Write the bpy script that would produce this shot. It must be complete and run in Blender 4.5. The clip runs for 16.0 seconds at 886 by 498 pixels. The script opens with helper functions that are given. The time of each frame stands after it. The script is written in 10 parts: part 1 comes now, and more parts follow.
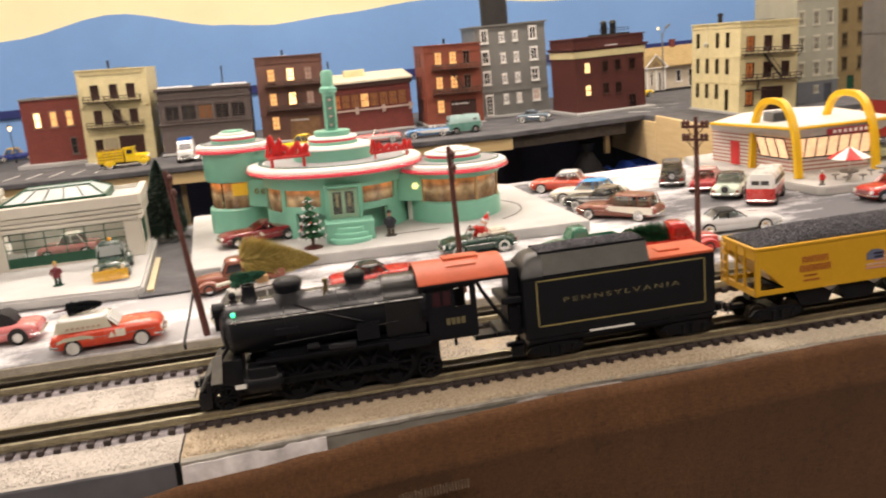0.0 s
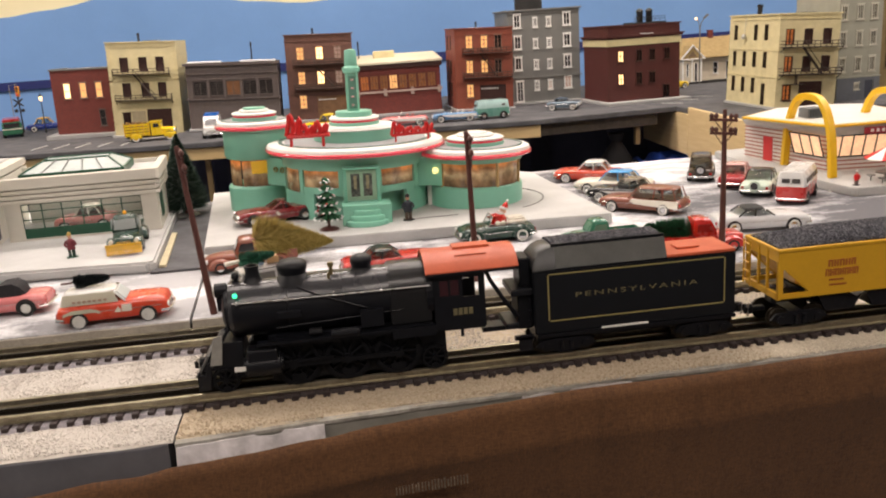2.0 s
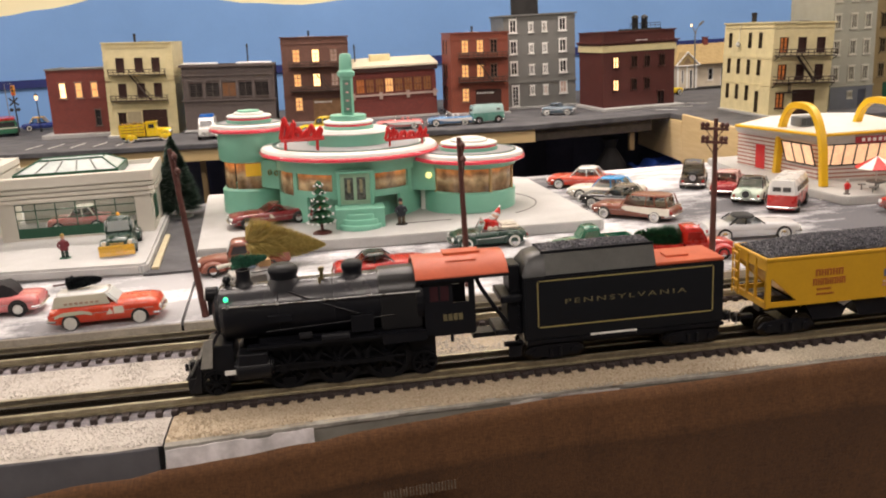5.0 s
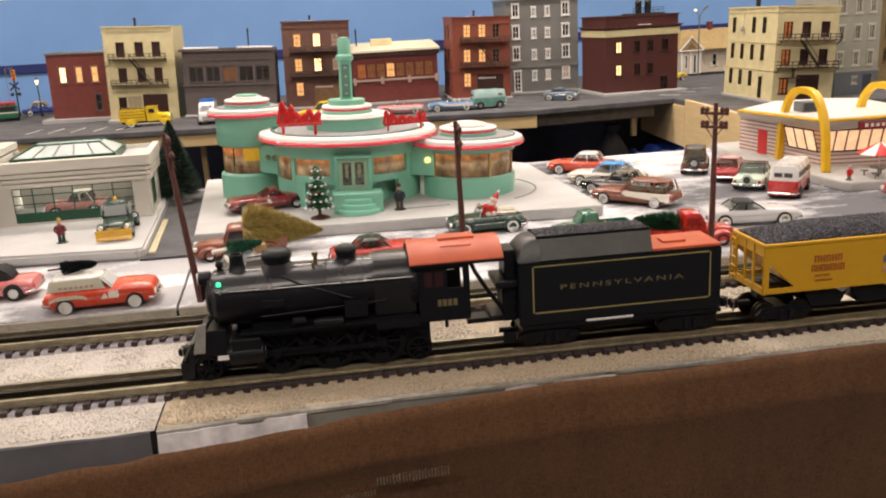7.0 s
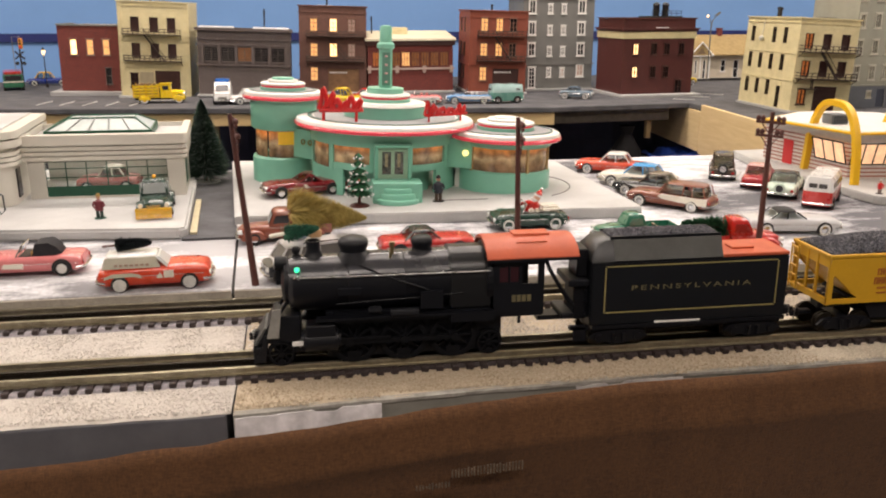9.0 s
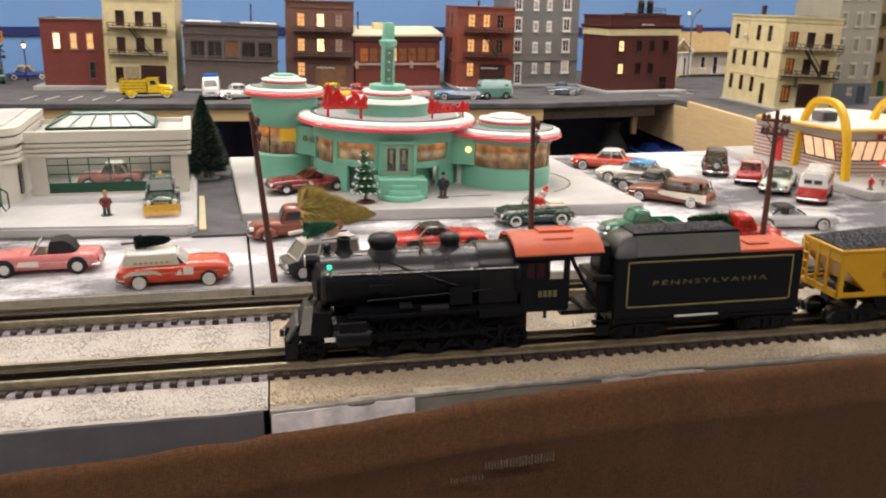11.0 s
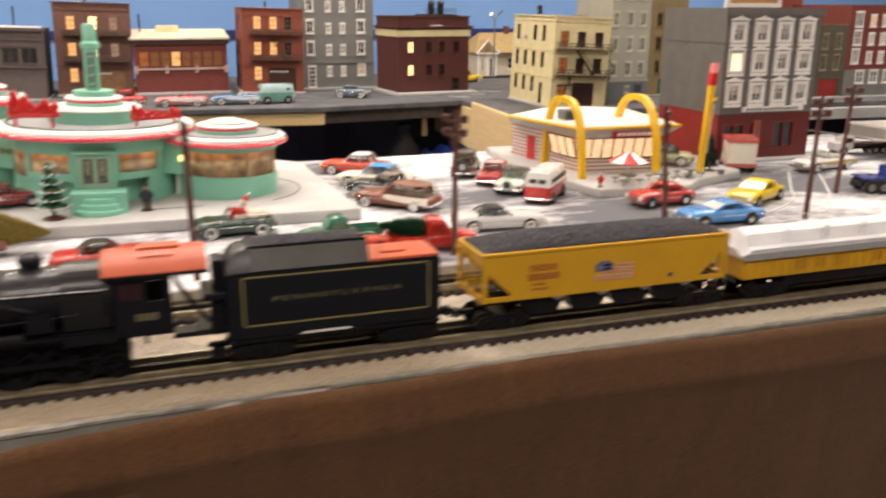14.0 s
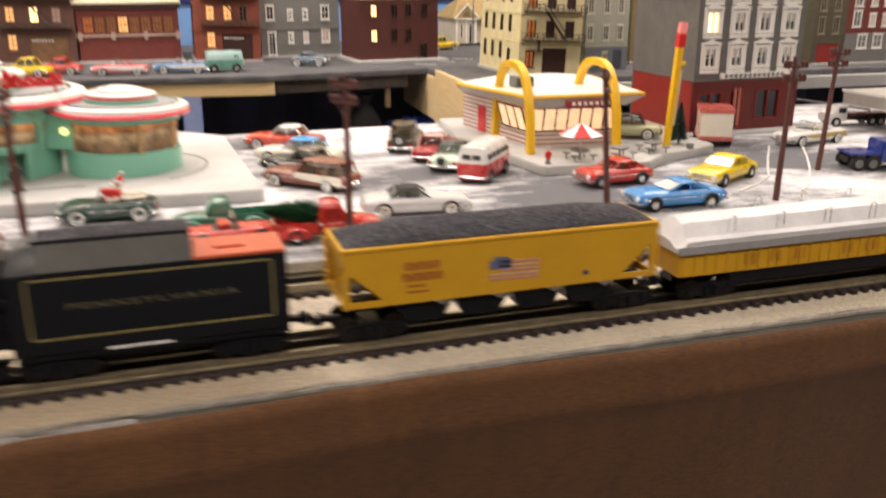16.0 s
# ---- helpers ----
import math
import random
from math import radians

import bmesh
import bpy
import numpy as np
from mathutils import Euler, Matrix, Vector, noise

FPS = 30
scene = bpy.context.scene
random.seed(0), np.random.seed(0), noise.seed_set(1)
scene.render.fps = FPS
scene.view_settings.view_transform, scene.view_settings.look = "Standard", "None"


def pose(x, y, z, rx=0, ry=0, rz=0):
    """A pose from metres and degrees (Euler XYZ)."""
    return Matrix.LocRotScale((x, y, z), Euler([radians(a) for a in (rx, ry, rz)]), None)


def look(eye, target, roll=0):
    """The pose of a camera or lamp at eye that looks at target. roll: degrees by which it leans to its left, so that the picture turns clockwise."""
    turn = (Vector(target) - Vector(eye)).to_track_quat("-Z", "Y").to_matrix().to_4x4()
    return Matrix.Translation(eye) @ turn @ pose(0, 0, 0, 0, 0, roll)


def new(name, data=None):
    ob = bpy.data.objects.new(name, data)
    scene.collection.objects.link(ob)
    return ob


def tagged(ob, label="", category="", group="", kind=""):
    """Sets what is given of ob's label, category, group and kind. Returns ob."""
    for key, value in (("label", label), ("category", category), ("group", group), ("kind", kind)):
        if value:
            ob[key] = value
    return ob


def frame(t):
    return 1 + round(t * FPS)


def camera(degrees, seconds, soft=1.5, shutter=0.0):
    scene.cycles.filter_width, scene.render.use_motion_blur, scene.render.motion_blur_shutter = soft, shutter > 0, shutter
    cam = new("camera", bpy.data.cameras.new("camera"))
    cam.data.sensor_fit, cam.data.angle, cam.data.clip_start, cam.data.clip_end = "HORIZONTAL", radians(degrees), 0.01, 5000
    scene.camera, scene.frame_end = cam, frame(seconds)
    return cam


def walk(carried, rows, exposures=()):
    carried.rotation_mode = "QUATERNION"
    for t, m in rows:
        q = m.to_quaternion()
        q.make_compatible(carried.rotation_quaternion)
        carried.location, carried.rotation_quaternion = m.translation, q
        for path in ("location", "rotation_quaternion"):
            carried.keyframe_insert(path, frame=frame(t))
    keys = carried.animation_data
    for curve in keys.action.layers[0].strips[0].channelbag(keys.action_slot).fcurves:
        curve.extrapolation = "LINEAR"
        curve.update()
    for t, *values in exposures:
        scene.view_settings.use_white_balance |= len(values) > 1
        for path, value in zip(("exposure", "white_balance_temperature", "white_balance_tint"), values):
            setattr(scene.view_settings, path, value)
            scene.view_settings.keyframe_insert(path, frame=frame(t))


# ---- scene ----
cam = camera(55.1, 16.0, soft=2.0, shutter=0.8)
PATH = [
    (0, (0.058, 0.031, 0.26), (0.364, 1.95, -0.212), -5.7),
    (0.5, (0.059, 0.038, 0.258), (0.297, 1.962, -0.236), -5.2),
    (1, (0.067, 0.046, 0.254), (0.271, 1.964, -0.277), -4.6),
    (1.5, (0.073, 0.047, 0.256), (0.299, 1.965, -0.263), -4.0),
    (2, (0.077, 0.049, 0.256), (0.311, 1.971, -0.245), -3.9),
    (2.5, (0.077, 0.045, 0.257), (0.303, 1.971, -0.233), -3.8),
    (3, (0.077, 0.044, 0.259), (0.316, 1.968, -0.231), -3.4),
    (3.5, (0.078, 0.045, 0.26), (0.319, 1.968, -0.231), -3.4),
    (6, (0.084, 0.045, 0.259), (0.329, 1.962, -0.255), -3.1),
    (6.5, (0.087, 0.047, 0.256), (0.31, 1.959, -0.284), -3.2),
    (7, (0.089, 0.049, 0.257), (0.321, 1.964, -0.27), -3.2),
    (7.5, (0.088, 0.052, 0.256), (0.303, 1.974, -0.255), -3.2),
    (8, (0.083, 0.054, 0.256), (0.314, 1.969, -0.271), -2.2),
    (8.5, (0.053, 0.057, 0.26), (0.289, 1.969, -0.278), -1.7),
    (8.7, (0.029, 0.06, 0.261), (0.29, 1.966, -0.283), -0.9),
    (10.8, (-0.033, 0.06, 0.265), (0.32, 1.948, -0.292), 1.1),
    (11, (-0.041, 0.058, 0.267), (0.321, 1.943, -0.295), 0.4),
    (11.5, (-0.035, 0.075, 0.261), (0.335, 1.948, -0.336), -0.7),
    (12, (-0.017, 0.088, 0.256), (0.308, 1.966, -0.352), -1.8),
    (12.5, (-0.005, 0.091, 0.255), (0.36, 1.963, -0.345), -2.3),
    (13, (0.022, 0.084, 0.256), (0.417, 1.96, -0.314), -3.3),
    (13.5, (0.091, 0.073, 0.253), (0.539, 1.925, -0.354), -2.8),
    (14, (0.186, 0.054, 0.261), (0.803, 1.874, -0.291), 0.2),
    (14.5, (0.251, 0.075, 0.262), (0.854, 1.904, -0.279), -0.6),
    (15, (0.241, 0.078, 0.251), (0.852, 1.9, -0.302), -2.3),
    (15.5, (0.243, 0.098, 0.252), (0.877, 1.913, -0.299), -1.3),
    (16, (0.337, 0.147, 0.237), (0.912, 1.962, -0.375), -0.1),
]
walk(cam, [(t, look(eye, target, roll)) for t, eye, target, roll in PATH], [(0, 0.24, 6900, 12), (0.5, 0.36, 6850, 12), (1.5, 0.40, 6800, 12), (2.0, 0.02, 6600, 12), (3.5, -0.02, 6600, 12), (6.0, 0.04, 6650, 12), (8.5, 0.03, 6650, 12), (11.0, 0.02, 6350, 10), (12.5, 0.08, 6400, 10), (13.3, 0.22, 6700, 12), (16.0, 0.22, 6700, 12)])

# ---- light ----
world = bpy.data.worlds.new("room_air")
world.use_nodes = True
world.node_tree.nodes["Background"].inputs[0].default_value = (0.95, 0.95, 1.0, 1)
world.node_tree.nodes["Background"].inputs[1].default_value = 0.02
scene.world = world


def ceiling_lamp(x, y, z, sx, sy, power, colour=(1.0, 0.885, 0.80)):
    d = bpy.data.lights.new("ceiling_tube", "AREA")
    d.shape, d.size, d.size_y, d.energy, d.color = "RECTANGLE", sx, sy, power, colour
    ob = new("ceiling_tube", d)
    ob.matrix_world = pose(x, y, z)
    return ob


for lamp_x in (-1.6, 0.1, 1.8):
    ceiling_lamp(lamp_x, -0.45, 1.27, 1.2, 0.3, 15.5)
    ceiling_lamp(lamp_x, 1.15, 1.27, 1.2, 0.3, 11.5)
    ceiling_lamp(lamp_x, 1.95, 1.27, 1.2, 0.2, 18.0)
scene.view_settings.exposure = 0.0


# ---- building blocks ----
def bx(bm, x0, y0, z0, x1, y1, z1):
    v = [bm.verts.new((x, y, z)) for x in (x0, x1) for y in (y0, y1) for z in (z0, z1)]
    for f in ((0, 1, 3, 2), (4, 6, 7, 5), (0, 4, 5, 1), (2, 3, 7, 6), (0, 2, 6, 4), (1, 5, 7, 3)):
        bm.faces.new([v[i] for i in f])
    return v


def xf(verts, m):
    for v in verts:
        v.co = m @ v.co


def cyl(bm, p, r, h, axis="z", n=20, r2=None):
    r2 = r if r2 is None else r2
    rings = []
    for k, rr in ((0, r), (h, r2)):
        ring = []
        for i in range(n):
            a = 2 * math.pi * i / n
            c, s = rr * math.cos(a), rr * math.sin(a)
            co = {"z": (c, s, k), "x": (k, c, s), "y": (s, k, c)}[axis]
            ring.append(bm.verts.new(Vector(p) + Vector(co)))
        rings.append(ring)
    for i in range(n):
        j = (i + 1) % n
        bm.faces.new((rings[0][i], rings[0][j], rings[1][j], rings[1][i]))
    bm.faces.new(rings[0][::-1])
    bm.faces.new(rings[1])
    return rings[0] + rings[1]


def lathe(bm, prof, c=(0, 0, 0), n=48, sy=1.0):
    rings = []
    for r, z in prof:
        if r < 1e-6:
            rings.append([bm.verts.new((c[0], c[1], c[2] + z))])
        else:
            rings.append([bm.verts.new((c[0] + r * math.cos(2 * math.pi * i / n), c[1] + sy * r * math.sin(2 * math.pi * i / n), c[2] + z)) for i in range(n)])
    for a, b in zip(rings, rings[1:]):
        for i in range(n):
            j = (i + 1) % n
            q = [a[i % len(a)], a[j % len(a)], b[j % len(b)], b[i % len(b)]]
            q = list(dict.fromkeys(q))
            if len(q) > 2:
                bm.faces.new(q)
    return [v for r in rings for v in r]


def prism(bm, pts, a0, a1, plane="xz"):
    f = {"xz": lambda p, a: (p[0], a, p[1]), "xy": lambda p, a: (p[0], p[1], a), "yz": lambda p, a: (a, p[0], p[1])}[plane]
    lo = [bm.verts.new(f(p, a0)) for p in pts]
    hi = [bm.verts.new(f(p, a1)) for p in pts]
    n = len(pts)
    for i in range(n):
        j = (i + 1) % n
        bm.faces.new((lo[i], lo[j], hi[j], hi[i]))
    bm.faces.new(lo[::-1])
    bm.faces.new(hi)
    bmesh.ops.recalc_face_normals(bm, faces=bm.faces)
    return lo + hi


def loft(bm, rings, closed=True, caps=True):
    vs = [[bm.verts.new(p) for p in r] for r in rings]
    n = len(vs[0])
    for a, b in zip(vs, vs[1:]):
        for i in range(n if closed else n - 1):
            j = (i + 1) % n
            bm.faces.new((a[i], a[j], b[j], b[i]))
    if caps:
        bm.faces.new(vs[0][::-1])
        bm.faces.new(vs[-1])
    bmesh.ops.recalc_face_normals(bm, faces=bm.faces)
    return [v for r in vs for v in r]


def tube(bm, pts, r, n=6, r1=None):
    pts = [Vector(p) for p in pts]
    r1 = r if r1 is None else r1
    rings = []
    for i, p in enumerate(pts):
        d = (pts[min(i + 1, len(pts) - 1)] - pts[max(i - 1, 0)]).normalized()
        u = d.cross(Vector((0.31, 0.17, 1.0) if abs(d.z) < 0.9 else (1.0, 0.2, 0.0))).normalized()
        w = d.cross(u)
        rr = r + (r1 - r) * i / max(1, len(pts) - 1)
        rings.append([p + rr * (math.cos(2 * math.pi * k / n) * u + math.sin(2 * math.pi * k / n) * w) for k in range(n)])
    return loft(bm, rings)


def bev(bm, w, seg=1, angle=30):
    bmesh.ops.recalc_face_normals(bm, faces=bm.faces)
    es = [e for e in bm.edges if len(e.link_faces) == 2 and e.calc_face_angle(0) > radians(angle)]
    bmesh.ops.bevel(bm, geom=es, offset=w, segments=seg, affect="EDGES", clamp_overlap=True)


def mesh_of(name, bm, material, smooth=False):
    me = bpy.data.meshes.new(name)
    bm.normal_update()
    bm.to_mesh(me)
    bm.free()
    if smooth:
        me.polygons.foreach_set("use_smooth", [True] * len(me.polygons))
        me.set_sharp_from_angle(angle=radians(smooth if smooth is not True else 40))
    for m in material if isinstance(material, (list, tuple)) else [material]:
        me.materials.append(m)
    return me


def part(name, bm, material, parent, label="", smooth=False):
    ob = new(name, mesh_of(name, bm, material, smooth))
    ob.parent = parent
    if label:
        ob["label"] = label
    return ob


def thing(name, m, label, category, group="", kind=""):
    ob = new(name)
    ob.empty_display_size = 0.01
    ob.matrix_world = m
    return tagged(ob, label, category, group, kind)


def solid(name, bm, material, label, category, group="", kind="", m=None, smooth=False):
    ob = new(name, mesh_of(name, bm, material, smooth))
    if m is not None:
        ob.matrix_world = m
    return tagged(ob, label, category, group, kind)


def holed(bm, w, h, t, holes, m):
    """An upright wall w by h, t thick, front at y=0, with openings (x0, z0, x1, z1)."""
    xs = sorted({0.0, w, *[min(max(v, 0), w) for q in holes for v in (q[0], q[2])]})
    zs = sorted({0.0, h, *[min(max(v, 0), h) for q in holes for v in (q[1], q[3])]})
    full = lambda i, k: 0 <= i < len(xs) - 1 and 0 <= k < len(zs) - 1 and not any(
        q[0] < (xs[i] + xs[i + 1]) / 2 < q[2] and q[1] < (zs[k] + zs[k + 1]) / 2 < q[3] for q in holes)
    def face(*p):
        bm.faces.new([bm.verts.new(m @ Vector(q)) for q in p])
    for i in range(len(xs) - 1):
        for k in range(len(zs) - 1):
            if not full(i, k):
                continue
            x0, x1, z0, z1 = xs[i], xs[i + 1], zs[k], zs[k + 1]
            face((x0, 0, z0), (x1, 0, z0), (x1, 0, z1), (x0, 0, z1))
            face((x1, t, z0), (x0, t, z0), (x0, t, z1), (x1, t, z1))
            if not full(i - 1, k):
                face((x0, t, z0), (x0, 0, z0), (x0, 0, z1), (x0, t, z1))
            if not full(i + 1, k):
                face((x1, 0, z0), (x1, t, z0), (x1, t, z1), (x1, 0, z1))
            if not full(i, k - 1):
                face((x0, t, z0), (x1, t, z0), (x1, 0, z0), (x0, 0, z0))
            if not full(i, k + 1):
                face((x0, 0, z1), (x1, 0, z1), (x1, t, z1), (x0, t, z1))


# ---- materials ----
def mat(name, col, rough=0.5, metal=0.0, var=0.12, scale=60.0, bump=0.15, bscale=400.0, depth=0.0004, emit=0.0, coat=0.0, col2=None, trans=0.0, patch=0.5, emitcol=None):
    m = bpy.data.materials.new(name)
    m.use_nodes = True
    nt = m.node_tree
    b = nt.nodes["Principled BSDF"]
    ln = nt.links.new
    tc = nt.nodes.new("ShaderNodeTexCoord")
    n1 = nt.nodes.new("ShaderNodeTexNoise")
    n1.inputs["Scale"].default_value, n1.inputs["Detail"].default_value, n1.inputs["Roughness"].default_value = scale, 6, 0.6
    n2 = nt.nodes.new("ShaderNodeTexNoise")
    n2.inputs["Scale"].default_value, n2.inputs["Detail"].default_value = bscale, 3
    for n in (n1, n2):
        ln(tc.outputs["Object"], n.inputs["Vector"])
    ramp = nt.nodes.new("ShaderNodeMapRange")
    ramp.inputs[1].default_value, ramp.inputs[2].default_value = patch - 0.2, patch + 0.2
    ln(n1.outputs[0], ramp.inputs[0])
    mix = nt.nodes.new("ShaderNodeMix")
    mix.data_type = "RGBA"
    c2 = col2 or tuple(c * (1 - var) for c in col)
    c1 = col if col2 else tuple(min(1, c * (1 + var * 0.6)) for c in col)
    mix.inputs[6].default_value, mix.inputs[7].default_value = (*c1, 1), (*c2, 1)
    ln(ramp.outputs[0], mix.inputs[0])
    fine = nt.nodes.new("ShaderNodeMix")
    fine.data_type, fine.blend_type = "RGBA", "MULTIPLY"
    fine.inputs[0].default_value = min(1.0, var * 1.5)
    ln(mix.outputs[2], fine.inputs[6])
    ln(n2.outputs[0], fine.inputs[7])
    ln(fine.outputs[2], b.inputs["Base Color"])
    rr = nt.nodes.new("ShaderNodeMapRange")
    rr.inputs[3].default_value, rr.inputs[4].default_value = max(0.02, rough - 0.12), min(1, rough + 0.12)
    ln(n1.outputs[0], rr.inputs[0])
    ln(rr.outputs[0], b.inputs["Roughness"])
    b.inputs["Metallic"].default_value = metal
    b.inputs["Coat Weight"].default_value = coat
    b.inputs["Coat Roughness"].default_value = 0.08
    b.inputs["Transmission Weight"].default_value = trans
    if bump:
        bp = nt.nodes.new("ShaderNodeBump")
        bp.inputs["Strength"].default_value, bp.inputs["Distance"].default_value = bump, depth
        ln(n2.outputs[0], bp.inputs["Height"])
        ln(bp.outputs[0], b.inputs["Normal"])
    if emit:
        b.inputs["Emission Color"].default_value = (*(emitcol or col), 1)
        b.inputs["Emission Strength"].default_value = emit
    return m


def dull(m, level):
    m.node_tree.nodes["Principled BSDF"].inputs["Specular IOR Level"].default_value = level
    return m


def wired(name, build):
    m = bpy.data.materials.new(name)
    m.use_nodes = True
    build(m.node_tree, m.node_tree.nodes["Principled BSDF"], m.node_tree.links.new)
    return m


def nd(nt, kind, **k):
    n = nt.nodes.new("ShaderNode" + kind)
    for a, v in k.items():
        n.inputs[a.replace("_", " ")].default_value = v
    return n


def colmix(nt, ln, fac, a, b, blend="MIX"):
    mx = nt.nodes.new("ShaderNodeMix")
    mx.data_type, mx.blend_type = "RGBA", blend
    for sock, v in ((0, fac), (6, a), (7, b)):
        if isinstance(v, (int, float)):
            mx.inputs[sock].default_value = v
        elif isinstance(v, tuple):
            mx.inputs[sock].default_value = (*v, 1)
        else:
            ln(v, mx.inputs[sock])
    return mx.outputs[2]


def street_nodes(nt, b, ln):
    tc = nd(nt, "TexCoord")
    big = nd(nt, "TexNoise", Scale=4.5, Detail=7.0, Roughness=0.62, Distortion=0.6)
    fine = nd(nt, "TexNoise", Scale=220.0, Detail=4.0, Roughness=0.7)
    mid = nd(nt, "TexNoise", Scale=28.0, Detail=5.0, Roughness=0.65)
    mp = nd(nt, "Mapping", Scale=(0.75, 1.5, 1.0), Location=(0.43, 0.1, 0.0))
    ln(tc.outputs["Object"], mp.inputs[0])
    ln(mp.outputs[0], big.inputs["Vector"])
    ln(mp.outputs[0], mid.inputs["Vector"])
    ln(tc.outputs["Object"], fine.inputs["Vector"])
    add = nt.nodes.new("ShaderNodeMath")
    add.operation = "MULTIPLY_ADD"
    add.inputs[1].default_value = 0.45
    ln(mid.outputs[0], add.inputs[0])
    ln(big.outputs[0], add.inputs[2])
    add2 = nt.nodes.new("ShaderNodeMath")
    add2.operation = "MULTIPLY_ADD"
    add2.inputs[1].default_value = 0.22
    ln(fine.outputs[0], add2.inputs[0])
    ln(add.outputs[0], add2.inputs[2])
    mr = nd(nt, "MapRange")
    mr.inputs[1].default_value, mr.inputs[2].default_value = 0.72, 1.00
    ln(add2.outputs[0], mr.inputs[0])
    # drifts swept against the lane mouth and the back of the lot
    heap = mr
    for spot in ((-0.085, 0.945, 0.0), (-0.105, 0.985, 0.0), (0.635, 1.43, 0.0)):
        near = nt.nodes.new("ShaderNodeVectorMath"); near.operation = "DISTANCE"; near.inputs[1].default_value = spot
        ln(tc.outputs["Object"], near.inputs[0])
        drift = nd(nt, "MapRange"); drift.inputs[1].default_value, drift.inputs[2].default_value, drift.inputs[3].default_value, drift.inputs[4].default_value = 0.05, 0.19, 0.25, 0.0
        ln(near.outputs["Value"], drift.inputs[0])
        pile = nt.nodes.new("ShaderNodeMath"); pile.operation = "ADD"; pile.use_clamp = True
        ln(heap.outputs[0], pile.inputs[0]); ln(drift.outputs[0], pile.inputs[1])
        heap = pile
    # stretches swept down to the wet asphalt
    for spot in ((1.13, 1.09, 0.0), (0.80, 1.055, 0.0)):
        near = nt.nodes.new("ShaderNodeVectorMath"); near.operation = "DISTANCE"; near.inputs[1].default_value = spot
        ln(tc.outputs["Object"], near.inputs[0])
        swept = nd(nt, "MapRange"); swept.inputs[1].default_value, swept.inputs[2].default_value, swept.inputs[3].default_value, swept.inputs[4].default_value = 0.05, 0.17, 0.45, 0.0
        ln(near.outputs["Value"], swept.inputs[0])
        bare = nt.nodes.new("ShaderNodeMath"); bare.operation = "SUBTRACT"; bare.use_clamp = True
        ln(heap.outputs[0], bare.inputs[0]); ln(swept.outputs[0], bare.inputs[1])
        heap = bare
    grey = colmix(nt, ln, fine.outputs[0], (0.085, 0.085, 0.095), (0.14, 0.14, 0.15))
    col = colmix(nt, ln, heap.outputs[0], grey, (0.80, 0.80, 0.82))
    ln(col, b.inputs["Base Color"])
    b.inputs["Roughness"].default_value = 0.85
    bp = nd(nt, "Bump", Strength=0.4, Distance=0.0006)
    ln(add2.outputs[0], bp.inputs["Height"])
    ln(bp.outputs[0], b.inputs["Normal"])


def gravel_nodes(c1, c2, c3, pale=None):
    """Fine gravel in two tones; towards the far end it may fade into a paler batch."""
    def build(nt, b, ln):
        tc = nd(nt, "TexCoord")
        vo = nd(nt, "TexVoronoi", Scale=560.0)
        no = nd(nt, "TexNoise", Scale=14.0, Detail=5.0)
        ln(tc.outputs["Object"], vo.inputs["Vector"])
        ln(tc.outputs["Object"], no.inputs["Vector"])
        sep = nt.nodes.new("ShaderNodeSeparateColor")
        ln(vo.outputs["Color"], sep.inputs[0])
        a = colmix(nt, ln, sep.outputs[0], c1, c2)
        c = colmix(nt, ln, no.outputs[0], a, c3)
        if pale:
            sp = nt.nodes.new("ShaderNodeSeparateXYZ")
            ln(tc.outputs["Object"], sp.inputs[0])
            along = nd(nt, "MapRange"); along.inputs[1].default_value, along.inputs[2].default_value = 0.28, 0.55
            ln(sp.outputs[0], along.inputs[0])
            c = colmix(nt, ln, along.outputs[0], c, pale)
        ln(c, b.inputs["Base Color"])
        b.inputs["Roughness"].default_value = 0.85
        bp = nd(nt, "Bump", Strength=0.2, Distance=0.0006)
        bp.invert = True
        ln(vo.outputs["Distance"], bp.inputs["Height"])
        ln(bp.outputs[0], b.inputs["Normal"])
    return build


def grain_nodes(lo, hi, rough=0.8):
    def build(nt, b, ln):
        geo = nd(nt, "NewGeometry")
        ln(colmix(nt, ln, geo.outputs["Random Per Island"], lo, hi), b.inputs["Base Color"])
        b.inputs["Roughness"].default_value = rough
    return build


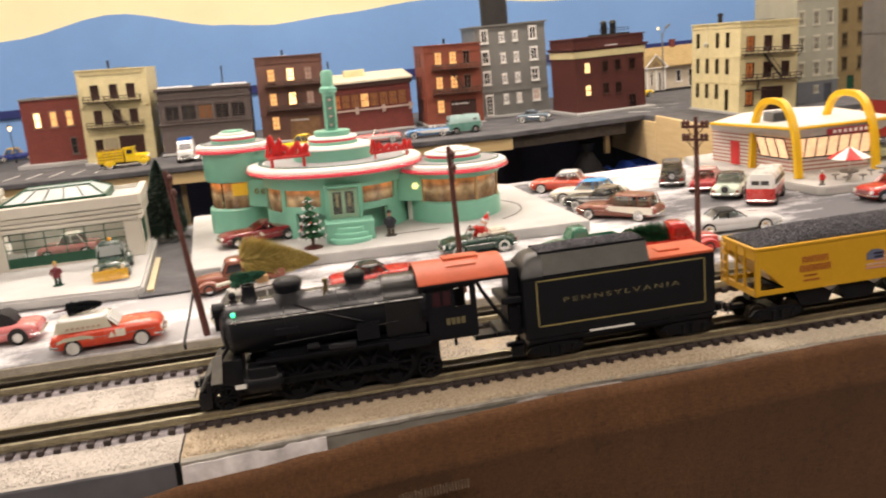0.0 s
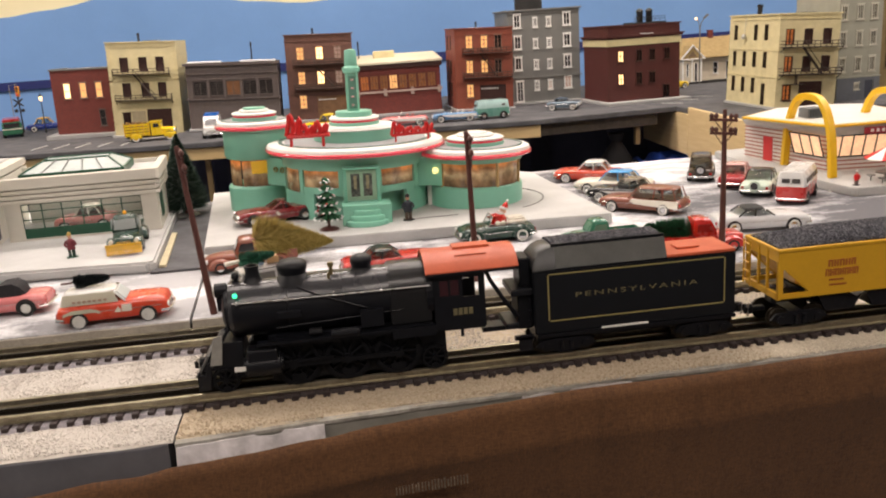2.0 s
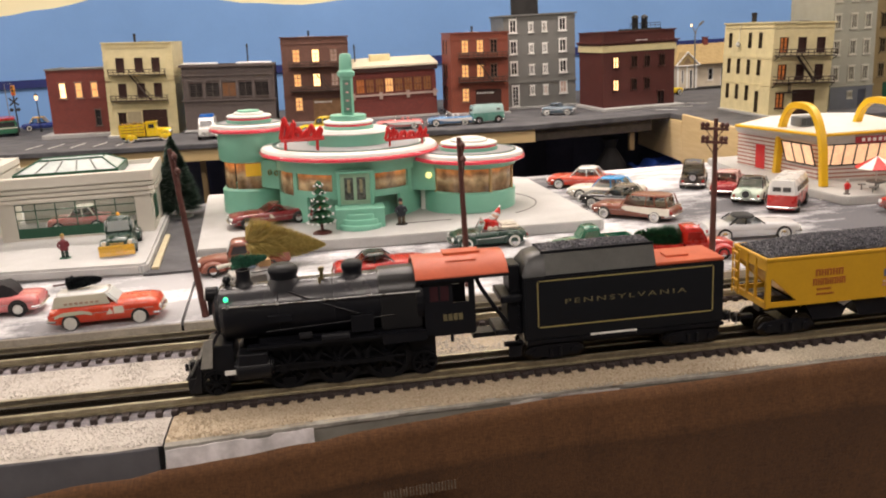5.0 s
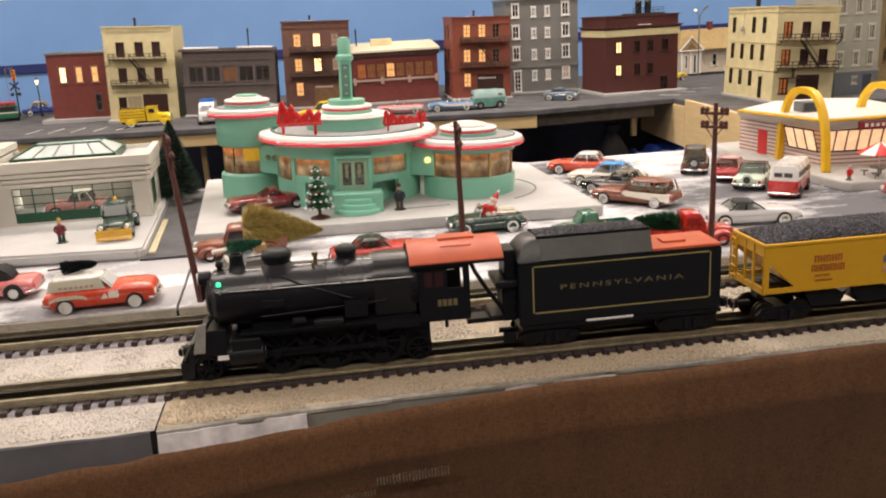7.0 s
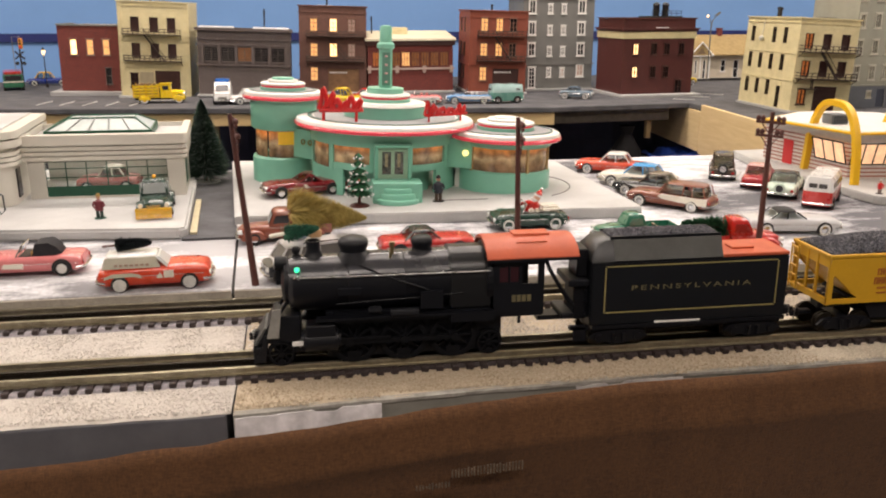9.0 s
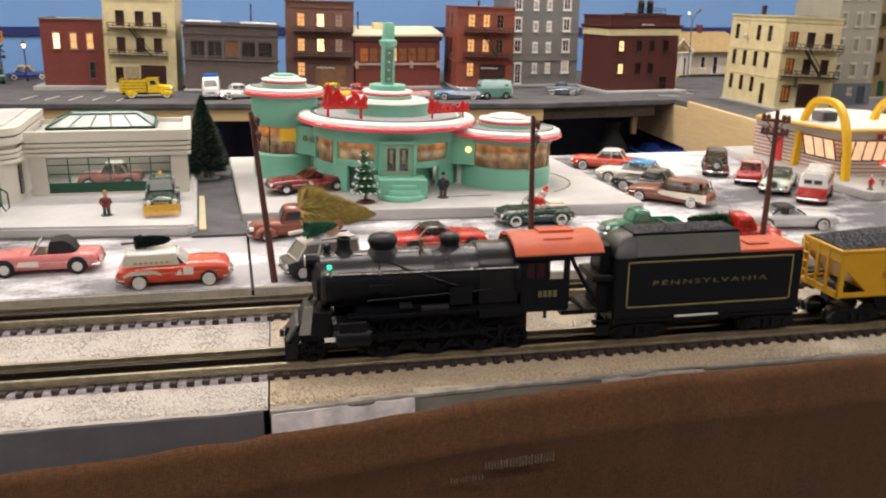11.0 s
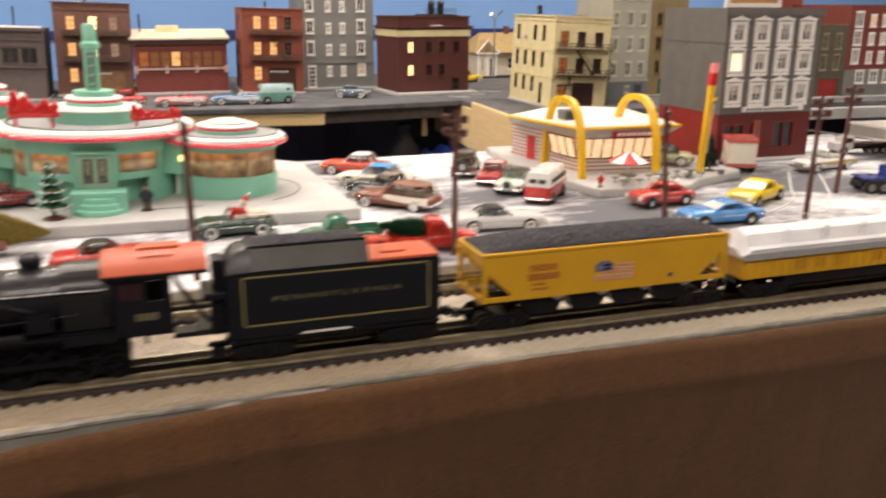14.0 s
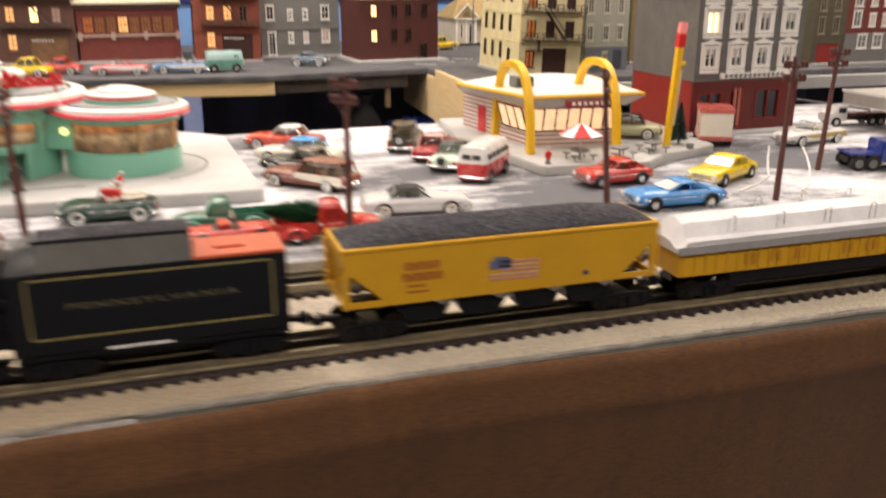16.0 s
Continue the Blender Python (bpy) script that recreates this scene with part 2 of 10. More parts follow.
def brick_nodes(c1, c2, mortar, sx=140.0):
    def build(nt, b, ln):
        tc = nd(nt, "TexCoord")
        sp = nt.nodes.new("ShaderNodeSeparateXYZ")
        ln(tc.outputs["Object"], sp.inputs[0])
        ad = nt.nodes.new("ShaderNodeMath")
        ln(sp.outputs[0], ad.inputs[0])
        ln(sp.outputs[1], ad.inputs[1])
        cb = nt.nodes.new("ShaderNodeCombineXYZ")
        ln(ad.outputs[0], cb.inputs[0])
        ln(sp.outputs[2], cb.inputs[1])
        br = nd(nt, "TexBrick", Color1=(*c1, 1), Color2=(*c2, 1), Mortar=(*mortar, 1), Scale=sx, Mortar_Size=0.015)
        br.inputs["Brick Width"].default_value, br.inputs["Row Height"].default_value = 0.62, 0.26
        ln(cb.outputs[0], br.inputs["Vector"])
        no = nd(nt, "TexNoise", Scale=45.0, Detail=6.0)
        ln(tc.outputs["Object"], no.inputs["Vector"])
        ln(colmix(nt, ln, 0.35, br.outputs[0], no.outputs[0], "MULTIPLY"), b.inputs["Base Color"])
        b.inputs["Roughness"].default_value = 0.62
        bp = nd(nt, "Bump", Strength=0.35, Distance=0.0004)
        bp.invert = True
        ln(br.outputs[1], bp.inputs["Height"])
        ln(bp.outputs[0], b.inputs["Normal"])
    return build


def burlap_nodes(nt, b, ln):
    tc = nd(nt, "TexCoord")
    w = []
    for sc in ((1250.0, 60.0, 170.0), (170.0, 60.0, 1150.0)):
        mp = nd(nt, "Mapping", Scale=sc)
        wv = nd(nt, "TexNoise", Scale=1.0, Detail=3.0, Roughness=0.75)
        ln(tc.outputs["Object"], mp.inputs[0])
        ln(mp.outputs[0], wv.inputs["Vector"])
        mr = nd(nt, "MapRange")
        mr.inputs[1].default_value, mr.inputs[2].default_value = 0.33, 0.67
        ln(wv.outputs[0], mr.inputs[0])
        w.append(mr.outputs[0])
    mpn = nd(nt, "Mapping", Scale=(38.0, 10.0, 9.0))
    no = nd(nt, "TexNoise", Scale=1.0, Detail=7.0, Roughness=0.72)
    ln(tc.outputs["Object"], mpn.inputs[0])
    ln(mpn.outputs[0], no.inputs["Vector"])
    thread = colmix(nt, ln, 0.5, w[0], w[1])
    base = colmix(nt, ln, no.outputs[0], (0.090, 0.036, 0.0112), (0.226, 0.099, 0.033))
    ln(colmix(nt, ln, 0.74, base, thread, "MULTIPLY"), b.inputs["Base Color"])
    b.inputs["Roughness"].default_value = 0.95
    b.inputs["Sheen Weight"].default_value = 0.05
    bp = nd(nt, "Bump", Strength=0.5, Distance=0.0008)
    ln(thread, bp.inputs["Height"])
    ln(bp.outputs[0], b.inputs["Normal"])


def wood_nodes(c1, c2, stretch=(2.0, 30.0, 30.0)):
    def build(nt, b, ln):
        tc = nd(nt, "TexCoord")
        mp = nd(nt, "Mapping", Scale=stretch)
        no = nd(nt, "TexNoise", Scale=3.0, Detail=8.0, Roughness=0.65, Distortion=1.2)
        ln(tc.outputs["Object"], mp.inputs[0])
        ln(mp.outputs[0], no.inputs["Vector"])
        ln(colmix(nt, ln, no.outputs[0], c1, c2), b.inputs["Base Color"])
        b.inputs["Roughness"].default_value = 0.55
        bp = nd(nt, "Bump", Strength=0.2, Distance=0.0006)
        ln(no.outputs[0], bp.inputs["Height"])
        ln(bp.outputs[0], b.inputs["Normal"])
    return build


def glass(name, tint=(0.9, 0.95, 0.95), rough=0.03):
    def build(nt, b, ln):
        b.inputs["Base Color"].default_value = (*tint, 1)
        b.inputs["Roughness"].default_value = rough
        b.inputs["Transmission Weight"].default_value = 1.0
        b.inputs["IOR"].default_value = 1.3
    return wired(name, build)


STREET = wired("street_with_snow", street_nodes)
GRAVEL = wired("ballast", gravel_nodes((0.41, 0.375, 0.33), (0.59, 0.55, 0.495), (0.50, 0.465, 0.42)))
GRAVELTAN = wired("tan_ballast", gravel_nodes((0.39, 0.315, 0.215), (0.55, 0.465, 0.345), (0.48, 0.40, 0.29), (0.60, 0.54, 0.43)))
ROADBED = mat("dusty_roadbed", (0.46, 0.43, 0.46), 0.9, var=0.35, scale=160, bump=0.5, bscale=900)
STONESPALE = wired("pale_ballast_stones", grain_nodes((0.49, 0.455, 0.41), (0.66, 0.62, 0.565)))
STONESCREAM = wired("cream_ballast_stones", grain_nodes((0.50, 0.44, 0.34), (0.74, 0.68, 0.56)))
STONES = wired("ballast_stones", grain_nodes((0.37, 0.29, 0.19), (0.58, 0.495, 0.375)))
COAL = wired("coal", grain_nodes((0.014, 0.014, 0.019), (0.052, 0.052, 0.068), 0.5))
BURLAP = wired("burlap", burlap_nodes)
PINE = wired("pine_board", wood_nodes((0.62, 0.44, 0.20), (0.74, 0.56, 0.30)))
PINEPANEL = wired("pine_panel", wood_nodes((0.56, 0.38, 0.16), (0.84, 0.66, 0.38), (26.0, 2.2, 26.0)))
ASPHALT = mat("toy_asphalt", (0.125, 0.125, 0.135), 0.8, var=0.35, scale=25, bump=0.4, bscale=700)
CONCRETE = mat("grey_plastic_pavement", (0.42, 0.42, 0.41), 0.6, var=0.12, scale=14, bump=0.1)
APRON = mat("pale_grey_plastic", (0.60, 0.60, 0.58), 0.55, var=0.10, scale=9, bump=0.1)
PAINTLINE = mat("road_paint", (0.75, 0.75, 0.72), 0.7, var=0.25, scale=120)
SKYWALL = mat("painted_sky", (0.165, 0.33, 0.64), 0.7, var=0.08, scale=3, bump=0.05)
CREAMWALL = mat("cream_wall_paint", (0.82, 0.74, 0.47), 0.75, var=0.05, scale=4, bump=0.05)
NAVY = mat("navy_strip", (0.012, 0.022, 0.13), 0.5, var=0.1)
DARKCLOTH = mat("dark_cloth", (0.095, 0.10, 0.15), 0.95, var=0.3, scale=8)
ROOMWALL = mat("room_wall", (0.36, 0.36, 0.36), 0.85, var=0.06, scale=2, bump=0.05)
CARPET = mat("room_carpet", (0.10, 0.10, 0.11), 0.95, var=0.2, scale=30, bscale=900, bump=0.5)
CEIL = mat("ceiling_paint", (0.72, 0.70, 0.66), 0.9, var=0.04, scale=3)
BRASS = mat("brass_rail", (0.47, 0.425, 0.315), 0.36, 0.85, var=0.25, scale=90, bump=0.1)
DARKRAIL = mat("blackened_rail", (0.035, 0.028, 0.02), 0.4, 0.7, var=0.2)
TIE = mat("dark_brown_tie", (0.036, 0.022, 0.021), 0.6, var=0.3, scale=200)
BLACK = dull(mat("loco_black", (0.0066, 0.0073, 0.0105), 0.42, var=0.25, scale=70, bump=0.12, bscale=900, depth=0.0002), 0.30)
# grey base holds the highlight on top of the black boiler
BOILER = mat("boiler_highlight_grey", (0.044, 0.044, 0.049), 0.26, var=0.25, scale=40, bump=0.12, bscale=900, depth=0.0002)
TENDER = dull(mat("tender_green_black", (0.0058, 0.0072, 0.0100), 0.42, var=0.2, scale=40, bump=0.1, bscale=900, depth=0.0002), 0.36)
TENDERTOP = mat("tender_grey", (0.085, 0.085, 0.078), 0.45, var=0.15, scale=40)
REDROOF = mat("tuscan_red_roof", (0.54, 0.105, 0.042), 0.45, var=0.12, scale=40)
# darker, duller black so that rims, spokes and rods hardly show
WHEELBLACK = dull(mat("wheel_black", (0.0055, 0.0058, 0.0075), 0.6, var=0.2, scale=70), 0.15)
GOLD = mat("gold_lettering", (0.30, 0.25, 0.10), 0.5, var=0.1)
HOPPER = mat("hopper_yellow", (0.62, 0.34, 0.018), 0.42, var=0.08, scale=20, bump=0.06)
HOPRED = mat("hopper_lettering", (0.40, 0.12, 0.025), 0.5)
STEEL = mat("bright_steel", (0.75, 0.75, 0.74), 0.28, 0.9, var=0.1)
CHROME = mat("chrome", (0.66, 0.66, 0.66), 0.24, 1.0, var=0.05, bump=0)
RUBBER = mat("tyre_rubber", (0.014, 0.014, 0.014), 0.75, var=0.2, scale=300)
WHITE = mat("white_plastic", (0.80, 0.79, 0.75), 0.4, var=0.06, scale=30)
MINT = mat("mint_plastic", (0.225, 0.55, 0.41), 0.34, var=0.07, scale=25, bump=0.06)
NEON = mat("red_neon_band", (0.60, 0.035, 0.06), 0.12, var=0.15, coat=1.0, emit=0.26, emitcol=(1.0, 0.08, 0.12))
SIGNRED = mat("sign_red", (0.62, 0.02, 0.02), 0.35, var=0.08)
GREEN = mat("dark_green_paint", (0.010, 0.085, 0.045), 0.4, var=0.15)
ARCHY = mat("arch_yellow", (0.78, 0.46, 0.01), 0.4, var=0.06)
POLE = mat("pole_brown", (0.115, 0.038, 0.030), 0.55, var=0.25, scale=80)
DARK = mat("dark_interior", (0.018, 0.016, 0.015), 0.7, var=0.2)
GREYPL = mat("grey_plastic", (0.20, 0.20, 0.19), 0.55, var=0.12)
LIT = mat("lit_window", (0.80, 0.50, 0.22), 0.5, var=0.6, scale=110, bump=0, emit=1.0, emitcol=(1.0, 0.49, 0.17))
LITPALE = mat("pale_lit_window", (0.62, 0.44, 0.36), 0.3, var=0.4, scale=90, bump=0, emit=0.18, emitcol=(1.0, 0.66, 0.50))
LITHOT = mat("bright_lit_window", (0.95, 0.8, 0.55), 0.5, var=0.2, scale=70, bump=0, emit=2.8, emitcol=(1.0, 0.62, 0.27))
LITDIM = mat("dim_lit_window", (0.30, 0.13, 0.06), 0.3, var=0.6, scale=90, bump=0, emit=0.14, emitcol=(1.0, 0.38, 0.12))
LITRED = mat("amber_lit_window", (0.40, 0.12, 0.05), 0.4, var=0.5, scale=110, bump=0, emit=0.30, emitcol=(1.0, 0.30, 0.07))
GOLDDIM = mat("faded_gold", (0.18, 0.155, 0.08), 0.5, var=0.2)
PANE = mat("dark_pane", (0.025, 0.022, 0.025), 0.12, var=0.2)
GLASS = glass("clear_plastic")


# ---- the setting ----
B = bmesh.new
rng = random.Random(7)


def lerp_table(tab, x):
    if x <= tab[0][0]:
        return tab[0][1]
    for (a, u), (b, v) in zip(tab, tab[1:]):
        if x <= b:
            s = (x - a) / (b - a)
            s = s * s * (3 - 2 * s)
            return u + (v - u) * s
    return tab[-1][1]


def structure(name, bm, material, label, smooth=False):
    return solid(name, bm, material, label, name.split("_")[0], kind="structure", smooth=smooth)


# the room
b = B(); bx(b, -3.0, -2.4, -0.95, 3.6, 2.9, -0.90); structure("floor", b, CARPET, "dark brown carpeted room floor under the layout")
b = B(); bx(b, -3.0, -2.4, 1.30, 3.6, 2.9, 1.35); structure("ceiling", b, CEIL, "plain off-white painted ceiling above the layout")
b = B(); bx(b, -3.0, -2.45, -0.95, 3.6, -2.40, 1.35); structure("wall_south", b, ROOMWALL, "plain beige room wall behind the viewer")
b = B(); bx(b, -3.05, -2.4, -0.95, -3.0, 2.9, 1.35); structure("wall_west", b, ROOMWALL, "plain beige room wall at the end")
b = B(); bx(b, 3.6, -2.4, -0.95, 3.65, 2.9, 1.35); structure("wall_east", b, ROOMWALL, "plain beige room wall at the end")
b = B(); bx(b, -3.0, 2.756, -0.95, 3.6, 2.9, 1.35); structure("wall_north", b, CREAMWALL, "cream painted wall above the painted blue sky")
SKYTOP = [(-3, 0.42), (-0.95, 0.362), (-0.84, 0.369), (-0.71, 0.384), (-0.42, 0.432), (-0.1, 0.372), (0.03, 0.36), (0.25, 0.374), (0.5, 0.392), (0.97, 0.352), (1.5, 0.40), (2.2, 0.37), (3.5, 0.41)]
b = B()
prism(b, [(-2.98, -0.3), (3.58, -0.3)] + [(x, lerp_table(SKYTOP, x)) for x in [3.58 - 0.06 * i for i in range(110)]], 2.752, 2.756)
structure("backdrop", b, SKYWALL, "sky-blue painted backdrop with a wavy upper edge")
b = B(); bx(b, -2.98, 2.744, 0.163, 3.58, 2.752, 0.187); structure("trim", b, NAVY, "dark navy strip running along the blue backdrop")

# the street board
b = B(); prism(b, [(-1.1, 0.857), (-0.0765, 0.857), (-0.1115, 1.50), (-1.1, 1.50)], -0.024, 0.0, "xy"); prism(b, [(-0.0735, 0.857), (2.3, 0.857), (2.3, 1.46), (1.15, 1.52), (-0.1085, 1.50)], -0.024, 0.0, "xy")
structure("ground", b, STREET, "dark toy street dusted with fake white snow")
b = B(); bx(b, -1.1, 0.8545, -0.024, -0.0765, 0.857, -0.0008); bx(b, -0.0735, 0.8545, -0.024, 2.3, 0.857, -0.0008)
structure("trim_board", b, mat("bare_board_edge", (0.52, 0.47, 0.39), 0.8, var=0.25, scale=40), "pale bare edge of the street board")
b = B(); prism(b, [(-0.0765, 0.857), (-0.0735, 0.857), (-0.1085, 1.50), (-0.1115, 1.50)], -0.024, -0.004, "xy")
structure("ground_gap", b, DARK, "dark gap between the two street boards")
b = B(); prism(b, [(-0.148, 1.045), (-0.082, 1.045), (-0.104, 1.46), (-0.182, 1.46)], 0.0005, 0.003, "xy")
structure("road", b, ASPHALT, "dark asphalt lane between garage and diner")


def line_strip(pts, w=0.0022, z=0.0006, name="road_marking"):
    b = B()
    for p, q in zip(pts, pts[1:]):
        p, q = Vector((*p, 0)), Vector((*q, 0))
        n = Vector((-(q - p).y, (q - p).x, 0)).normalized() * w / 2
        f = [p + n, q + n, q - n, p - n]
        prism(b, [(v.x, v.y) for v in f][::-1], z - 0.0004, z + 0.0008, "xy")
    return structure(name, b, PAINTLINE, "worn white painted line on the toy street")


for k in range(4):
    line_strip([(0.655 + 0.034 * k, 1.12 - 0.010 * k + 0.045 * (4 - k) * 0.9), (0.700 + 0.034 * k, 1.20 + 0.037 * (4 - k))])
line_strip([(1.16, 1.17), (1.10, 1.095), (1.058, 1.041), (1.032, 1.005), (0.99, 0.972), (0.95, 0.95)], 0.0026)
line_strip([(1.199, 1.146), (1.157, 1.087), (1.11, 1.025), (1.052, 0.958), (1.02, 0.93)], 0.0026)

# the gravel boards, the joint between them and the front edge
def ballast_z(y):
    return lerp_table([(0.60, -0.0225), (0.775, -0.0225), (0.805, -0.0185), (0.9, -0.0185)], y)


def edge_y(x):
    return lerp_table([(-1.1, 0.612), (-0.086, 0.639), (-0.06, 0.641), (0.05, 0.650), (0.15, 0.655), (0.3, 0.661), (2.3, 0.661)], x)


def board(x0, x1, name, label, material):
    b = B()
    nx, ny = int((x1 - x0) / 0.01), 24
    vs = []
    for j in range(ny + 1):
        row = []
        for i in range(nx + 1):
            x = x0 + (x1 - x0) * i / nx
            y0 = edge_y(x) + 0.0012 * noise.noise((90 * x, 2, 0))
            y = y0 + (0.857 - y0) * j / ny
            row.append(b.verts.new((x, y, ballast_z(y) - (0.0018 if j == 0 else 0) + 0.0009 * noise.noise((40 * x, 40 * y, 0)))))
        vs.append(row)
    for j in range(ny):
        for i in range(nx):
            b.faces.new((vs[j][i], vs[j][i + 1], vs[j + 1][i + 1], vs[j + 1][i]))
    structure(name, b, material, label, True)


def edge_board(x0, x1, name, material, label):
    b = B()
    xs = [x0 + (x1 - x0) * i / 60 for i in range(61)]
    loft(b, [[(x, edge_y(x) - 0.0006, -0.0755), (x, edge_y(x) - 0.0006, -0.0258), (x, edge_y(x) + 0.0012, -0.0242), (x, 0.85, -0.0247), (x, 0.85, -0.0755)] for x in xs])
    structure(name, b, material, label, 30)


board(-1.1, -0.0600, "ballast_bed", "pale gravel ballast under the model tracks", GRAVEL)
board(-0.0585, 2.3, "ballast_bed_2", "tan gravel ballast under the model tracks", GRAVELTAN)
edge_board(-1.1, -0.0635, "table_edge", mat("edge_paint", (0.17, 0.17, 0.185), 0.42, scale=14, col2=(0.10, 0.10, 0.11), bump=0.3, bscale=160), "grey painted wooden edge of the layout table")
edge_board(-0.0585, 2.3, "table_edge_2", mat("edge_paint_olive", (0.30, 0.29, 0.255), 0.5, scale=11, col2=(0.17, 0.165, 0.14), patch=0.5, bump=0.3, bscale=160), "grey painted wooden edge of the layout table")
LIP = mat("plaster_lip", (0.43, 0.41, 0.36), 0.8, var=0.3, scale=70, bump=0.5, bscale=300)
b = B()
loft(b, [[(x, edge_y(x) - 0.0018 - 0.0006 * noise.noise((x * 80, 7, 0)), -0.0276 + 0.0008 * noise.noise((x * 55, 2, 0))), (x, edge_y(x) - 0.0018, -0.0250), (x, edge_y(x) + 0.0022, -0.0236), (x, edge_y(x) + 0.0022, -0.0276)] for x in [-0.0585 + 2.3585 * i / 400 for i in range(401)]])
structure("edge_lip", b, LIP, "crumbly pale plaster lip along the table edge", 40)


def film_patch(x0, x1, depth, tear, name, label, material):
    b = B()
    film = []
    for i in range(34):
        x = x0 + (x1 - x0) * i / 33
        y = edge_y(x) - 0.0042 + 0.0010 * noise.noise((x * 60, 5, 0))
        zt = -0.0262 - 0.0022 * abs(noise.noise((x * 45, 1, 0))) - (0.0020 if tear[0] < x < tear[1] else 0.0)
        film.append([(x, y - 0.0024 * k * depth / 0.0225 + 0.0012 * noise.noise((x * 90, k, 3)), zt - depth / 3 * k) for k in range(4)] + [(x, y - 0.0063 * depth / 0.0225, zt - depth), (x, y + 0.0009, zt)])
    loft(b, film)
    structure(name, b, material, label, 50)


FILM = mat("torn_white_film", (0.78, 0.75, 0.76), 0.2, var=0.3, scale=55, bump=0.6, bscale=120, depth=0.001)
film_patch(-0.0575, 0.0505, 0.0225, (0.0, 0.018), "edge_patch", "torn whitish film stuck on the table edge", FILM)
film_patch(0.205, 0.296, 0.0085, (0.23, 0.245), "edge_patch_2", "narrow strip of whitish film on the table edge", mat("dull_film", (0.50, 0.47, 0.45), 0.35, var=0.3, scale=55, bump=0.5, bscale=120, depth=0.001))
b = B(); bx(b, -1.1, 0.68, -0.9, 2.3, 0.72, -0.077); structure("table_frame", b, DARK, "dark wooden frame below the layout table")

# the burlap skirt
SKIRT = [(-1.1, -0.060), (-0.3, -0.052), (-0.2, -0.046), (-0.084, -0.0385), (-0.055, -0.035), (-0.006, -0.0315), (0.048, -0.0265), (0.095, -0.0215), (0.136, -0.0192), (0.189, -0.0150), (0.25, -0.0122), (0.316, -0.0122), (0.405, -0.0098), (0.48, -0.0080), (0.56, -0.0098), (0.657, -0.0125), (0.8, -0.0135), (1.2, -0.013), (2.3, -0.013)]
b = B()
cols = []
for i in range(341):
    x = -1.1 + 0.01 * i
    zt = lerp_table(SKIRT, x) + 0.0012 * noise.noise((x * 30, 3, 0))
    fold = 0.006 * noise.noise((x * 5, 0, 1)) + 0.003 * math.sin(x * 16)
    ring = []
    dip = 0.0032 * (0.5 + 0.5 * math.sin(x * 9 + 1.0)) * (0.6 + 0.4 * math.sin(x * 23))
    for d, o in ((-0.014, 0.0125), (-0.003, 0.0095), (0.0, 0.0050), (-0.0025, 0.0008), (-0.009, -0.0016), (-0.018, -0.0030), (-0.029, -0.0050), (-0.034, -0.0060), (-0.0385, -0.0050 + dip * 0.35), (-0.045, -0.0034 + dip * 0.7), (-0.056, -0.0010 + dip * 0.7), (-0.08, 0.0035), (-0.11, 0.0085), (-0.2, 0.019), (-0.4, 0.028), (-0.87, 0.03)):
        ring.append(b.verts.new((x, 0.618 + o + fold * min(1.0, -d * 9), zt + d)))
    cols.append(ring)
for p, q in zip(cols, cols[1:]):
    for k in range(len(p) - 1):
        b.faces.new((p[k], p[k + 1], q[k + 1], q[k]))
skirt = solid("table_skirt", b, BURLAP, "coarse brown burlap skirt hung round the layout table", "table skirt", smooth=True)
b = B()
for k in range(34):
    x = 0.072 + 0.0024 * k + 0.0006 * noise.noise((k * 2.3, 9, 0))
    ray = 0.0020 * noise.noise((k * 1.9, 4, 0))
    low = 0.0075 if k < 11 else 0.0
    bx(b, x, 0.6085, -0.0735 - low + ray + k * 0.00010, x + 0.0008 + 0.5 * abs(ray), 0.6095, -0.0680 - low * 1.25 - 1.4 * ray + k * 0.00016)
FADED = mat("faded_print", (0.245, 0.185, 0.125), 0.95, var=0.5, scale=220)
part("print_mark", b, FADED, skirt, "faded pale printing on the burlap")

# ballast stones
def scatter(name, n, regions, size, material, zf):
    r = np.random.RandomState(5)
    octa = np.array([(1, 0, 0), (-1, 0, 0), (0, 1, 0), (0, -1, 0), (0, 0, 1), (0, 0, -1)], float)
    tri = np.array([(0, 2, 4), (2, 1, 4), (1, 3, 4), (3, 0, 4), (2, 0, 5), (1, 2, 5), (3, 1, 5), (0, 3, 5)])
    area = np.array([(a[1] - a[0]) * (a[3] - a[2]) for a in regions])
    pick = r.choice(len(regions), n, p=area / area.sum())
    reg = np.array(regions)[pick]
    x = reg[:, 0] + r.rand(n) * (reg[:, 1] - reg[:, 0])
    y = reg[:, 2] + r.rand(n) * (reg[:, 3] - reg[:, 2])
    z = np.array([zf(a, c) for a, c in zip(x, y)])
    s = size * (0.55 + 0.9 * r.rand(n, 1, 1))
    q = r.randn(n, 3, 3)
    q, _ = np.linalg.qr(q)
    v = (octa[None] * (0.7 + 0.6 * r.rand(n, 6, 1)) * s) @ q + np.stack([x, y, z], 1)[:, None, :]
    f = (tri[None] + 6 * np.arange(n)[:, None, None]).reshape(-1, 3)
    me = bpy.data.meshes.new(name)
    me.from_pydata(v.reshape(-1, 3).tolist(), [], f.tolist())
    me.materials.append(material)
    return me


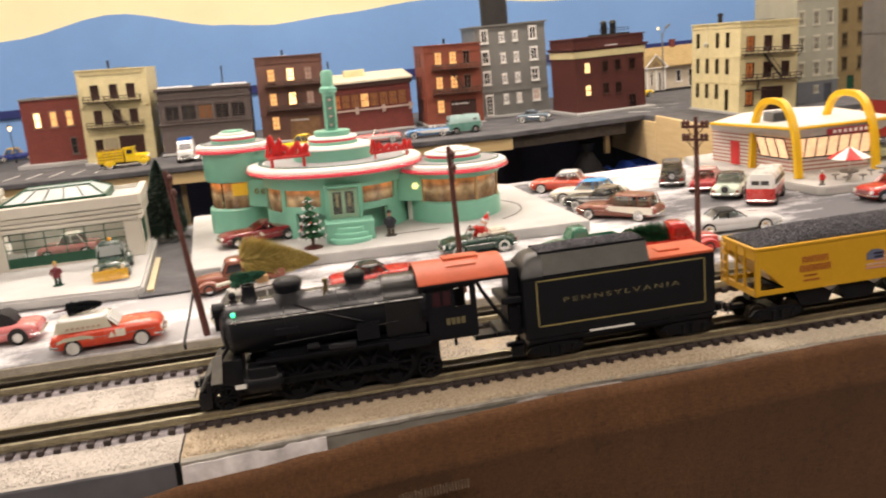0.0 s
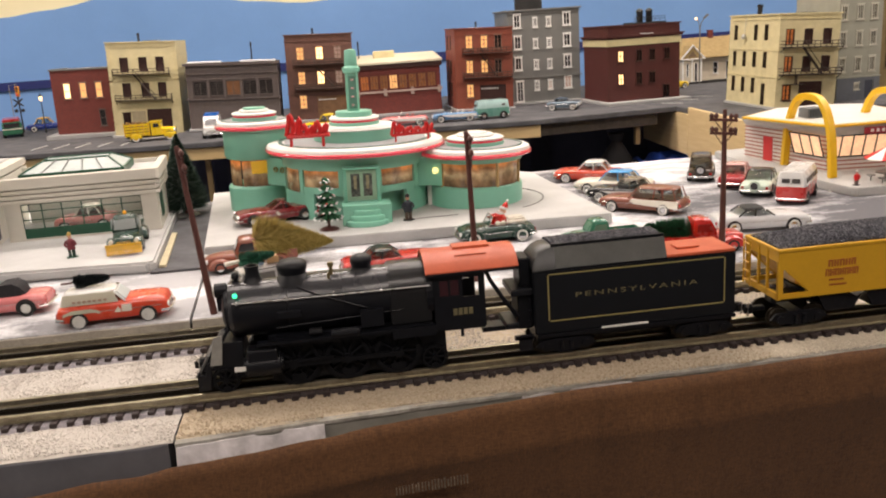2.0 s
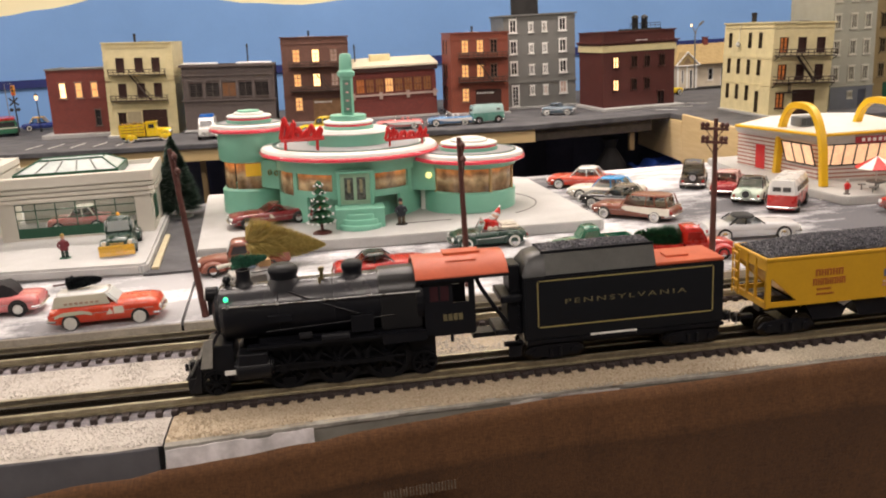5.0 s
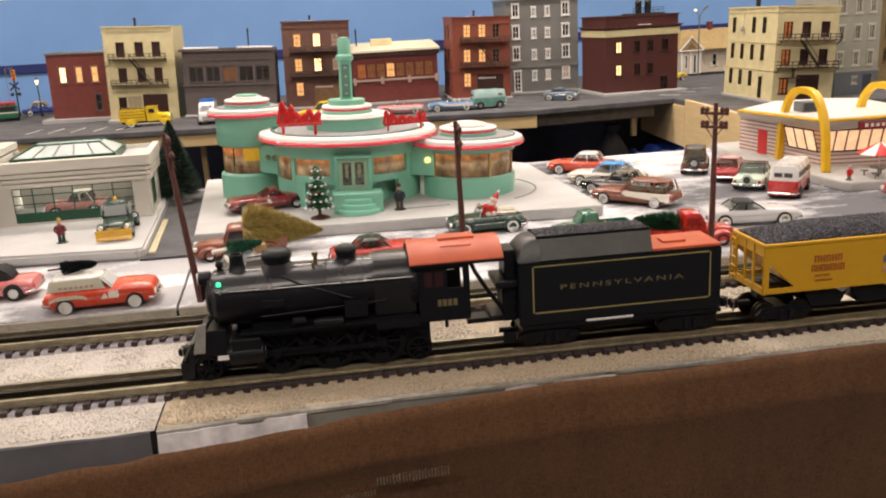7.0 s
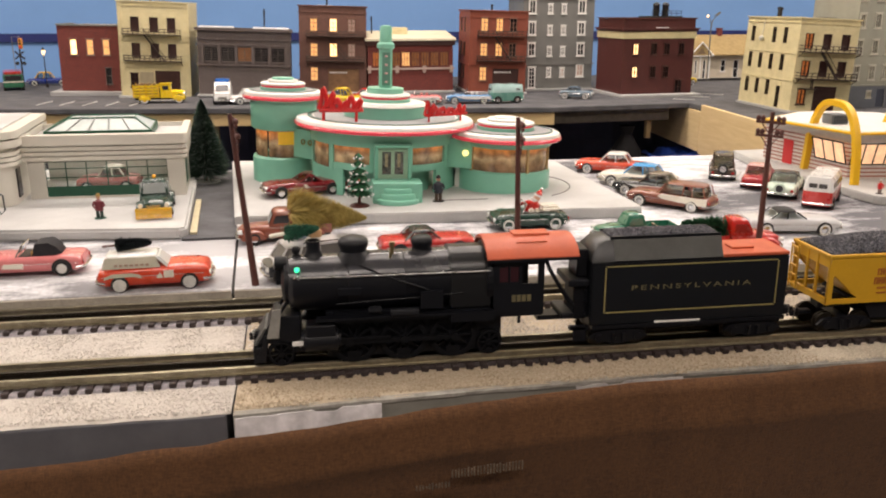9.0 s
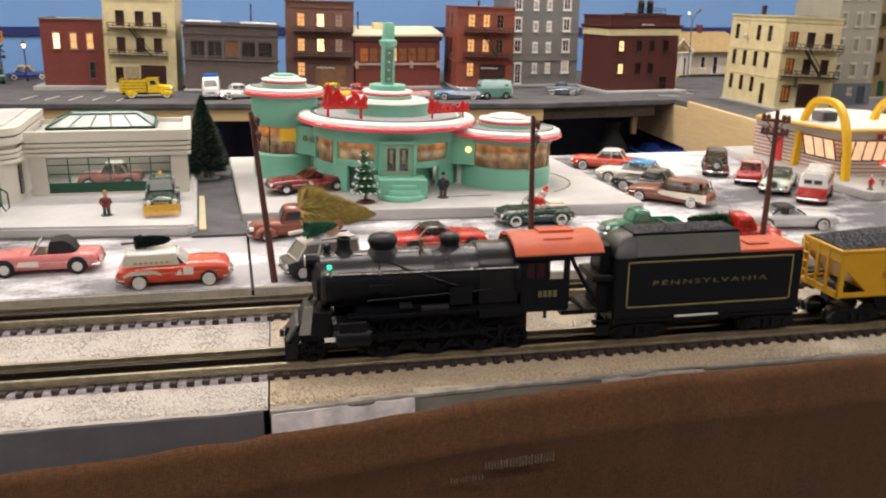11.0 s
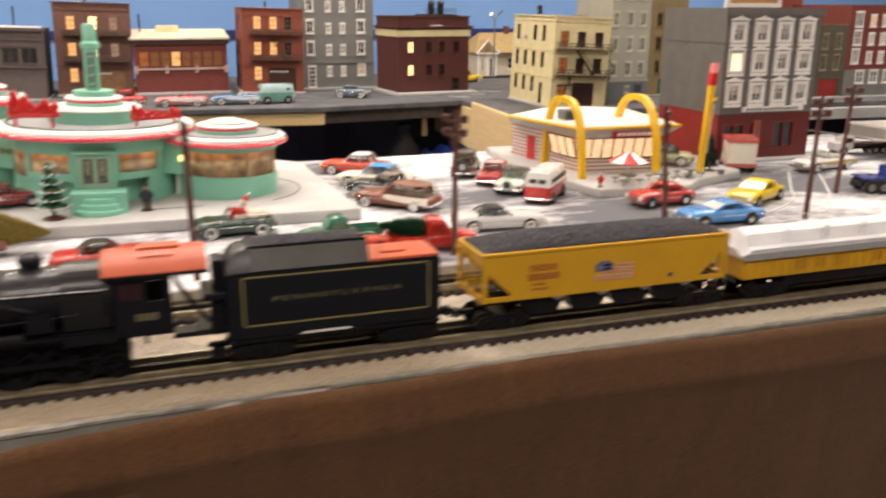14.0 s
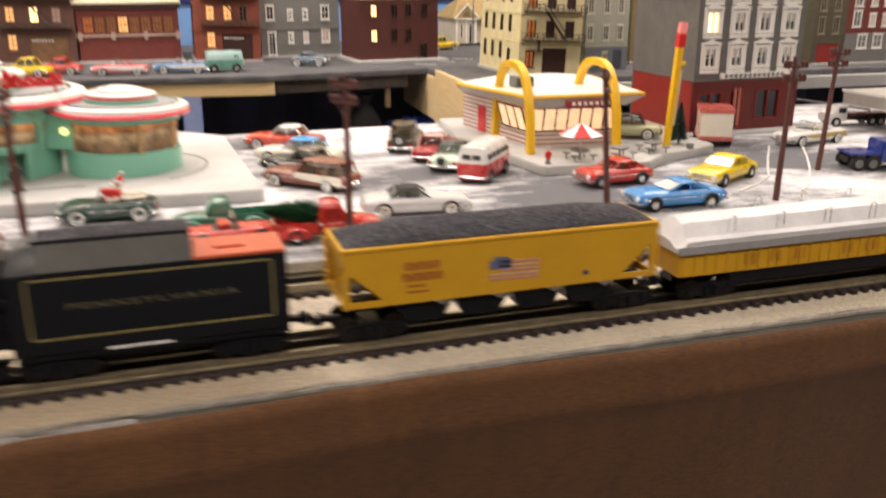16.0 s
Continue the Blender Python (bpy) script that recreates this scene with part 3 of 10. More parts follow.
for n, reg, m, lab in (
        (66000, [(-0.62, -0.060, 0.6405, 0.806), (-0.62, -0.25, 0.632, 0.6405), (-0.058, 1.25, 0.735, 0.806)], STONESPALE, "loose pale ballast stones strewn along the tracks"),
        (17000, [(-0.058, 0.42, 0.659, 0.735), (-0.058, 0.05, 0.649, 0.659), (0.05, 0.3, 0.655, 0.659), (-0.058, 0.0, 0.643, 0.649)], STONES, "loose beige ballast stones strewn along the tracks"),
        (23000, [(0.38, 1.25, 0.659, 0.735)], STONESCREAM, "loose cream ballast stones strewn along the tracks")):
    me = scatter("ballast_stones", n, reg, 0.00074, m, lambda x, y: ballast_z(y) + 0.00008)
    tagged(new("ballast_stones", me), lab, "gravel", kind="stuff")

# the raised city platform
PLAT = 0.05
b = B(); prism(b, [(-1.6, 2.74), (-1.6, 2.14), (-0.65, 2.022), (0.52, 1.876), (0.862, 1.918), (0.866, 1.842), (0.8465, 1.502), (1.09, 1.502), (1.09, 1.66), (2.4, 1.60), (2.4, 2.74)], PLAT - 0.012, PLAT, "xy"); bev(b, 0.0015)
structure("platform", b, ASPHALT, "dark grey toy road on the raised city platform")
def fascia(p, q, z0, z1, t, name, label, material=PINE):
    p, q = Vector((*p, 0)), Vector((*q, 0))
    n = Vector((-(q - p).y, (q - p).x, 0)).normalized() * t
    b = B(); prism(b, [(v.x, v.y) for v in (p, q, q + n, p + n)], z0, z1, "xy"); bev(b, 0.0012)
    return structure(name, b, material, label)
fascia((-0.64, 2.032), (0.535, 1.882), 0.010, 0.0375, 0.02, "fascia_beam", "yellow pine beam under the platform edge")
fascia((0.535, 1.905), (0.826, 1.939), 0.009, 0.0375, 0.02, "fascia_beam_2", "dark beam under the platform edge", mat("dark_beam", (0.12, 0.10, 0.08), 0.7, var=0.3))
fascia((0.8835, 2.16), (0.8658, 1.8445), -0.052, 0.0376, -0.008, "fascia_panel", "light pine side panel running back under the road", PINEPANEL)
fascia((0.8655, 1.8425), (0.8457, 1.497), -0.056, 0.0535, -0.008, "fascia_panel_2", "light pine side panel of the raised platform", PINEPANEL)
fascia((0.849, 1.503), (1.10, 1.503), -0.046, 0.0375, 0.012, "fascia_panel_3", "light pine panel of the raised platform")
fascia((1.10, 1.645), (2.4, 1.585), 0.012, 0.0375, 0.02, "fascia_beam_3", "pale grey edge board of the raised platform", CONCRETE)
b = B()
for i in range(61):
    x0, x1 = -1.7 + 0.07 * i, -1.7 + 0.07 * (i + 1)
    ya, yb = 2.32 + 0.03 * math.sin(i * 1.7), 2.32 + 0.03 * math.sin((i + 1) * 1.7)
    b.faces.new([b.verts.new(p) for p in ((x0, ya, -0.9), (x1, yb, -0.9), (x1, yb, 0.036), (x0, ya, 0.036))])
structure("backdrop_cloth", b, DARKCLOTH, "dark navy cloth hanging under the platform", True)
b = B(); bx(b, -1.6, 1.50, -0.36, 2.4, 2.34, -0.34); structure("shelf", b, DARKCLOTH, "dark lower shelf under the platform")
# post pine in a darker tone than the beams
POSTWOOD = wired("darker_pine", wood_nodes((0.30, 0.20, 0.09), (0.46, 0.33, 0.16), (30.0, 30.0, 2.0)))
for x, y, foot in ((-0.21, 2.05, -0.34), (0.786, 1.958, -0.036), (-0.02, 2.02, -0.34)):
    b = B(); bx(b, x - 0.006, y, foot, x + 0.006, y + 0.014, 0.038); bev(b, 0.001)
    structure("post", b, POSTWOOD, "pine post carrying the raised platform")

# clutter under the platform
b = B()
rows = []
for i in range(21):
    rows.append([b.verts.new((0.79 + 0.009 * i, 1.62 + 0.022 * j, -0.115 + 0.020 * noise.noise((i * 0.5, j * 0.4, 2)) + 0.0011 * i)) for j in range(19)])
for p, q in zip(rows, rows[1:]):
    for j in range(18):
        b.faces.new((p[j], q[j], q[j + 1], p[j + 1]))
b.faces.ensure_lookup_table()
solid("plastic_sheet", b, mat("blue_plastic_sheet", (0.03, 0.08, 0.42), 0.3, var=0.3, scale=30), "crumpled blue plastic sheet stored under the platform", "plastic sheet", m=pose(0, 0, 0.035), smooth=True)
b = B(); bx(b, 0.802, 1.63, -0.34, 0.965, 2.00, -0.098); bev(b, 0.004, 2); bx(b, 0.798, 1.626, -0.116, 0.969, 2.004, -0.104)
solid("storage_tub", b, mat("dark_blue_tub", (0.02, 0.03, 0.08), 0.45, var=0.2), "dark blue storage tub standing under the platform", "tub")
b = B(); lathe(b, [(0, -0.339), (0.040, -0.338), (0.052, -0.30), (0.054, -0.22), (0.046, -0.12), (0.036, -0.065), (0.018, -0.035), (0.011, -0.026), (0.017, -0.012), (0.019, -0.006), (0.010, -0.010)], (0.735, 1.965, 0), 28)
for v in b.verts:
    k = 1 + 0.10 * noise.noise((v.co.x * 60, v.co.y * 60, v.co.z * 30))
    v.co.x, v.co.y = 0.735 + (v.co.x - 0.735) * k, 1.965 + (v.co.y - 1.965) * k
solid("sack", b, mat("brown_sack", (0.006, 0.005, 0.006), 0.9, var=0.3, scale=40), "dark brown tied sack stored under the platform", "sack", smooth=True)
b = B(); bx(b, 0.355, 1.90, -0.34, 0.392, 1.95, 0.012); bev(b, 0.003, 2)
solid("storage_box", b, mat("pale_blue_box", (0.28, 0.36, 0.60), 0.5, var=0.1), "pale blue storage box under the platform", "box")

# parking_lines on the platform road
for k in range(5):
    x = -0.60 + 0.052 * k
    line_strip([(x, 2.085 - 0.012 * k), (x + 0.012, 2.165 - 0.012 * k)], 0.0028, PLAT + 0.0006)
for k in range(3):
    line_strip([(0.86 + 0.06 * k, 2.00 + 0.05 * k), (0.90 + 0.06 * k, 1.97 + 0.05 * k)], 0.003, PLAT + 0.0006)

# the tracks
def track(y, top, group):
    t = thing("railway_track", pose(0, y, top), "three-rail model railway track with dark brown ties on ballast", "track", group)
    for k, m, lab in ((-0.0168, BRASS, "brassy outer rail"), (0, DARKRAIL, "blackened centre rail"), (0.0168, BRASS, "brassy outer rail")):
        b = B()
        prism(b, [(k - 0.0032, -0.006), (k + 0.0032, -0.006), (k + 0.0032, -0.0054), (k + 0.0008, -0.0046), (k + 0.0008, -0.0022), (k + 0.0021, -0.0016), (k + 0.0019, -0.0002), (k + 0.0012, 0), (k - 0.0012, 0), (k - 0.0019, -0.0002), (k - 0.0021, -0.0016), (k - 0.0008, -0.0022), (k - 0.0008, -0.0046), (k - 0.0032, -0.0054)], -1.05, 1.6, "yz")
        part("rail", b, m, t, lab)
    b = B(); bx(b, -0.0029, -0.0275, -0.0112, 0.0029, 0.0275, -0.0058); bev(b, 0.0006)
    me = mesh_of("tie", b, TIE)
    b = B()
    loft(b, [[(x, -0.0285, -0.0112), (x, -0.0262, -0.0080 + 0.0003 * noise.noise((x * 70, y * 9, 1))), (x, 0.0262, -0.0080 + 0.0003 * noise.noise((x * 70, y * 9, 5))), (x, 0.0285, -0.0112)] for x in [-1.05 + 0.99 * i / 160 for i in range(161)]])
    part("roadbed", b, ROADBED, t, "dusty mauve-grey roadbed between the ties")
    # dark strip standing in for the shade that fills the gaps between ties
    b = B()
    loft(b, [[(x, -0.0228 + 0.0006 * noise.noise((x * 90, y, 2)), -0.0110), (x, -0.0212 + 0.0006 * noise.noise((x * 90, y, 4)), -0.0068), (x, 0.0212, -0.0068), (x, 0.0228, -0.0110)] for x in [-0.0600 + 1.66 * i / 260 for i in range(261)]])
    part("shaded_roadbed", b, TIE, t, "dark brown strip put in for the shade between the ties")
    for i in range(150):
        o = new("tie", me)
        o.parent = t
        o.matrix_local = pose(-0.55 + 0.0123 * i + rng.uniform(-0.0004, 0.0004), rng.uniform(-0.0006, 0.0006), rng.uniform(-0.0003, 0.0002), 0, 0, rng.uniform(-1, 1))
    return t


TRACK_Y, RAIL = 0.714, -0.012
track(TRACK_Y, RAIL, "tracks along the street")
track(0.836, -0.008, "tracks along the street")


# ---- the train ----
def ring_yz(x, c, r, n=28, sq=1.0):
    return [(x, c[0] + r * math.cos(2 * math.pi * i / n), c[1] + r * sq * math.sin(2 * math.pi * i / n)) for i in range(n)]


def spoked_wheel(parent, x, y, r, n=10, name="driving_wheel"):
    at = Matrix.Translation((x, y, r))
    b = B(); vs = lathe(b, [(r * 0.82, -0.0025), (r, -0.0025), (r, 0.0), (r * 1.12, 0.0), (r * 1.12, 0.0015), (r * 0.82, 0.0015), (r * 0.82, -0.0025)], n=28)
    xf(b.verts, at @ Matrix.Rotation(radians(-90), 4, "X"))
    rim = part(name, b, WHEELBLACK, parent, smooth=35)
    for k in range(n):
        b = B(); bx(b, r * 0.2, -0.0018, -0.0008, r * 0.85, 0.0006, 0.0008)
        xf(b.verts, at @ Matrix.Rotation(2 * math.pi * k / n, 4, "Y")); part("spoke", b, WHEELBLACK, rim)
    b = B(); cyl(b, (0, -0.0035, 0), r * 0.24, 0.005, "y", 14); xf(b.verts, at); part("hub", b, WHEELBLACK, rim)
    b = B(); bx(b, -r * 0.3, -0.0021, -r * 0.85, r * 0.3, 0.0011, -r * 0.5); xf(b.verts, at); part("counterweight", b, WHEELBLACK, rim)
    return rim


def bogie(parent, x, side=-1, wb=0.034, frame_mat=None):
    b = B()
    s = 0.019
    for sgn in (-1, 1):
        y = sgn * s
        prism(b, [(x - wb / 2 - 0.009, 0.008), (x - wb / 2 - 0.004, 0.013), (x - 0.008, 0.0145), (x + 0.008, 0.0145), (x + wb / 2 + 0.004, 0.013), (x + wb / 2 + 0.009, 0.008), (x + wb / 2, 0.005), (x + 0.009, 0.004), (x + 0.006, 0.002), (x - 0.006, 0.002), (x - 0.009, 0.004), (x - wb / 2, 0.005)], y - 0.0015, y + 0.0015)
        for k in (-1, 1):
            cyl(b, (x + k * wb / 2, y - 0.003, 0.008), 0.0035, 0.006, "y", 10)
            cyl(b, (x + k * 0.004, y - 0.0025, 0.004), 0.0016, 0.008, "z", 8)
    bx(b, x - 0.006, -s, 0.008, x + 0.006, s, 0.013)
    bb = part("bogie", b, frame_mat or BLACK, parent)
    for k in (-1, 1):
        for sgn in (-1, 1):
            b = B()
            cyl(b, (x + k * wb / 2, sgn * 0.0148 - 0.0018, 0.0085), 0.0085, 0.0036, "y", 20)
            cyl(b, (x + k * wb / 2, sgn * 0.0128 - 0.0007, 0.0085), 0.0098, 0.0014, "y", 20)
            part("wheel", b, DARKRAIL, bb)
    return bb


def coupler(parent, x, d, z=0.014):
    b = B()
    bx(b, x, -0.003, z - 0.002, x + d * 0.012, 0.003, z + 0.002)
    cyl(b, (x + d * 0.014, 0, z - 0.004), 0.0036, 0.008, "z", 12)
    bx(b, x + d * 0.012, -0.0045, z - 0.003, x + d * 0.020, -0.0015, z + 0.003)
    bev(b, 0.0006)
    cp = part("coupler", b, BLACK, parent)
    # bright rod put in to give the coupler its glint
    b = B(); cyl(b, (x + d * 0.0165, -0.0035, z - 0.0055), 0.0011, 0.011, "z", 8); part("coupler_glint", b, STEEL, cp, "small steel rod added for a glint")


def locomotive():
    t = thing("steam_locomotive", pose(0, TRACK_Y, RAIL), "black steam locomotive with tuscan red cab roof and green marker light", "locomotive")
    cz, r = 0.0625, 0.0235
    b = B()
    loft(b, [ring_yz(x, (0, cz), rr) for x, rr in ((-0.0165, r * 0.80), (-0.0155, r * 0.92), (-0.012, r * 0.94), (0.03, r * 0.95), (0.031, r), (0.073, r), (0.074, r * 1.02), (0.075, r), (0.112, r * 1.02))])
    part("boiler", b, BOILER, t, "boiler barrel greyed for the highlight along its top", smooth=35)
    # added half-shell keeps the boiler black below the painted-in top light
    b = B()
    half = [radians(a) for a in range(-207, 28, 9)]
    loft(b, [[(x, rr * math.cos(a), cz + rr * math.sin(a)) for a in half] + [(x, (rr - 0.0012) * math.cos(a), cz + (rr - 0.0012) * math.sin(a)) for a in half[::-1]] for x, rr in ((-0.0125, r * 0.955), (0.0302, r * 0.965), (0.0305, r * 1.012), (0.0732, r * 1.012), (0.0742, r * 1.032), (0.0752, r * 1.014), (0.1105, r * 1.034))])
    part("boiler_lower_shell", b, BLACK, t, "black half-shell added for the darker lower boiler", smooth=35)
    b = B()
    loft(b, [[(x, y * s, cz + z) for y, z in ((-0.025, -0.02), (-0.025, 0.004), (-0.0225, 0.013), (-0.016, 0.0215), (-0.006, 0.0255), (0.006, 0.0255), (0.016, 0.0215), (0.0225, 0.013), (0.025, 0.004), (0.025, -0.02))] for x, s in ((0.110, 1), (0.143, 1))])
    bev(b, 0.0012, 2)
    part("firebox", b, mat("firebox_black", (0.006, 0.006, 0.007), 0.33, var=0.2, scale=50), t, "gloss black firebox ahead of the cab", smooth=35)
    b = B()
    loft(b, [ring_yz(x, (0, cz), rr) for x, rr in ((-0.0155, 0.0185), (-0.019, 0.0175), (-0.0215, 0.012), (-0.0225, 0.004))])
    cyl(b, (-0.0265, 0, cz + 0.0165), 0.0056, 0.0095, "x", 18)
    bx(b, -0.026, -0.001, cz - 0.001, -0.021, 0.001, cz + 0.014)
    for a in range(10):
        an = 2 * math.pi * a / 10
        cyl(b, (-0.018, 0.0165 * math.cos(an), cz + 0.0165 * math.sin(an)), 0.0012, 0.003, "x", 6)
    part("smokebox_door", b, BLACK, t, smooth=35)
    b = B(); cyl(b, (-0.0277, 0, cz + 0.0165), 0.0047, 0.001, "x", 18)
    part("headlight_lens", b, WHITE, t)
    for y in (-0.0185,):
        b = B(); lathe(b, [(0, -0.0021), (0.0015, -0.0016), (0.0021, 0), (0.0015, 0.0016), (0, 0.0021)], (-0.009, y * 1.14, cz + 0.0165), 14)
        part("marker_light", b, mat("green_lamp", (0.02, 0.55, 0.30), 0.2, var=0.05, bump=0, emit=1.8, emitcol=(0.04, 0.80, 0.36)), t, "glowing green marker light", True)
    b = B(); lathe(b, [(0.0085, 0.0), (0.0064, 0.003), (0.0056, 0.006), (0.0055, 0.0118), (0.0060, 0.0125), (0.0060, 0.0135), (0.0048, 0.0135), (0.0045, 0.004)], (0.004, 0, cz + r * 0.88), 22)
    part("smokestack", b, BLACK, t, smooth=35)
    b = B(); lathe(b, [(0, 0.0070), (0.0020, 0.0064), (0.0032, 0.0045), (0.0033, 0.0030), (0.0022, 0.0010), (0.0014, 0), (0, 0)], (-0.0095, 0, cz + r * 0.98), 14)
    bx(b, -0.0125, -0.0006, cz + r * 0.85, -0.0065, 0.0006, cz + r * 0.98)
    part("bell", b, BLACK, t, "small black bell ahead of the stack", smooth=40)
    for x, rr, h in ((0.0355, 0.0122, 0.0148), (0.0905, 0.0088, 0.0132)):
        b = B(); lathe(b, [(rr * 1.38, -0.004), (rr * 1.02, 0.0006), (rr * 0.86, 0.0030), (rr * 0.90, h * 0.34), (rr * 0.99, h * 0.52), (rr, h * 0.64), (rr * 0.96, h * 0.76), (rr * 0.80, h * 0.90), (rr * 0.50, h * 0.98), (rr * 0.2, h), (0, h * 1.005)], (x, 0, cz + r * 0.93), 26)
        part("steam_dome", b, BLACK, t, "rounded gloss-black dome", smooth=50)
    b = B(); cyl(b, (0.066, -0.006, cz + 0.021), 0.0016, 0.009, "z", 8); cyl(b, (0.066, -0.006, cz + 0.029), 0.0024, 0.003, "z", 8); cyl(b, (0.064, -0.011, cz + 0.019), 0.001, 0.006, "z", 6)
    part("whistle", b, mat("dull_brass", (0.28, 0.22, 0.10), 0.4, 0.8), t)
    b = B()
    tube(b, [(-0.012, -0.0222, cz + 0.0105), (0.03, -0.0242, cz + 0.0105), (0.142, -0.0262, cz + 0.0105)], 0.00055, 6)
    for x in (-0.008, 0.03, 0.067, 0.104):
        bx(b, x - 0.0008, -0.025, cz + 0.0095, x + 0.0008, -0.021, cz + 0.0118)
    part("handrail", b, STEEL, t, "thin bright metal handrail")
    b = B(); tube(b, [(0.039, -0.0170, cz + 0.0175), (0.053, -0.0222, cz + 0.0120), (0.066, -0.0242, cz + 0.0070), (0.0925, -0.0258, cz - 0.003)], 0.0008, 6); tube(b, [(0.02, -0.0235, cz - 0.012), (0.09, -0.0245, cz - 0.009), (0.12, -0.0255, cz - 0.007)], 0.0006, 6)
    bx(b, 0.022, -0.0265, cz - 0.004, 0.040, -0.0225, cz + 0.001)
    bx(b, 0.086, -0.0275, cz - 0.018, 0.104, -0.023, cz - 0.004); cyl(b, (0.062, -0.028, cz - 0.020), 0.004, 0.022, "x", 12); cyl(b, (0.045, -0.0265, cz - 0.017), 0.003, 0.010, "x", 10)
    part("pipework", b, BLACK, t)
    b = B()
    for s in (-1, 1):
        bx(b, 0.004, s * 0.0265 - 0.004, cz - 0.0235, 0.110, s * 0.0265 + 0.004, cz - 0.0215)
        bx(b, 0.110, s * 0.0265 - 0.003, cz - 0.030, 0.145, s * 0.0265 + 0.003, cz - 0.022)
    part("running_board", b, BLACK, t)
    for s in (-1, 1):
        b = B(); cyl(b, (-0.006, s * 0.0235, 0.022), 0.0095, 0.027, "x", 20); bx(b, -0.004, s * 0.0235 - 0.008, 0.024, 0.019, s * 0.0235 + 0.008, 0.036); cyl(b, (-0.008, s * 0.0235, 0.022), 0.007, 0.031, "x", 16); bev(b, 0.0008)
        part("cylinder", b, BLACK, t, smooth=35)
        b = B(); bx(b, 0.02, s * 0.0245 - 0.001, 0.017, 0.118, s * 0.0245 + 0.001, 0.0205); bx(b, 0.018, s * 0.0262 - 0.0008, 0.021, 0.062, s * 0.0262 + 0.0008, 0.0235)
        for x in (0.03, 0.073, 0.114):
            cyl(b, (x, s * 0.0245 - 0.002, 0.0188), 0.0032, 0.004, "y", 10)
        part("side_rod", b, WHEELBLACK, t)
        b = B(); tube(b, [(-0.014, s * 0.012, cz - 0.006), (-0.032, s * 0.014, 0.030)], 0.0014, 8); part("brace", b, BLACK, t)
    for x in (0.033, 0.073, 0.113):
        for y in (-0.0185, 0.0185):
            spoked_wheel(t, x, y, 0.0185)
    for x in (-0.024, 0.143):
        for y in (-0.0175, 0.0175):
            spoked_wheel(t, x, y, 0.010, 8, "truck_wheel")
    b = B()
    # step plate: base colour raised to carry the light falling on it
    prism(b, [(-0.0445, 0.0180), (-0.0365, 0.0315), (-0.0345, 0.0315), (-0.0425, 0.0180)], -0.0185, 0.0185); part("deck_plate", b, mat("deck_grey", (0.085, 0.086, 0.082), 0.5, var=0.2, scale=60), t, "sloping worn grey front deck plate"); b = B(); prism(b, [(-0.0345, 0.0240), (-0.0295, 0.0470), (-0.0225, 0.0480), (-0.0255, 0.0240)], -0.0215, -0.0205); part("step_plate", b, mat("step_lit_grey", (0.34, 0.33, 0.30), 0.45, var=0.2, scale=60), t, "side plate of the pilot in a grey brightened as if lit"); b = B()
    prism(b, [(-0.0420, 0.0185), (-0.0345, 0.0310), (-0.0290, 0.0410), (-0.0080, 0.0410), (-0.0080, 0.0185)], -0.0185, 0.0185)
    prism(b, [(-0.036, 0.003), (-0.046, 0.003), (-0.040, 0.014), (-0.037, 0.026), (-0.033, 0.026)], -0.020, 0.020)
    for k in range(-4, 5):
        bx(b, -0.046, k * 0.0045 - 0.0008, 0.003, -0.039, k * 0.0045 + 0.0008, 0.016)
    bev(b, 0.0006)
    part("pilot", b, BLACK, t, "slatted front pilot below the deck")
    b = B(); bx(b, -0.0150, -0.0310, 0.0205, -0.0064, -0.0300, 0.0240)
    part("number_plate", b, WHITE, t, "small white plate by the pilot")
    coupler(t, -0.0295, -1, 0.020)
    b = B(); bx(b, 0.012, -0.0158, 0.0035, 0.138, 0.0158, 0.042); bx(b, 0.138, -0.0155, 0.005, 0.1535, 0.0155, 0.036); bx(b, -0.03, -0.012, 0.008, 0.012, 0.012, 0.026); bx(b, 0.018, -0.024, 0.034, 0.145, 0.024, 0.0415); part("chassis", b, BLACK, t)
    # cab
    b = B()
    for s in (-1, 1):
        m = Matrix.Translation((0.143, -0.0245 if s < 0 else 0.0265, 0.034))
        holed(b, 0.0435, 0.051, 0.002, [(0.007, 0.028, 0.014, 0.041), (0.0155, 0.028, 0.0225, 0.041), (0.0255, 0.026, 0.0385, 0.042)], m)
    bx(b, 0.143, -0.0245, 0.034, 0.145, 0.0265, 0.085)
    bx(b, 0.146, -0.022, 0.032, 0.186, 0.022, 0.036); tube(b, [(0.1665, -0.0235, 0.034), (0.1665, -0.0235, 0.027)], 0.0014, 6)
    cab = part("cab", b, BLACK, t)
    b = B()
    for x in (0.150, 0.1585):
        bx(b, x, -0.0238, 0.062, x + 0.007, -0.0232, 0.075)
    part("cab_window", b, mat("maroon_pane", (0.04, 0.010, 0.014), 0.2), cab)
    b = B()
    loft(b, [[(x, y, z) for y, z in ((-0.0285, 0.083), (-0.0225, 0.0890), (-0.012, 0.0935), (0, 0.0950), (0.012, 0.0935), (0.0225, 0.0890), (0.0285, 0.083), (0.0285, 0.0815), (0.0225, 0.0875), (0, 0.0930), (-0.0225, 0.0875), (-0.0285, 0.0815))] for x in (0.139, 0.214)])
    part("cab_roof", b, REDROOF, t, "tuscan red rounded cab roof", smooth=25)
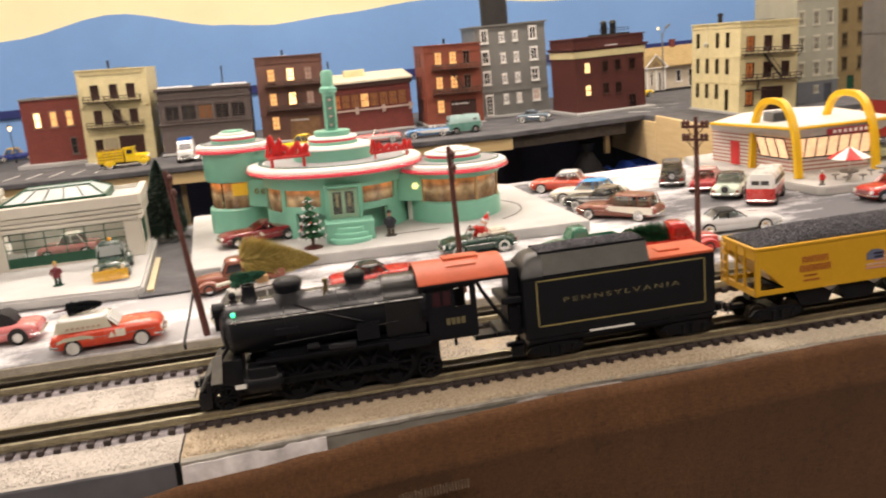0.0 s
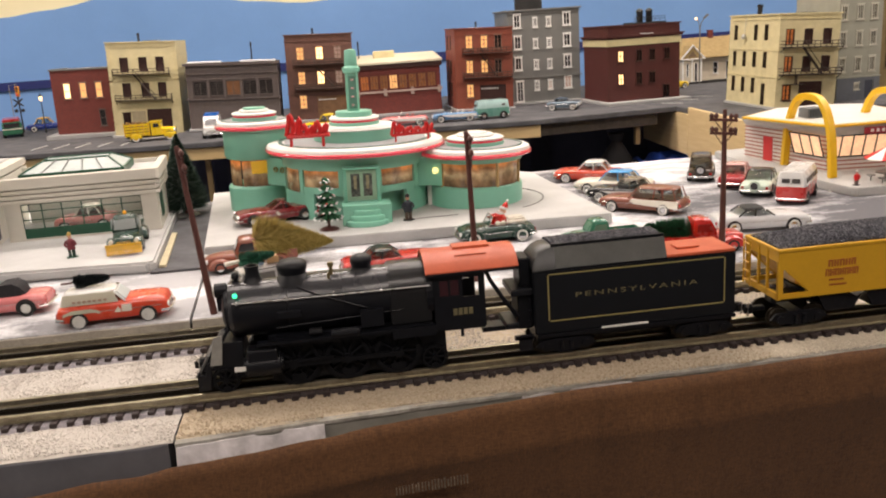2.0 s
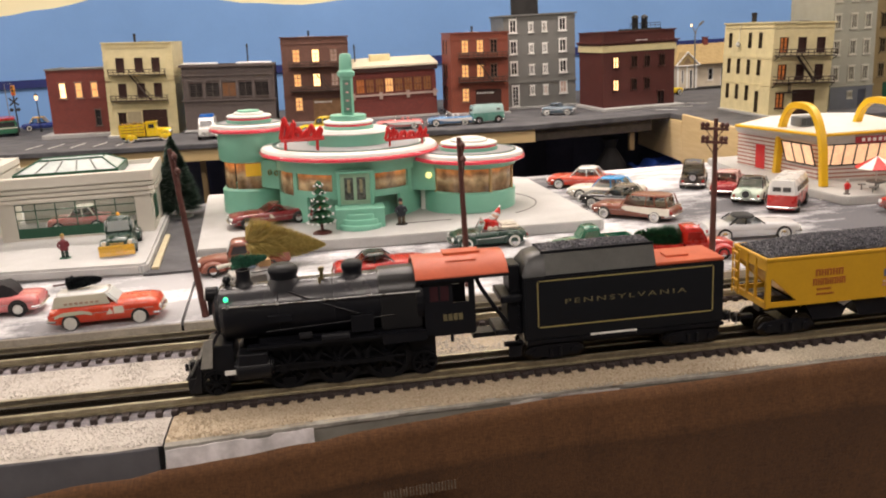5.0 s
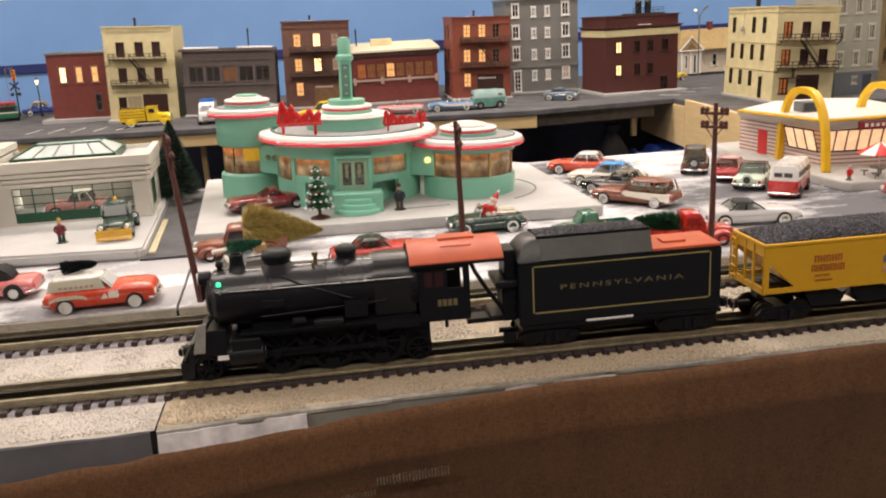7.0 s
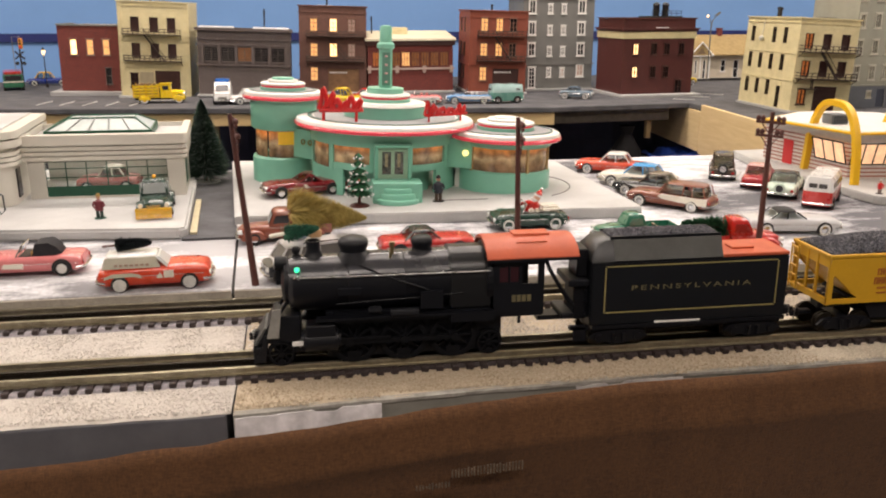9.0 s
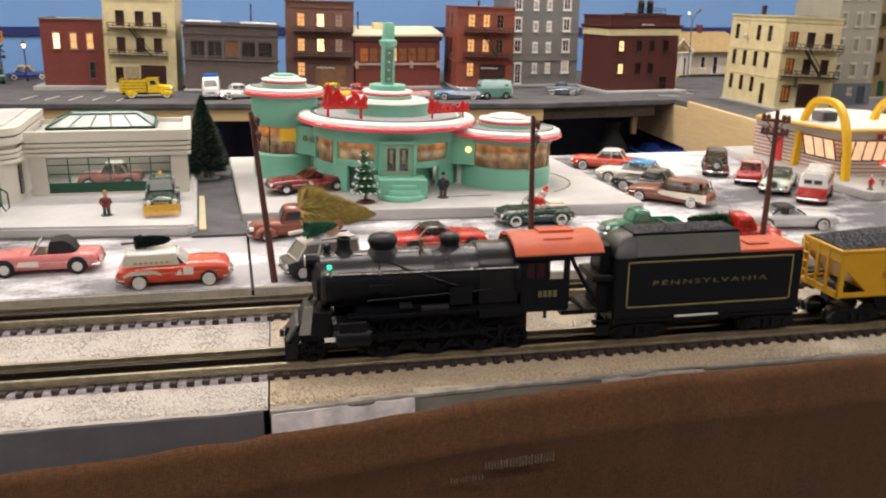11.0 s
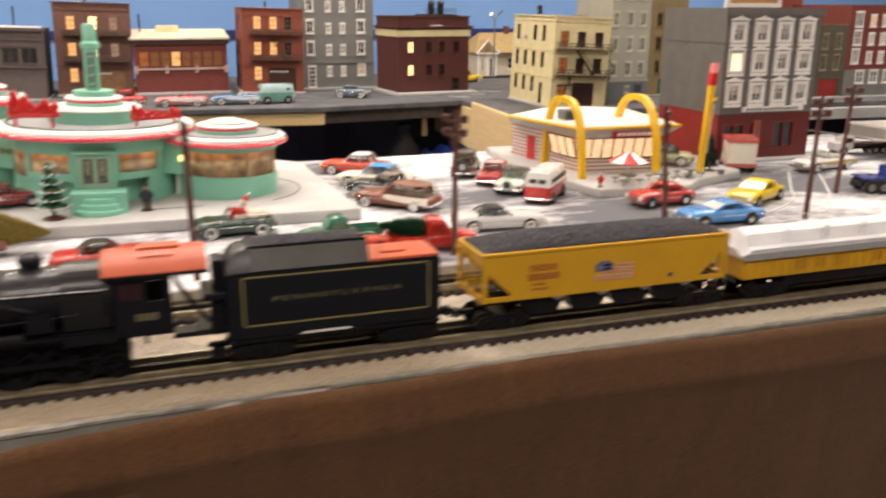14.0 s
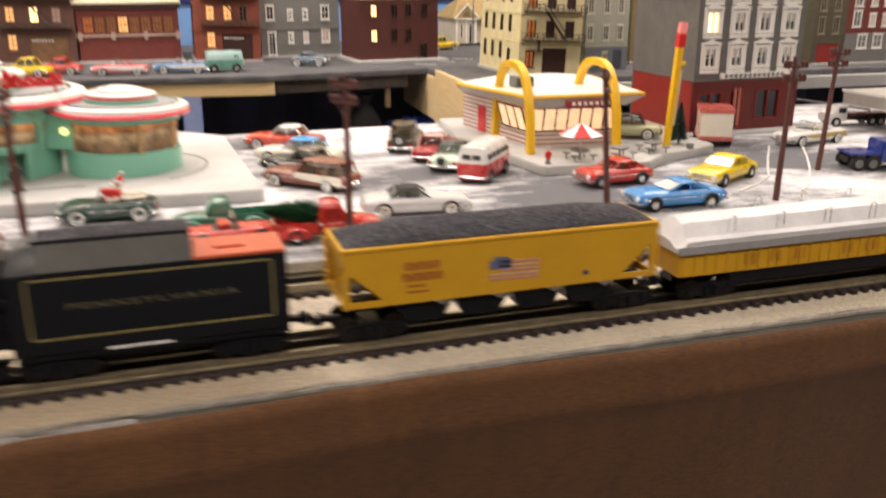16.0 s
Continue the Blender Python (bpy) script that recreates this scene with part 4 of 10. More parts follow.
    b = B(); bx(b, 0.139, -0.0292, 0.0800, 0.214, -0.0277, 0.0822); bx(b, 0.139, 0.0277, 0.0800, 0.214, 0.0292, 0.0822); loft(b, [ring_yz(x, (0, 0.063), 0.0275, 30) for x in (0.1395, 0.1445)]); part("cab_trim", b, BLACK, t)
    b = B(); tube(b, [(0.165, -0.016, 0.0925), (0.190, -0.016, 0.0925)], 0.0005); bx(b, 0.165, -0.004, 0.0945, 0.195, 0.010, 0.0962); part("roof_hatch", b, REDROOF, t)
    for k in range(4):
        b = B()
        bx(b, 0.160 + 0.0042 * k, -0.0250, 0.0455, 0.1632 + 0.0042 * k, -0.0243, 0.0510)
        part("lettering", b, GOLDDIM, cab, "gold number bars on the cab side")
    b = B(); tube(b, [(0.188, -0.020, 0.080), (0.192, -0.020, 0.07), (0.204, -0.018, 0.050), (0.214, -0.015, 0.036)], 0.0018, 8); bx(b, 0.186, -0.008, 0.022, 0.218, 0.008, 0.026); part("drawbar", b, BLACK, t)
    return t


def text_mesh(body, size, material, parent, m, label, extrude=0.0002):
    c = bpy.data.curves.new("lettering", "FONT")
    c.space_character = 1.35
    c.body, c.size, c.extrude, c.align_x, c.align_y = body, size, extrude, "CENTER", "CENTER"
    tmp = new("lettering_src", c)
    bpy.context.view_layer.update()
    me = bpy.data.meshes.new_from_object(tmp.evaluated_get(bpy.context.evaluated_depsgraph_get()))
    bpy.data.objects.remove(tmp)
    bpy.data.curves.remove(c)
    me.materials.clear()
    me.materials.append(material)
    ob = new("lettering", me)
    ob.parent = parent
    ob.matrix_local = m
    ob["label"] = label
    return ob


def coal_heap(parent, x0, x1, hw, z, crown, n, seed, s=0.0019, mid=0.0):
    b = B()
    nx, ny = 26, 9
    g = [[b.verts.new((x0 + (x1 - x0) * i / nx, mid - hw + 2 * hw * j / ny, z + crown * (math.sin(math.pi * min(1, max(0, j / ny))) ** 0.7 if 0 < j < ny else 0) * (min(1, 5 * i / nx, 5 * (1 - i / nx)) ** 0.6) + 0.0012 * noise.noise((i * 0.9, j * 0.9, seed)))) for j in range(ny + 1)] for i in range(nx + 1)]
    for i in range(nx):
        for j in range(ny):
            b.faces.new((g[i][j], g[i + 1][j], g[i + 1][j + 1], g[i][j + 1]))
    part("load", b, DARK, parent)
    def zf(x, y):
        u, v = (x - x0) / (x1 - x0), (y - mid + hw) / (2 * hw)
        return z + crown * math.sin(math.pi * min(1, max(0, v))) ** 0.7 * min(1, 5 * u, 5 * (1 - u)) ** 0.6 + 0.0005
    me = scatter("coal", n, [(x0 + 0.001, x1 - 0.001, mid - hw + 0.001, mid + hw - 0.001)], s, COAL, zf)
    o = new("coal", me)
    o.parent = parent
    tagged(o, "loose black coal lumps", kind="stuff")


def tender():
    LIFT = 0.003
    t = thing("tender", pose(-0.002, TRACK_Y, RAIL + LIFT), "dark green-black tender with gold lining, red rear deck and coal", "tender")
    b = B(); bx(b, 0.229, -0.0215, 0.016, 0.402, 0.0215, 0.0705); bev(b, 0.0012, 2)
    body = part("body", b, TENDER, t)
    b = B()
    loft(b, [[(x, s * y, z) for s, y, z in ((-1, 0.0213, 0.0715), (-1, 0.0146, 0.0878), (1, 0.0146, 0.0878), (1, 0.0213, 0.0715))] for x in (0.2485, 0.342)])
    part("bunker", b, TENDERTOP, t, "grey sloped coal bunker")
    b = B()
    loft(b, [[(x, s * y, z) for s, y, z in ((-1, 0.0212, 0.0708), (-1, h2, z2), (-1, 0.0125, z3), (1, 0.0125, z3), (1, h2, z2), (1, 0.0212, 0.0708))] for x, h2, z2, z3 in ((0.2290, 0.0195, 0.0735, 0.0745), (0.2310, 0.0180, 0.0790, 0.0815), (0.2355, 0.0165, 0.0835, 0.0860), (0.2415, 0.0152, 0.0862, 0.0882), (0.2486, 0.0146, 0.0878, 0.0886))])
    part("bunker_hood", b, mat("tender_dark_grey", (0.035, 0.036, 0.036), 0.4, var=0.15, scale=40), t, "dark rounded front of the bunker", smooth=40)
    b = B(); bx(b, 0.247, -0.0219, 0.0697, 0.342, 0.0219, 0.0716); part("bunker_ledge", b, BLACK, t)
    b = B(); bx(b, 0.246, -0.0140, 0.0879, 0.342, -0.0126, 0.0902); bx(b, 0.246, 0.0126, 0.0879, 0.342, 0.0140, 0.0902); part("coal_rail", b, BLACK, t)
    b = B(); bx(b, 0.2195, -0.011, 0.0560, 0.2290, 0.013, 0.0800); bx(b, 0.2110, -0.0185, 0.0500, 0.2289, 0.0185, 0.0560); bx(b, 0.2170, -0.013, 0.0200, 0.2289, 0.013, 0.0500); bx(b, 0.206, -0.017, 0.022, 0.2170, 0.017, 0.027); bev(b, 0.001)
    part("front_bulkhead", b, BLACK, t, smooth=30)
    b = B(); bx(b, 0.342, -0.0213, 0.0706, 0.4015, 0.0213, 0.0735); bev(b, 0.0006)
    deck = part("rear_deck", b, REDROOF, t, "tuscan red rear deck")
    b = B(); bx(b, 0.356, -0.008, 0.0735, 0.376, 0.006, 0.0752); bev(b, 0.0005); part("hatch", b, REDROOF, deck)
    b = B()
    for x0, z0, x1, z1 in ((0.242, 0.0665, 0.391, 0.0676), (0.242, 0.0268, 0.391, 0.0279), (0.2405, 0.0280, 0.2416, 0.0664), (0.3914, 0.0280, 0.3925, 0.0664)):
        bx(b, x0, -0.0219, z0, x1, -0.0213, z1)
    part("gold_lining", b, GOLD, body, "thin gold lining rectangle")
    text_mesh("PENNSYLVANIA", 0.0058, GOLDDIM, body, pose(0.316, -0.0216, 0.0478, 90, 0, 0) @ Matrix.Diagonal((2.02, 1, 1, 1)), "gold widely spaced lettering")
    b = B(); bx(b, 0.231, -0.019, 0.010, 0.400, 0.019, 0.016); bx(b, 0.231, -0.0225, 0.0135, 0.402, 0.0225, 0.0165); part("underframe", b, BLACK, t)
    b = B(); bx(b, 0.285, -0.0232, 0.0168, 0.325, -0.0224, 0.0184); part("side_step", b, WHITE, t, "bright strip on the underframe")
    for x in (0.255, 0.375):
        bogie(t, x).location.z = -LIFT
    b = B()
    for k in range(4):
        tube(b, [(0.2255, -0.0225, 0.018 + 0.010 * k), (0.2255, -0.017, 0.018 + 0.010 * k)], 0.0007)
    bx(b, 0.212, -0.0225, 0.014, 0.228, -0.018, 0.017); bx(b, 0.215, -0.0225, 0.004, 0.226, -0.0215, 0.016)
    part("ladder", b, BLACK, t)
    coupler(t, 0.400, 1)
    coal_heap(t, 0.247, 0.341, 0.0125, 0.0885, 0.0028, 3600, 11, 0.0012)
    return t


def hopper_car():
    t = thing("hopper_car", pose(0, TRACK_Y, RAIL), "yellow coal hopper car heaped with black coal", "hopper car")
    x0, x1, hw, far, zb, zt = 0.437, 0.681, 0.0225, 0.0335, 0.0275, 0.0695
    for y in (-hw, far):
        b = B()
        m = Matrix.Translation((x0, y - 0.0008, zb))
        w = x1 - x0
        holes = [(0.0045 + 0.0019 * k, 0.0045, 0.0064 + 0.0019 * k, 0.0255 - 0.00175 * k) for k in range(12)]
        holed(b, w, zt - zb, 0.0016, holes + [(w - h[2], h[1], w - h[0], h[3]) for h in holes], m)
        part("side_wall", b, HOPPER, t)
    b = B()
    for y in (-hw, far):
        bx(b, x0 - 0.001, y - 0.0018, zt - 0.001, x1 + 0.001, y + 0.0018, zt + 0.0018)
    bx(b, x0 - 0.001, -hw, zt - 0.001, x0 + 0.0018, far, zt + 0.0018); bx(b, x1 - 0.0018, -hw, zt - 0.001, x1 + 0.001, far, zt + 0.0018)
    bev(b, 0.0005)
    part("top_rim", b, HOPPER, t)
    for xa, d in ((x0, 1), (x1, -1)):
        b = B(); prism(b, [(xa + d * 0.001, zt), (xa + d * 0.001, zt - 0.010), (xa + d * 0.030, zb + 0.004), (xa + d * 0.034, zb + 0.004), (xa + d * 0.004, zt)], -hw + 0.001, far - 0.001); part("slope_sheet", b, HOPPER, t)
        for y in (-hw + 0.001, -0.003, 0.012, far - 0.001):
            b = B(); bx(b, min(xa, xa + d * 0.0022), y - 0.001, zb, max(xa, xa + d * 0.0022), y + 0.001, zt); part("end_post", b, HOPPER, t)
        b = B(); bx(b, min(xa, xa + d * 0.003), -hw, zb - 0.001, max(xa, xa + d * 0.003), far, zb + 0.0045); part("end_sill", b, HOPPER, t)
    b = B()
    bx(b, x0 + 0.004, -0.006, zb - 0.009, x1 - 0.004, 0.006, zb)
    bx(b, x0 + 0.03, -hw + 0.003, zb - 0.001, x1 - 0.03, far - 0.003, zb + 0.002)
    part("underframe", b, BLACK, t)
    for x in (0.497, 0.541, 0.585, 0.627):
        b = B(); prism(b, [(x - 0.0200, zb), (x + 0.0200, zb), (x + 0.0195, zb - 0.004), (x + 0.0130, zb - 0.0165), (x - 0.0130, zb - 0.0165), (x - 0.0195, zb - 0.004)], -hw + 0.004, hw - 0.004); part("hopper_bay", b, BLACK, t)
        b = B(); prism(b, [(x + 0.006, zb - 0.0002), (x + 0.019, zb - 0.0002), (x + 0.012, zb - 0.004)], -hw - 0.0008, -hw + 0.002); part("door_latch", b, STEEL, t)
    for xa, d in ((x0, -1), (x1, 1)):
        side = far - 0.001 if d < 0 else 0.0115 - hw
        b = B()
        for k in range(5):
            z = zb + 0.004 + 0.0085 * k
            tube(b, [(xa + d * 0.0026, side, z), (xa + d * 0.0026, side - 0.011, z)], 0.0009)
        for y in (side, side - 0.011):
            tube(b, [(xa + d * 0.0026, y, zb), (xa + d * 0.0026, y, zt - 0.001)], 0.0009)
        part("ladder", b, HOPPER, t)
        coupler(t, xa, d)
    for x in (0.459, 0.659):
        bogie(t, x)
    # lettering bars and the flag emblem
    for x, z, hh, w, pitch, n in ((0.4815, 0.0522, 0.0060, 0.0042, 0.0052, 5), (0.4793, 0.0440, 0.0062, 0.0036, 0.00435, 7), (0.4830, 0.0396, 0.0018, 0.0022, 0.0027, 5), (0.4830, 0.0352, 0.0018, 0.0022, 0.0027, 6)):
        b = B()
        for k in range(n):
            xa = x + pitch * k
            bx(b, xa, -hw - 0.0013, z, xa + w * 0.34, -hw - 0.0007, z + hh)
            bx(b, xa + w * 0.66, -hw - 0.0013, z, xa + w, -hw - 0.0007, z + hh)
            bx(b, xa + w * 0.34, -hw - 0.0013, z + hh * (0.40 if k % 2 else 0.76), xa + w * 0.66, -hw - 0.0007, z + hh * (0.60 if k % 2 else 1.0))
        part("lettering", b, HOPRED, t, "dark red bars of lettering")
    b = B(); prism(b, [(0.5445, 0.0465), (0.5615, 0.0462), (0.5615, 0.0535), (0.556, 0.0555), (0.549, 0.0555), (0.5445, 0.052)], -hw - 0.0014, -hw - 0.0008); part("emblem", b, mat("emblem_blue", (0.13, 0.15, 0.24), 0.5), t, "blue field of a flag emblem")
    for k in range(5):
        b = B(); prism(b, [(0.544 + 0.002 * (k > 1) * 4, 0.038 + 0.0032 * k), (0.583, 0.0372 + 0.0032 * k), (0.583, 0.0389 + 0.0032 * k), (0.544 + 0.002 * (k > 1) * 4, 0.0397 + 0.0032 * k)], -hw - 0.0014, -hw - 0.0008)
        part("stripe", b, mat("flag_pink", (0.60, 0.30, 0.24), 0.5) if k % 2 == 0 else mat("flag_pale", (0.62, 0.40, 0.30), 0.5), t)
    b = B(); bx(b, 0.620, -hw - 0.0014, 0.0345, 0.624, -hw - 0.0008, 0.038); part("emblem_small", b, mat("emblem_navy", (0.02, 0.03, 0.15), 0.5), t, "small navy square mark")
    coal_heap(t, x0 + 0.002, x1 - 0.002, (hw + far) / 2 - 0.0012, zt + 0.0005, 0.0092, 15500, 13, 0.00135, (far - hw) / 2)
    return t


def gondola_car():
    t = thing("covered_gondola", pose(0, TRACK_Y, RAIL), "yellow gondola car with a grey-white snap-on cover", "gondola car")
    x0, x1, hw, zb, zt = 0.704, 1.002, 0.0225, 0.0215, 0.0425
    b = B(); bx(b, x0, -hw, zb, x1, hw, zt); bev(b, 0.0008)
    part("body", b, HOPPER, t)
    for k in range(30):
        x = x0 + 0.004 + k * (x1 - x0 - 0.008) / 29
        for s in (-1, 1):
            b = B(); bx(b, x - 0.001, s * (hw + 0.0005) - 0.0007, zb + 0.001, x + 0.001, s * (hw + 0.0005) + 0.0007, zt - 0.001); part("side_rib", b, HOPPER, t)
    faint = mat("faint_red_lettering", (0.50, 0.235, 0.02), 0.5)
    for k in range(7):
        if k in (3,):
            continue
        x = x0 + 0.06 + k * 0.024
        for o in (0, 0.007):
            b = B(); bx(b, x + o, -hw - 0.0016, zb + 0.006, x + o + 0.003, -hw - 0.001, zt - 0.005)
            part("lettering", b, faint, t, "faint dark bars of lettering")
    cover = mat("cover_grey_white", (0.64, 0.64, 0.65), 0.33, var=0.14, scale=26)
    b = B()
    prof = [(-hw - 0.002, zt), (-hw - 0.002, zt + 0.009), (-hw + 0.004, zt + 0.0105), (-0.012, zt + 0.021), (0.0, zt + 0.0255), (0.012, zt + 0.021), (hw - 0.004, zt + 0.0105), (hw + 0.002, zt + 0.009), (hw + 0.002, zt)]
    loft(b, [[(x, y * s, zt + (z - zt) * s2) for y, z in prof] for x, s, s2 in ((x0 - 0.003, 1, 0.35), (x0, 1, 0.45), (x0 + 0.006, 1, 0.96), (x0 + 0.010, 1, 1), (x1 - 0.010, 1, 1), (x1, 1, 0.4), (x1 + 0.003, 1, 0.35))])
    part("cover", b, cover, t, "ridged grey-white cover", smooth=30)
    b = B(); bx(b, x0 - 0.003, -hw - 0.0035, zt - 0.001, x1 + 0.003, -hw - 0.0015, zt + 0.0052); part("cover_skirt", b, mat("cover_grey", (0.34, 0.34, 0.34), 0.5), t, "grey side flange of the cover")
    for k in range(6):
        for y, z in ((-0.017, zt + 0.0145), (0.013, zt + 0.0195)):
            x = x0 + 0.046 + k * 0.046
            b = B(); tube(b, [(x - 0.003, y - 0.004, z - 0.002), (x - 0.0028, y - 0.004, z + 0.0105), (x, y - 0.004, z + 0.012), (x + 0.0028, y - 0.004, z + 0.0105), (x + 0.003, y - 0.004, z - 0.002)], 0.0006, 6)
            part("lifting_loop", b, STEEL, t, "thin wire lifting loop")
    # the wide second block fills the gap below the car with painted shade
    b = B(); bx(b, x0 + 0.004, -0.008, zb - 0.008, x1 - 0.004, 0.008, zb); bx(b, x0 + 0.05, -hw + 0.003, zb - 0.011, x1 - 0.05, hw - 0.003, zb); part("underframe", b, BLACK, t)
    for x in (x0 + 0.032, x1 - 0.032):
        bogie(t, x)
    coupler(t, x0, -1)
    coupler(t, x1, 1)
    return t


locomotive()
tender()
hopper_car()
gondola_car()


# ---- the city on the platform ----
BRICKRED = wired("red_brick_plastic", brick_nodes((0.17, 0.030, 0.022), (0.21, 0.040, 0.028), (0.12, 0.035, 0.03)))
BRICKBROWN = wired("brown_brick_plastic", brick_nodes((0.15, 0.065, 0.045), (0.19, 0.085, 0.06), (0.12, 0.07, 0.055)))
BRICKORANGE = wired("orange_brick_plastic", brick_nodes((0.27, 0.060, 0.030), (0.31, 0.075, 0.04), (0.18, 0.06, 0.04)))
MAROON = wired("maroon_brick_plastic", brick_nodes((0.082, 0.014, 0.011), (0.100, 0.018, 0.014), (0.062, 0.012, 0.010)))
CREAM = wired("cream_block_plastic", brick_nodes((0.78, 0.68, 0.38), (0.82, 0.72, 0.42), (0.70, 0.61, 0.34), 90.0))
TAUPE = wired("taupe_brick_plastic", brick_nodes((0.115, 0.09, 0.085), (0.14, 0.11, 0.10), (0.10, 0.08, 0.075)))
SLATE = mat("slate_grey_plastic", (0.185, 0.185, 0.172), 0.5, var=0.10, scale=30)
GREYGREEN = mat("grey_green_plastic", (0.38, 0.38, 0.31), 0.5, var=0.10, scale=30)
TAN = mat("tan_roofing", (0.42, 0.30, 0.13), 0.7, var=0.2, scale=90)
DOORBROWN = mat("dark_brown_door", (0.055, 0.018, 0.013), 0.5, var=0.2)
IRON = mat("brown_iron", (0.045, 0.026, 0.018), 0.5, var=0.2)
SNOW = mat("roof_snow", (0.80, 0.80, 0.80), 0.8, var=0.06, scale=40, bump=0.5, bscale=300, depth=0.001)
REDPAINT = mat("shopfront_red", (0.27, 0.018, 0.014), 0.4, var=0.12, scale=25)
PANES = {"r": LITRED, "l": LIT, "h": LITHOT, "d": LITDIM, "k": PANE, "p": LITPALE, "b": DOORBROWN}


def window(parent, m, w, h, surround, pane, sill=True, grid=(2, 2), fr=0.0014, proud=0.0012, head=None, name="window"):
    """A window in the wall plane y=0 of m, its lower left corner at the origin."""
    b = B()
    xs = [fr] + [w * i / grid[0] for i in range(1, grid[0])] + [w - fr]
    zs = [fr] + [h * k / grid[1] for k in range(1, grid[1])] + [h - fr]
    o = 0.0005
    holed(b, w, h, proud + 0.003, [(xs[i] + (o if i else 0), zs[k] + (o if k else 0), xs[i + 1] - (o if i < len(xs) - 2 else 0), zs[k + 1] - (o if k < len(zs) - 2 else 0)) for i in range(len(xs) - 1) for k in range(len(zs) - 1)], Matrix.Translation((0, -proud, 0)))
    bmesh.ops.remove_doubles(b, verts=b.verts, dist=1e-6)
    xf(b.verts, m)
    ob = part(name, b, surround, parent)
    def bit(nm, fn):
        b = B(); fn(b); xf(b.verts, m); part(nm, b, surround, ob)
    if sill:
        bit("sill", lambda b: bx(b, -0.002, -0.0028, -0.0022, w + 0.002, 0.001, 0.0002))
        bit("lintel", lambda b: bx(b, -0.0015, -0.0022, h, w + 0.0015, 0.001, h + 0.0022))
    if head == "pediment":
        bit("lintel", lambda b: bx(b, -0.004, -0.004, h + 0.002, w + 0.004, 0.001, h + 0.0045))
        bit("pediment", lambda b: prism(b, [(-0.004, h + 0.0045), (w + 0.004, h + 0.0045), (w * 0.72, h + 0.0075), (w / 2, h + 0.0105), (w * 0.28, h + 0.0075)], -0.003, 0.001))
        bit("sill", lambda b: bx(b, -0.003, -0.0025, -0.006, w + 0.003, 0.001, -0.001))
        for x in (-0.0032, w + 0.0008):
            bit("jamb", lambda b: bx(b, x, -0.002, 0, x + 0.0024, 0.001, h + 0.002))
    b = B(); bx(b, fr * 0.6, 0.0034, fr * 0.6, w - fr * 0.6, 0.0042, h - fr * 0.6); xf(b.verts, m)
    part("pane", b, PANES[pane], ob)
    return ob


def bands(t, w, d, rows, material, right=False):
    """String courses and cornices along the front and the left wall; rows of (z, height, how far it stands out)."""
    for z, h, p in rows:
        b = B(); prism(b, [(-p, d), (-p, -p), (w + p, -p)] + ([(w + p, d), (w - 0.001, d), (w - 0.001, 0.001)] if right else [(w + p, 0.001)]) + [(0.001, 0.001), (0.001, d)], z, z + h, "xy")
        part("cornice", b, material, t)


def fire_escape(parent, x0, x1, zs, y=-0.019, material=IRON, sx=None):
    for n, z in enumerate(zs):
        b = B()
        bx(b, x0, y, z, x1, -0.0006, z + 0.0020)
        for zz in (z + 0.007, z + 0.0135):
            tube(b, [(x0, -0.001, zz), (x0, y, zz), (x1, y, zz), (x1, -0.001, zz)], 0.0009, 5)
        k = int((x1 - x0) / 0.012)
        for i in range(k + 1):
            x = x0 + (x1 - x0) * i / k
            tube(b, [(x, y, z), (x, y, z + 0.0135)], 0.0009, 5)
        for x in (x0, x1):
            tube(b, [(x, -0.001, z - 0.009), (x, y * 0.9, z)], 0.0007, 5)
        part("balcony", b, material, parent, "dark iron fire-escape balcony")
    for za, zb in zip(zs, zs[1:] + [None]):
        if zb is None:
            continue
        b = B()
        hi, lo = max(za, zb), min(za, zb)
        xa, xb = x0 + (x1 - x0) * 0.36, x0 + (x1 - x0) * 0.70
        for o in (-0.013, -0.007):
            tube(b, [(xa, o, hi), (xb, o, lo + 0.002)], 0.0014, 5)
        for i in range(1, 9):
            p = Vector((xa, -0.013, hi)).lerp(Vector((xb, -0.013, lo + 0.002)), i / 9)
            tube(b, [p, p + Vector((0, 0.006, 0))], 0.0009, 4)
        tube(b, [(xa, -0.013, hi + 0.012), (xb, -0.013, lo + 0.014)], 0.0009, 4)
        part("stair", b, material, parent, "slanting iron fire-escape stair")


def shell(t, w, d, h, wall, front=(), left=(), roof=GREYPL, parapet=0.006, wt=0.004, right=()):
    """Walls round a box from x=0..w, y=0..d, with openings in the front, left and right walls, and a roof below the parapet."""
    b = B(); holed(b, w, h, wt, front, Matrix.Identity(4)); part("wall", b, wall, t)
    b = B(); holed(b, d - 2 * wt, h, wt, left, Matrix.Translation((0, d - wt, 0)) @ Matrix.Rotation(radians(-90), 4, "Z")); part("wall", b, wall, t)
    b = B(); holed(b, d - 2 * wt, h, wt, right, Matrix.Translation((w, wt, 0)) @ Matrix.Rotation(radians(90), 4, "Z")); part("wall", b, wall, t)
    b = B(); bx(b, 0, d - wt, 0, w, d, h); part("wall", b, wall, t)
    b = B(); bx(b, wt, wt, h - parapet - 0.002, w - wt, d - wt, h - parapet); part("roof", b, roof, t)
    b = B(); bx(b, wt + 0.001, wt + 0.006, 0.001, w - wt - 0.001, d - wt - 0.001, 0.003); part("floor_plate", b, DARK, t)


def chimney(t, x, y, z, r=0.0022, h=0.02):
    b = B(); cyl(b, (x, y, z), r, h, "z", 10); cyl(b, (x, y, z + h * 0.8), r * 1.3, h * 0.12, "z", 10)
    part("chimney_pipe", b, DARK, t)


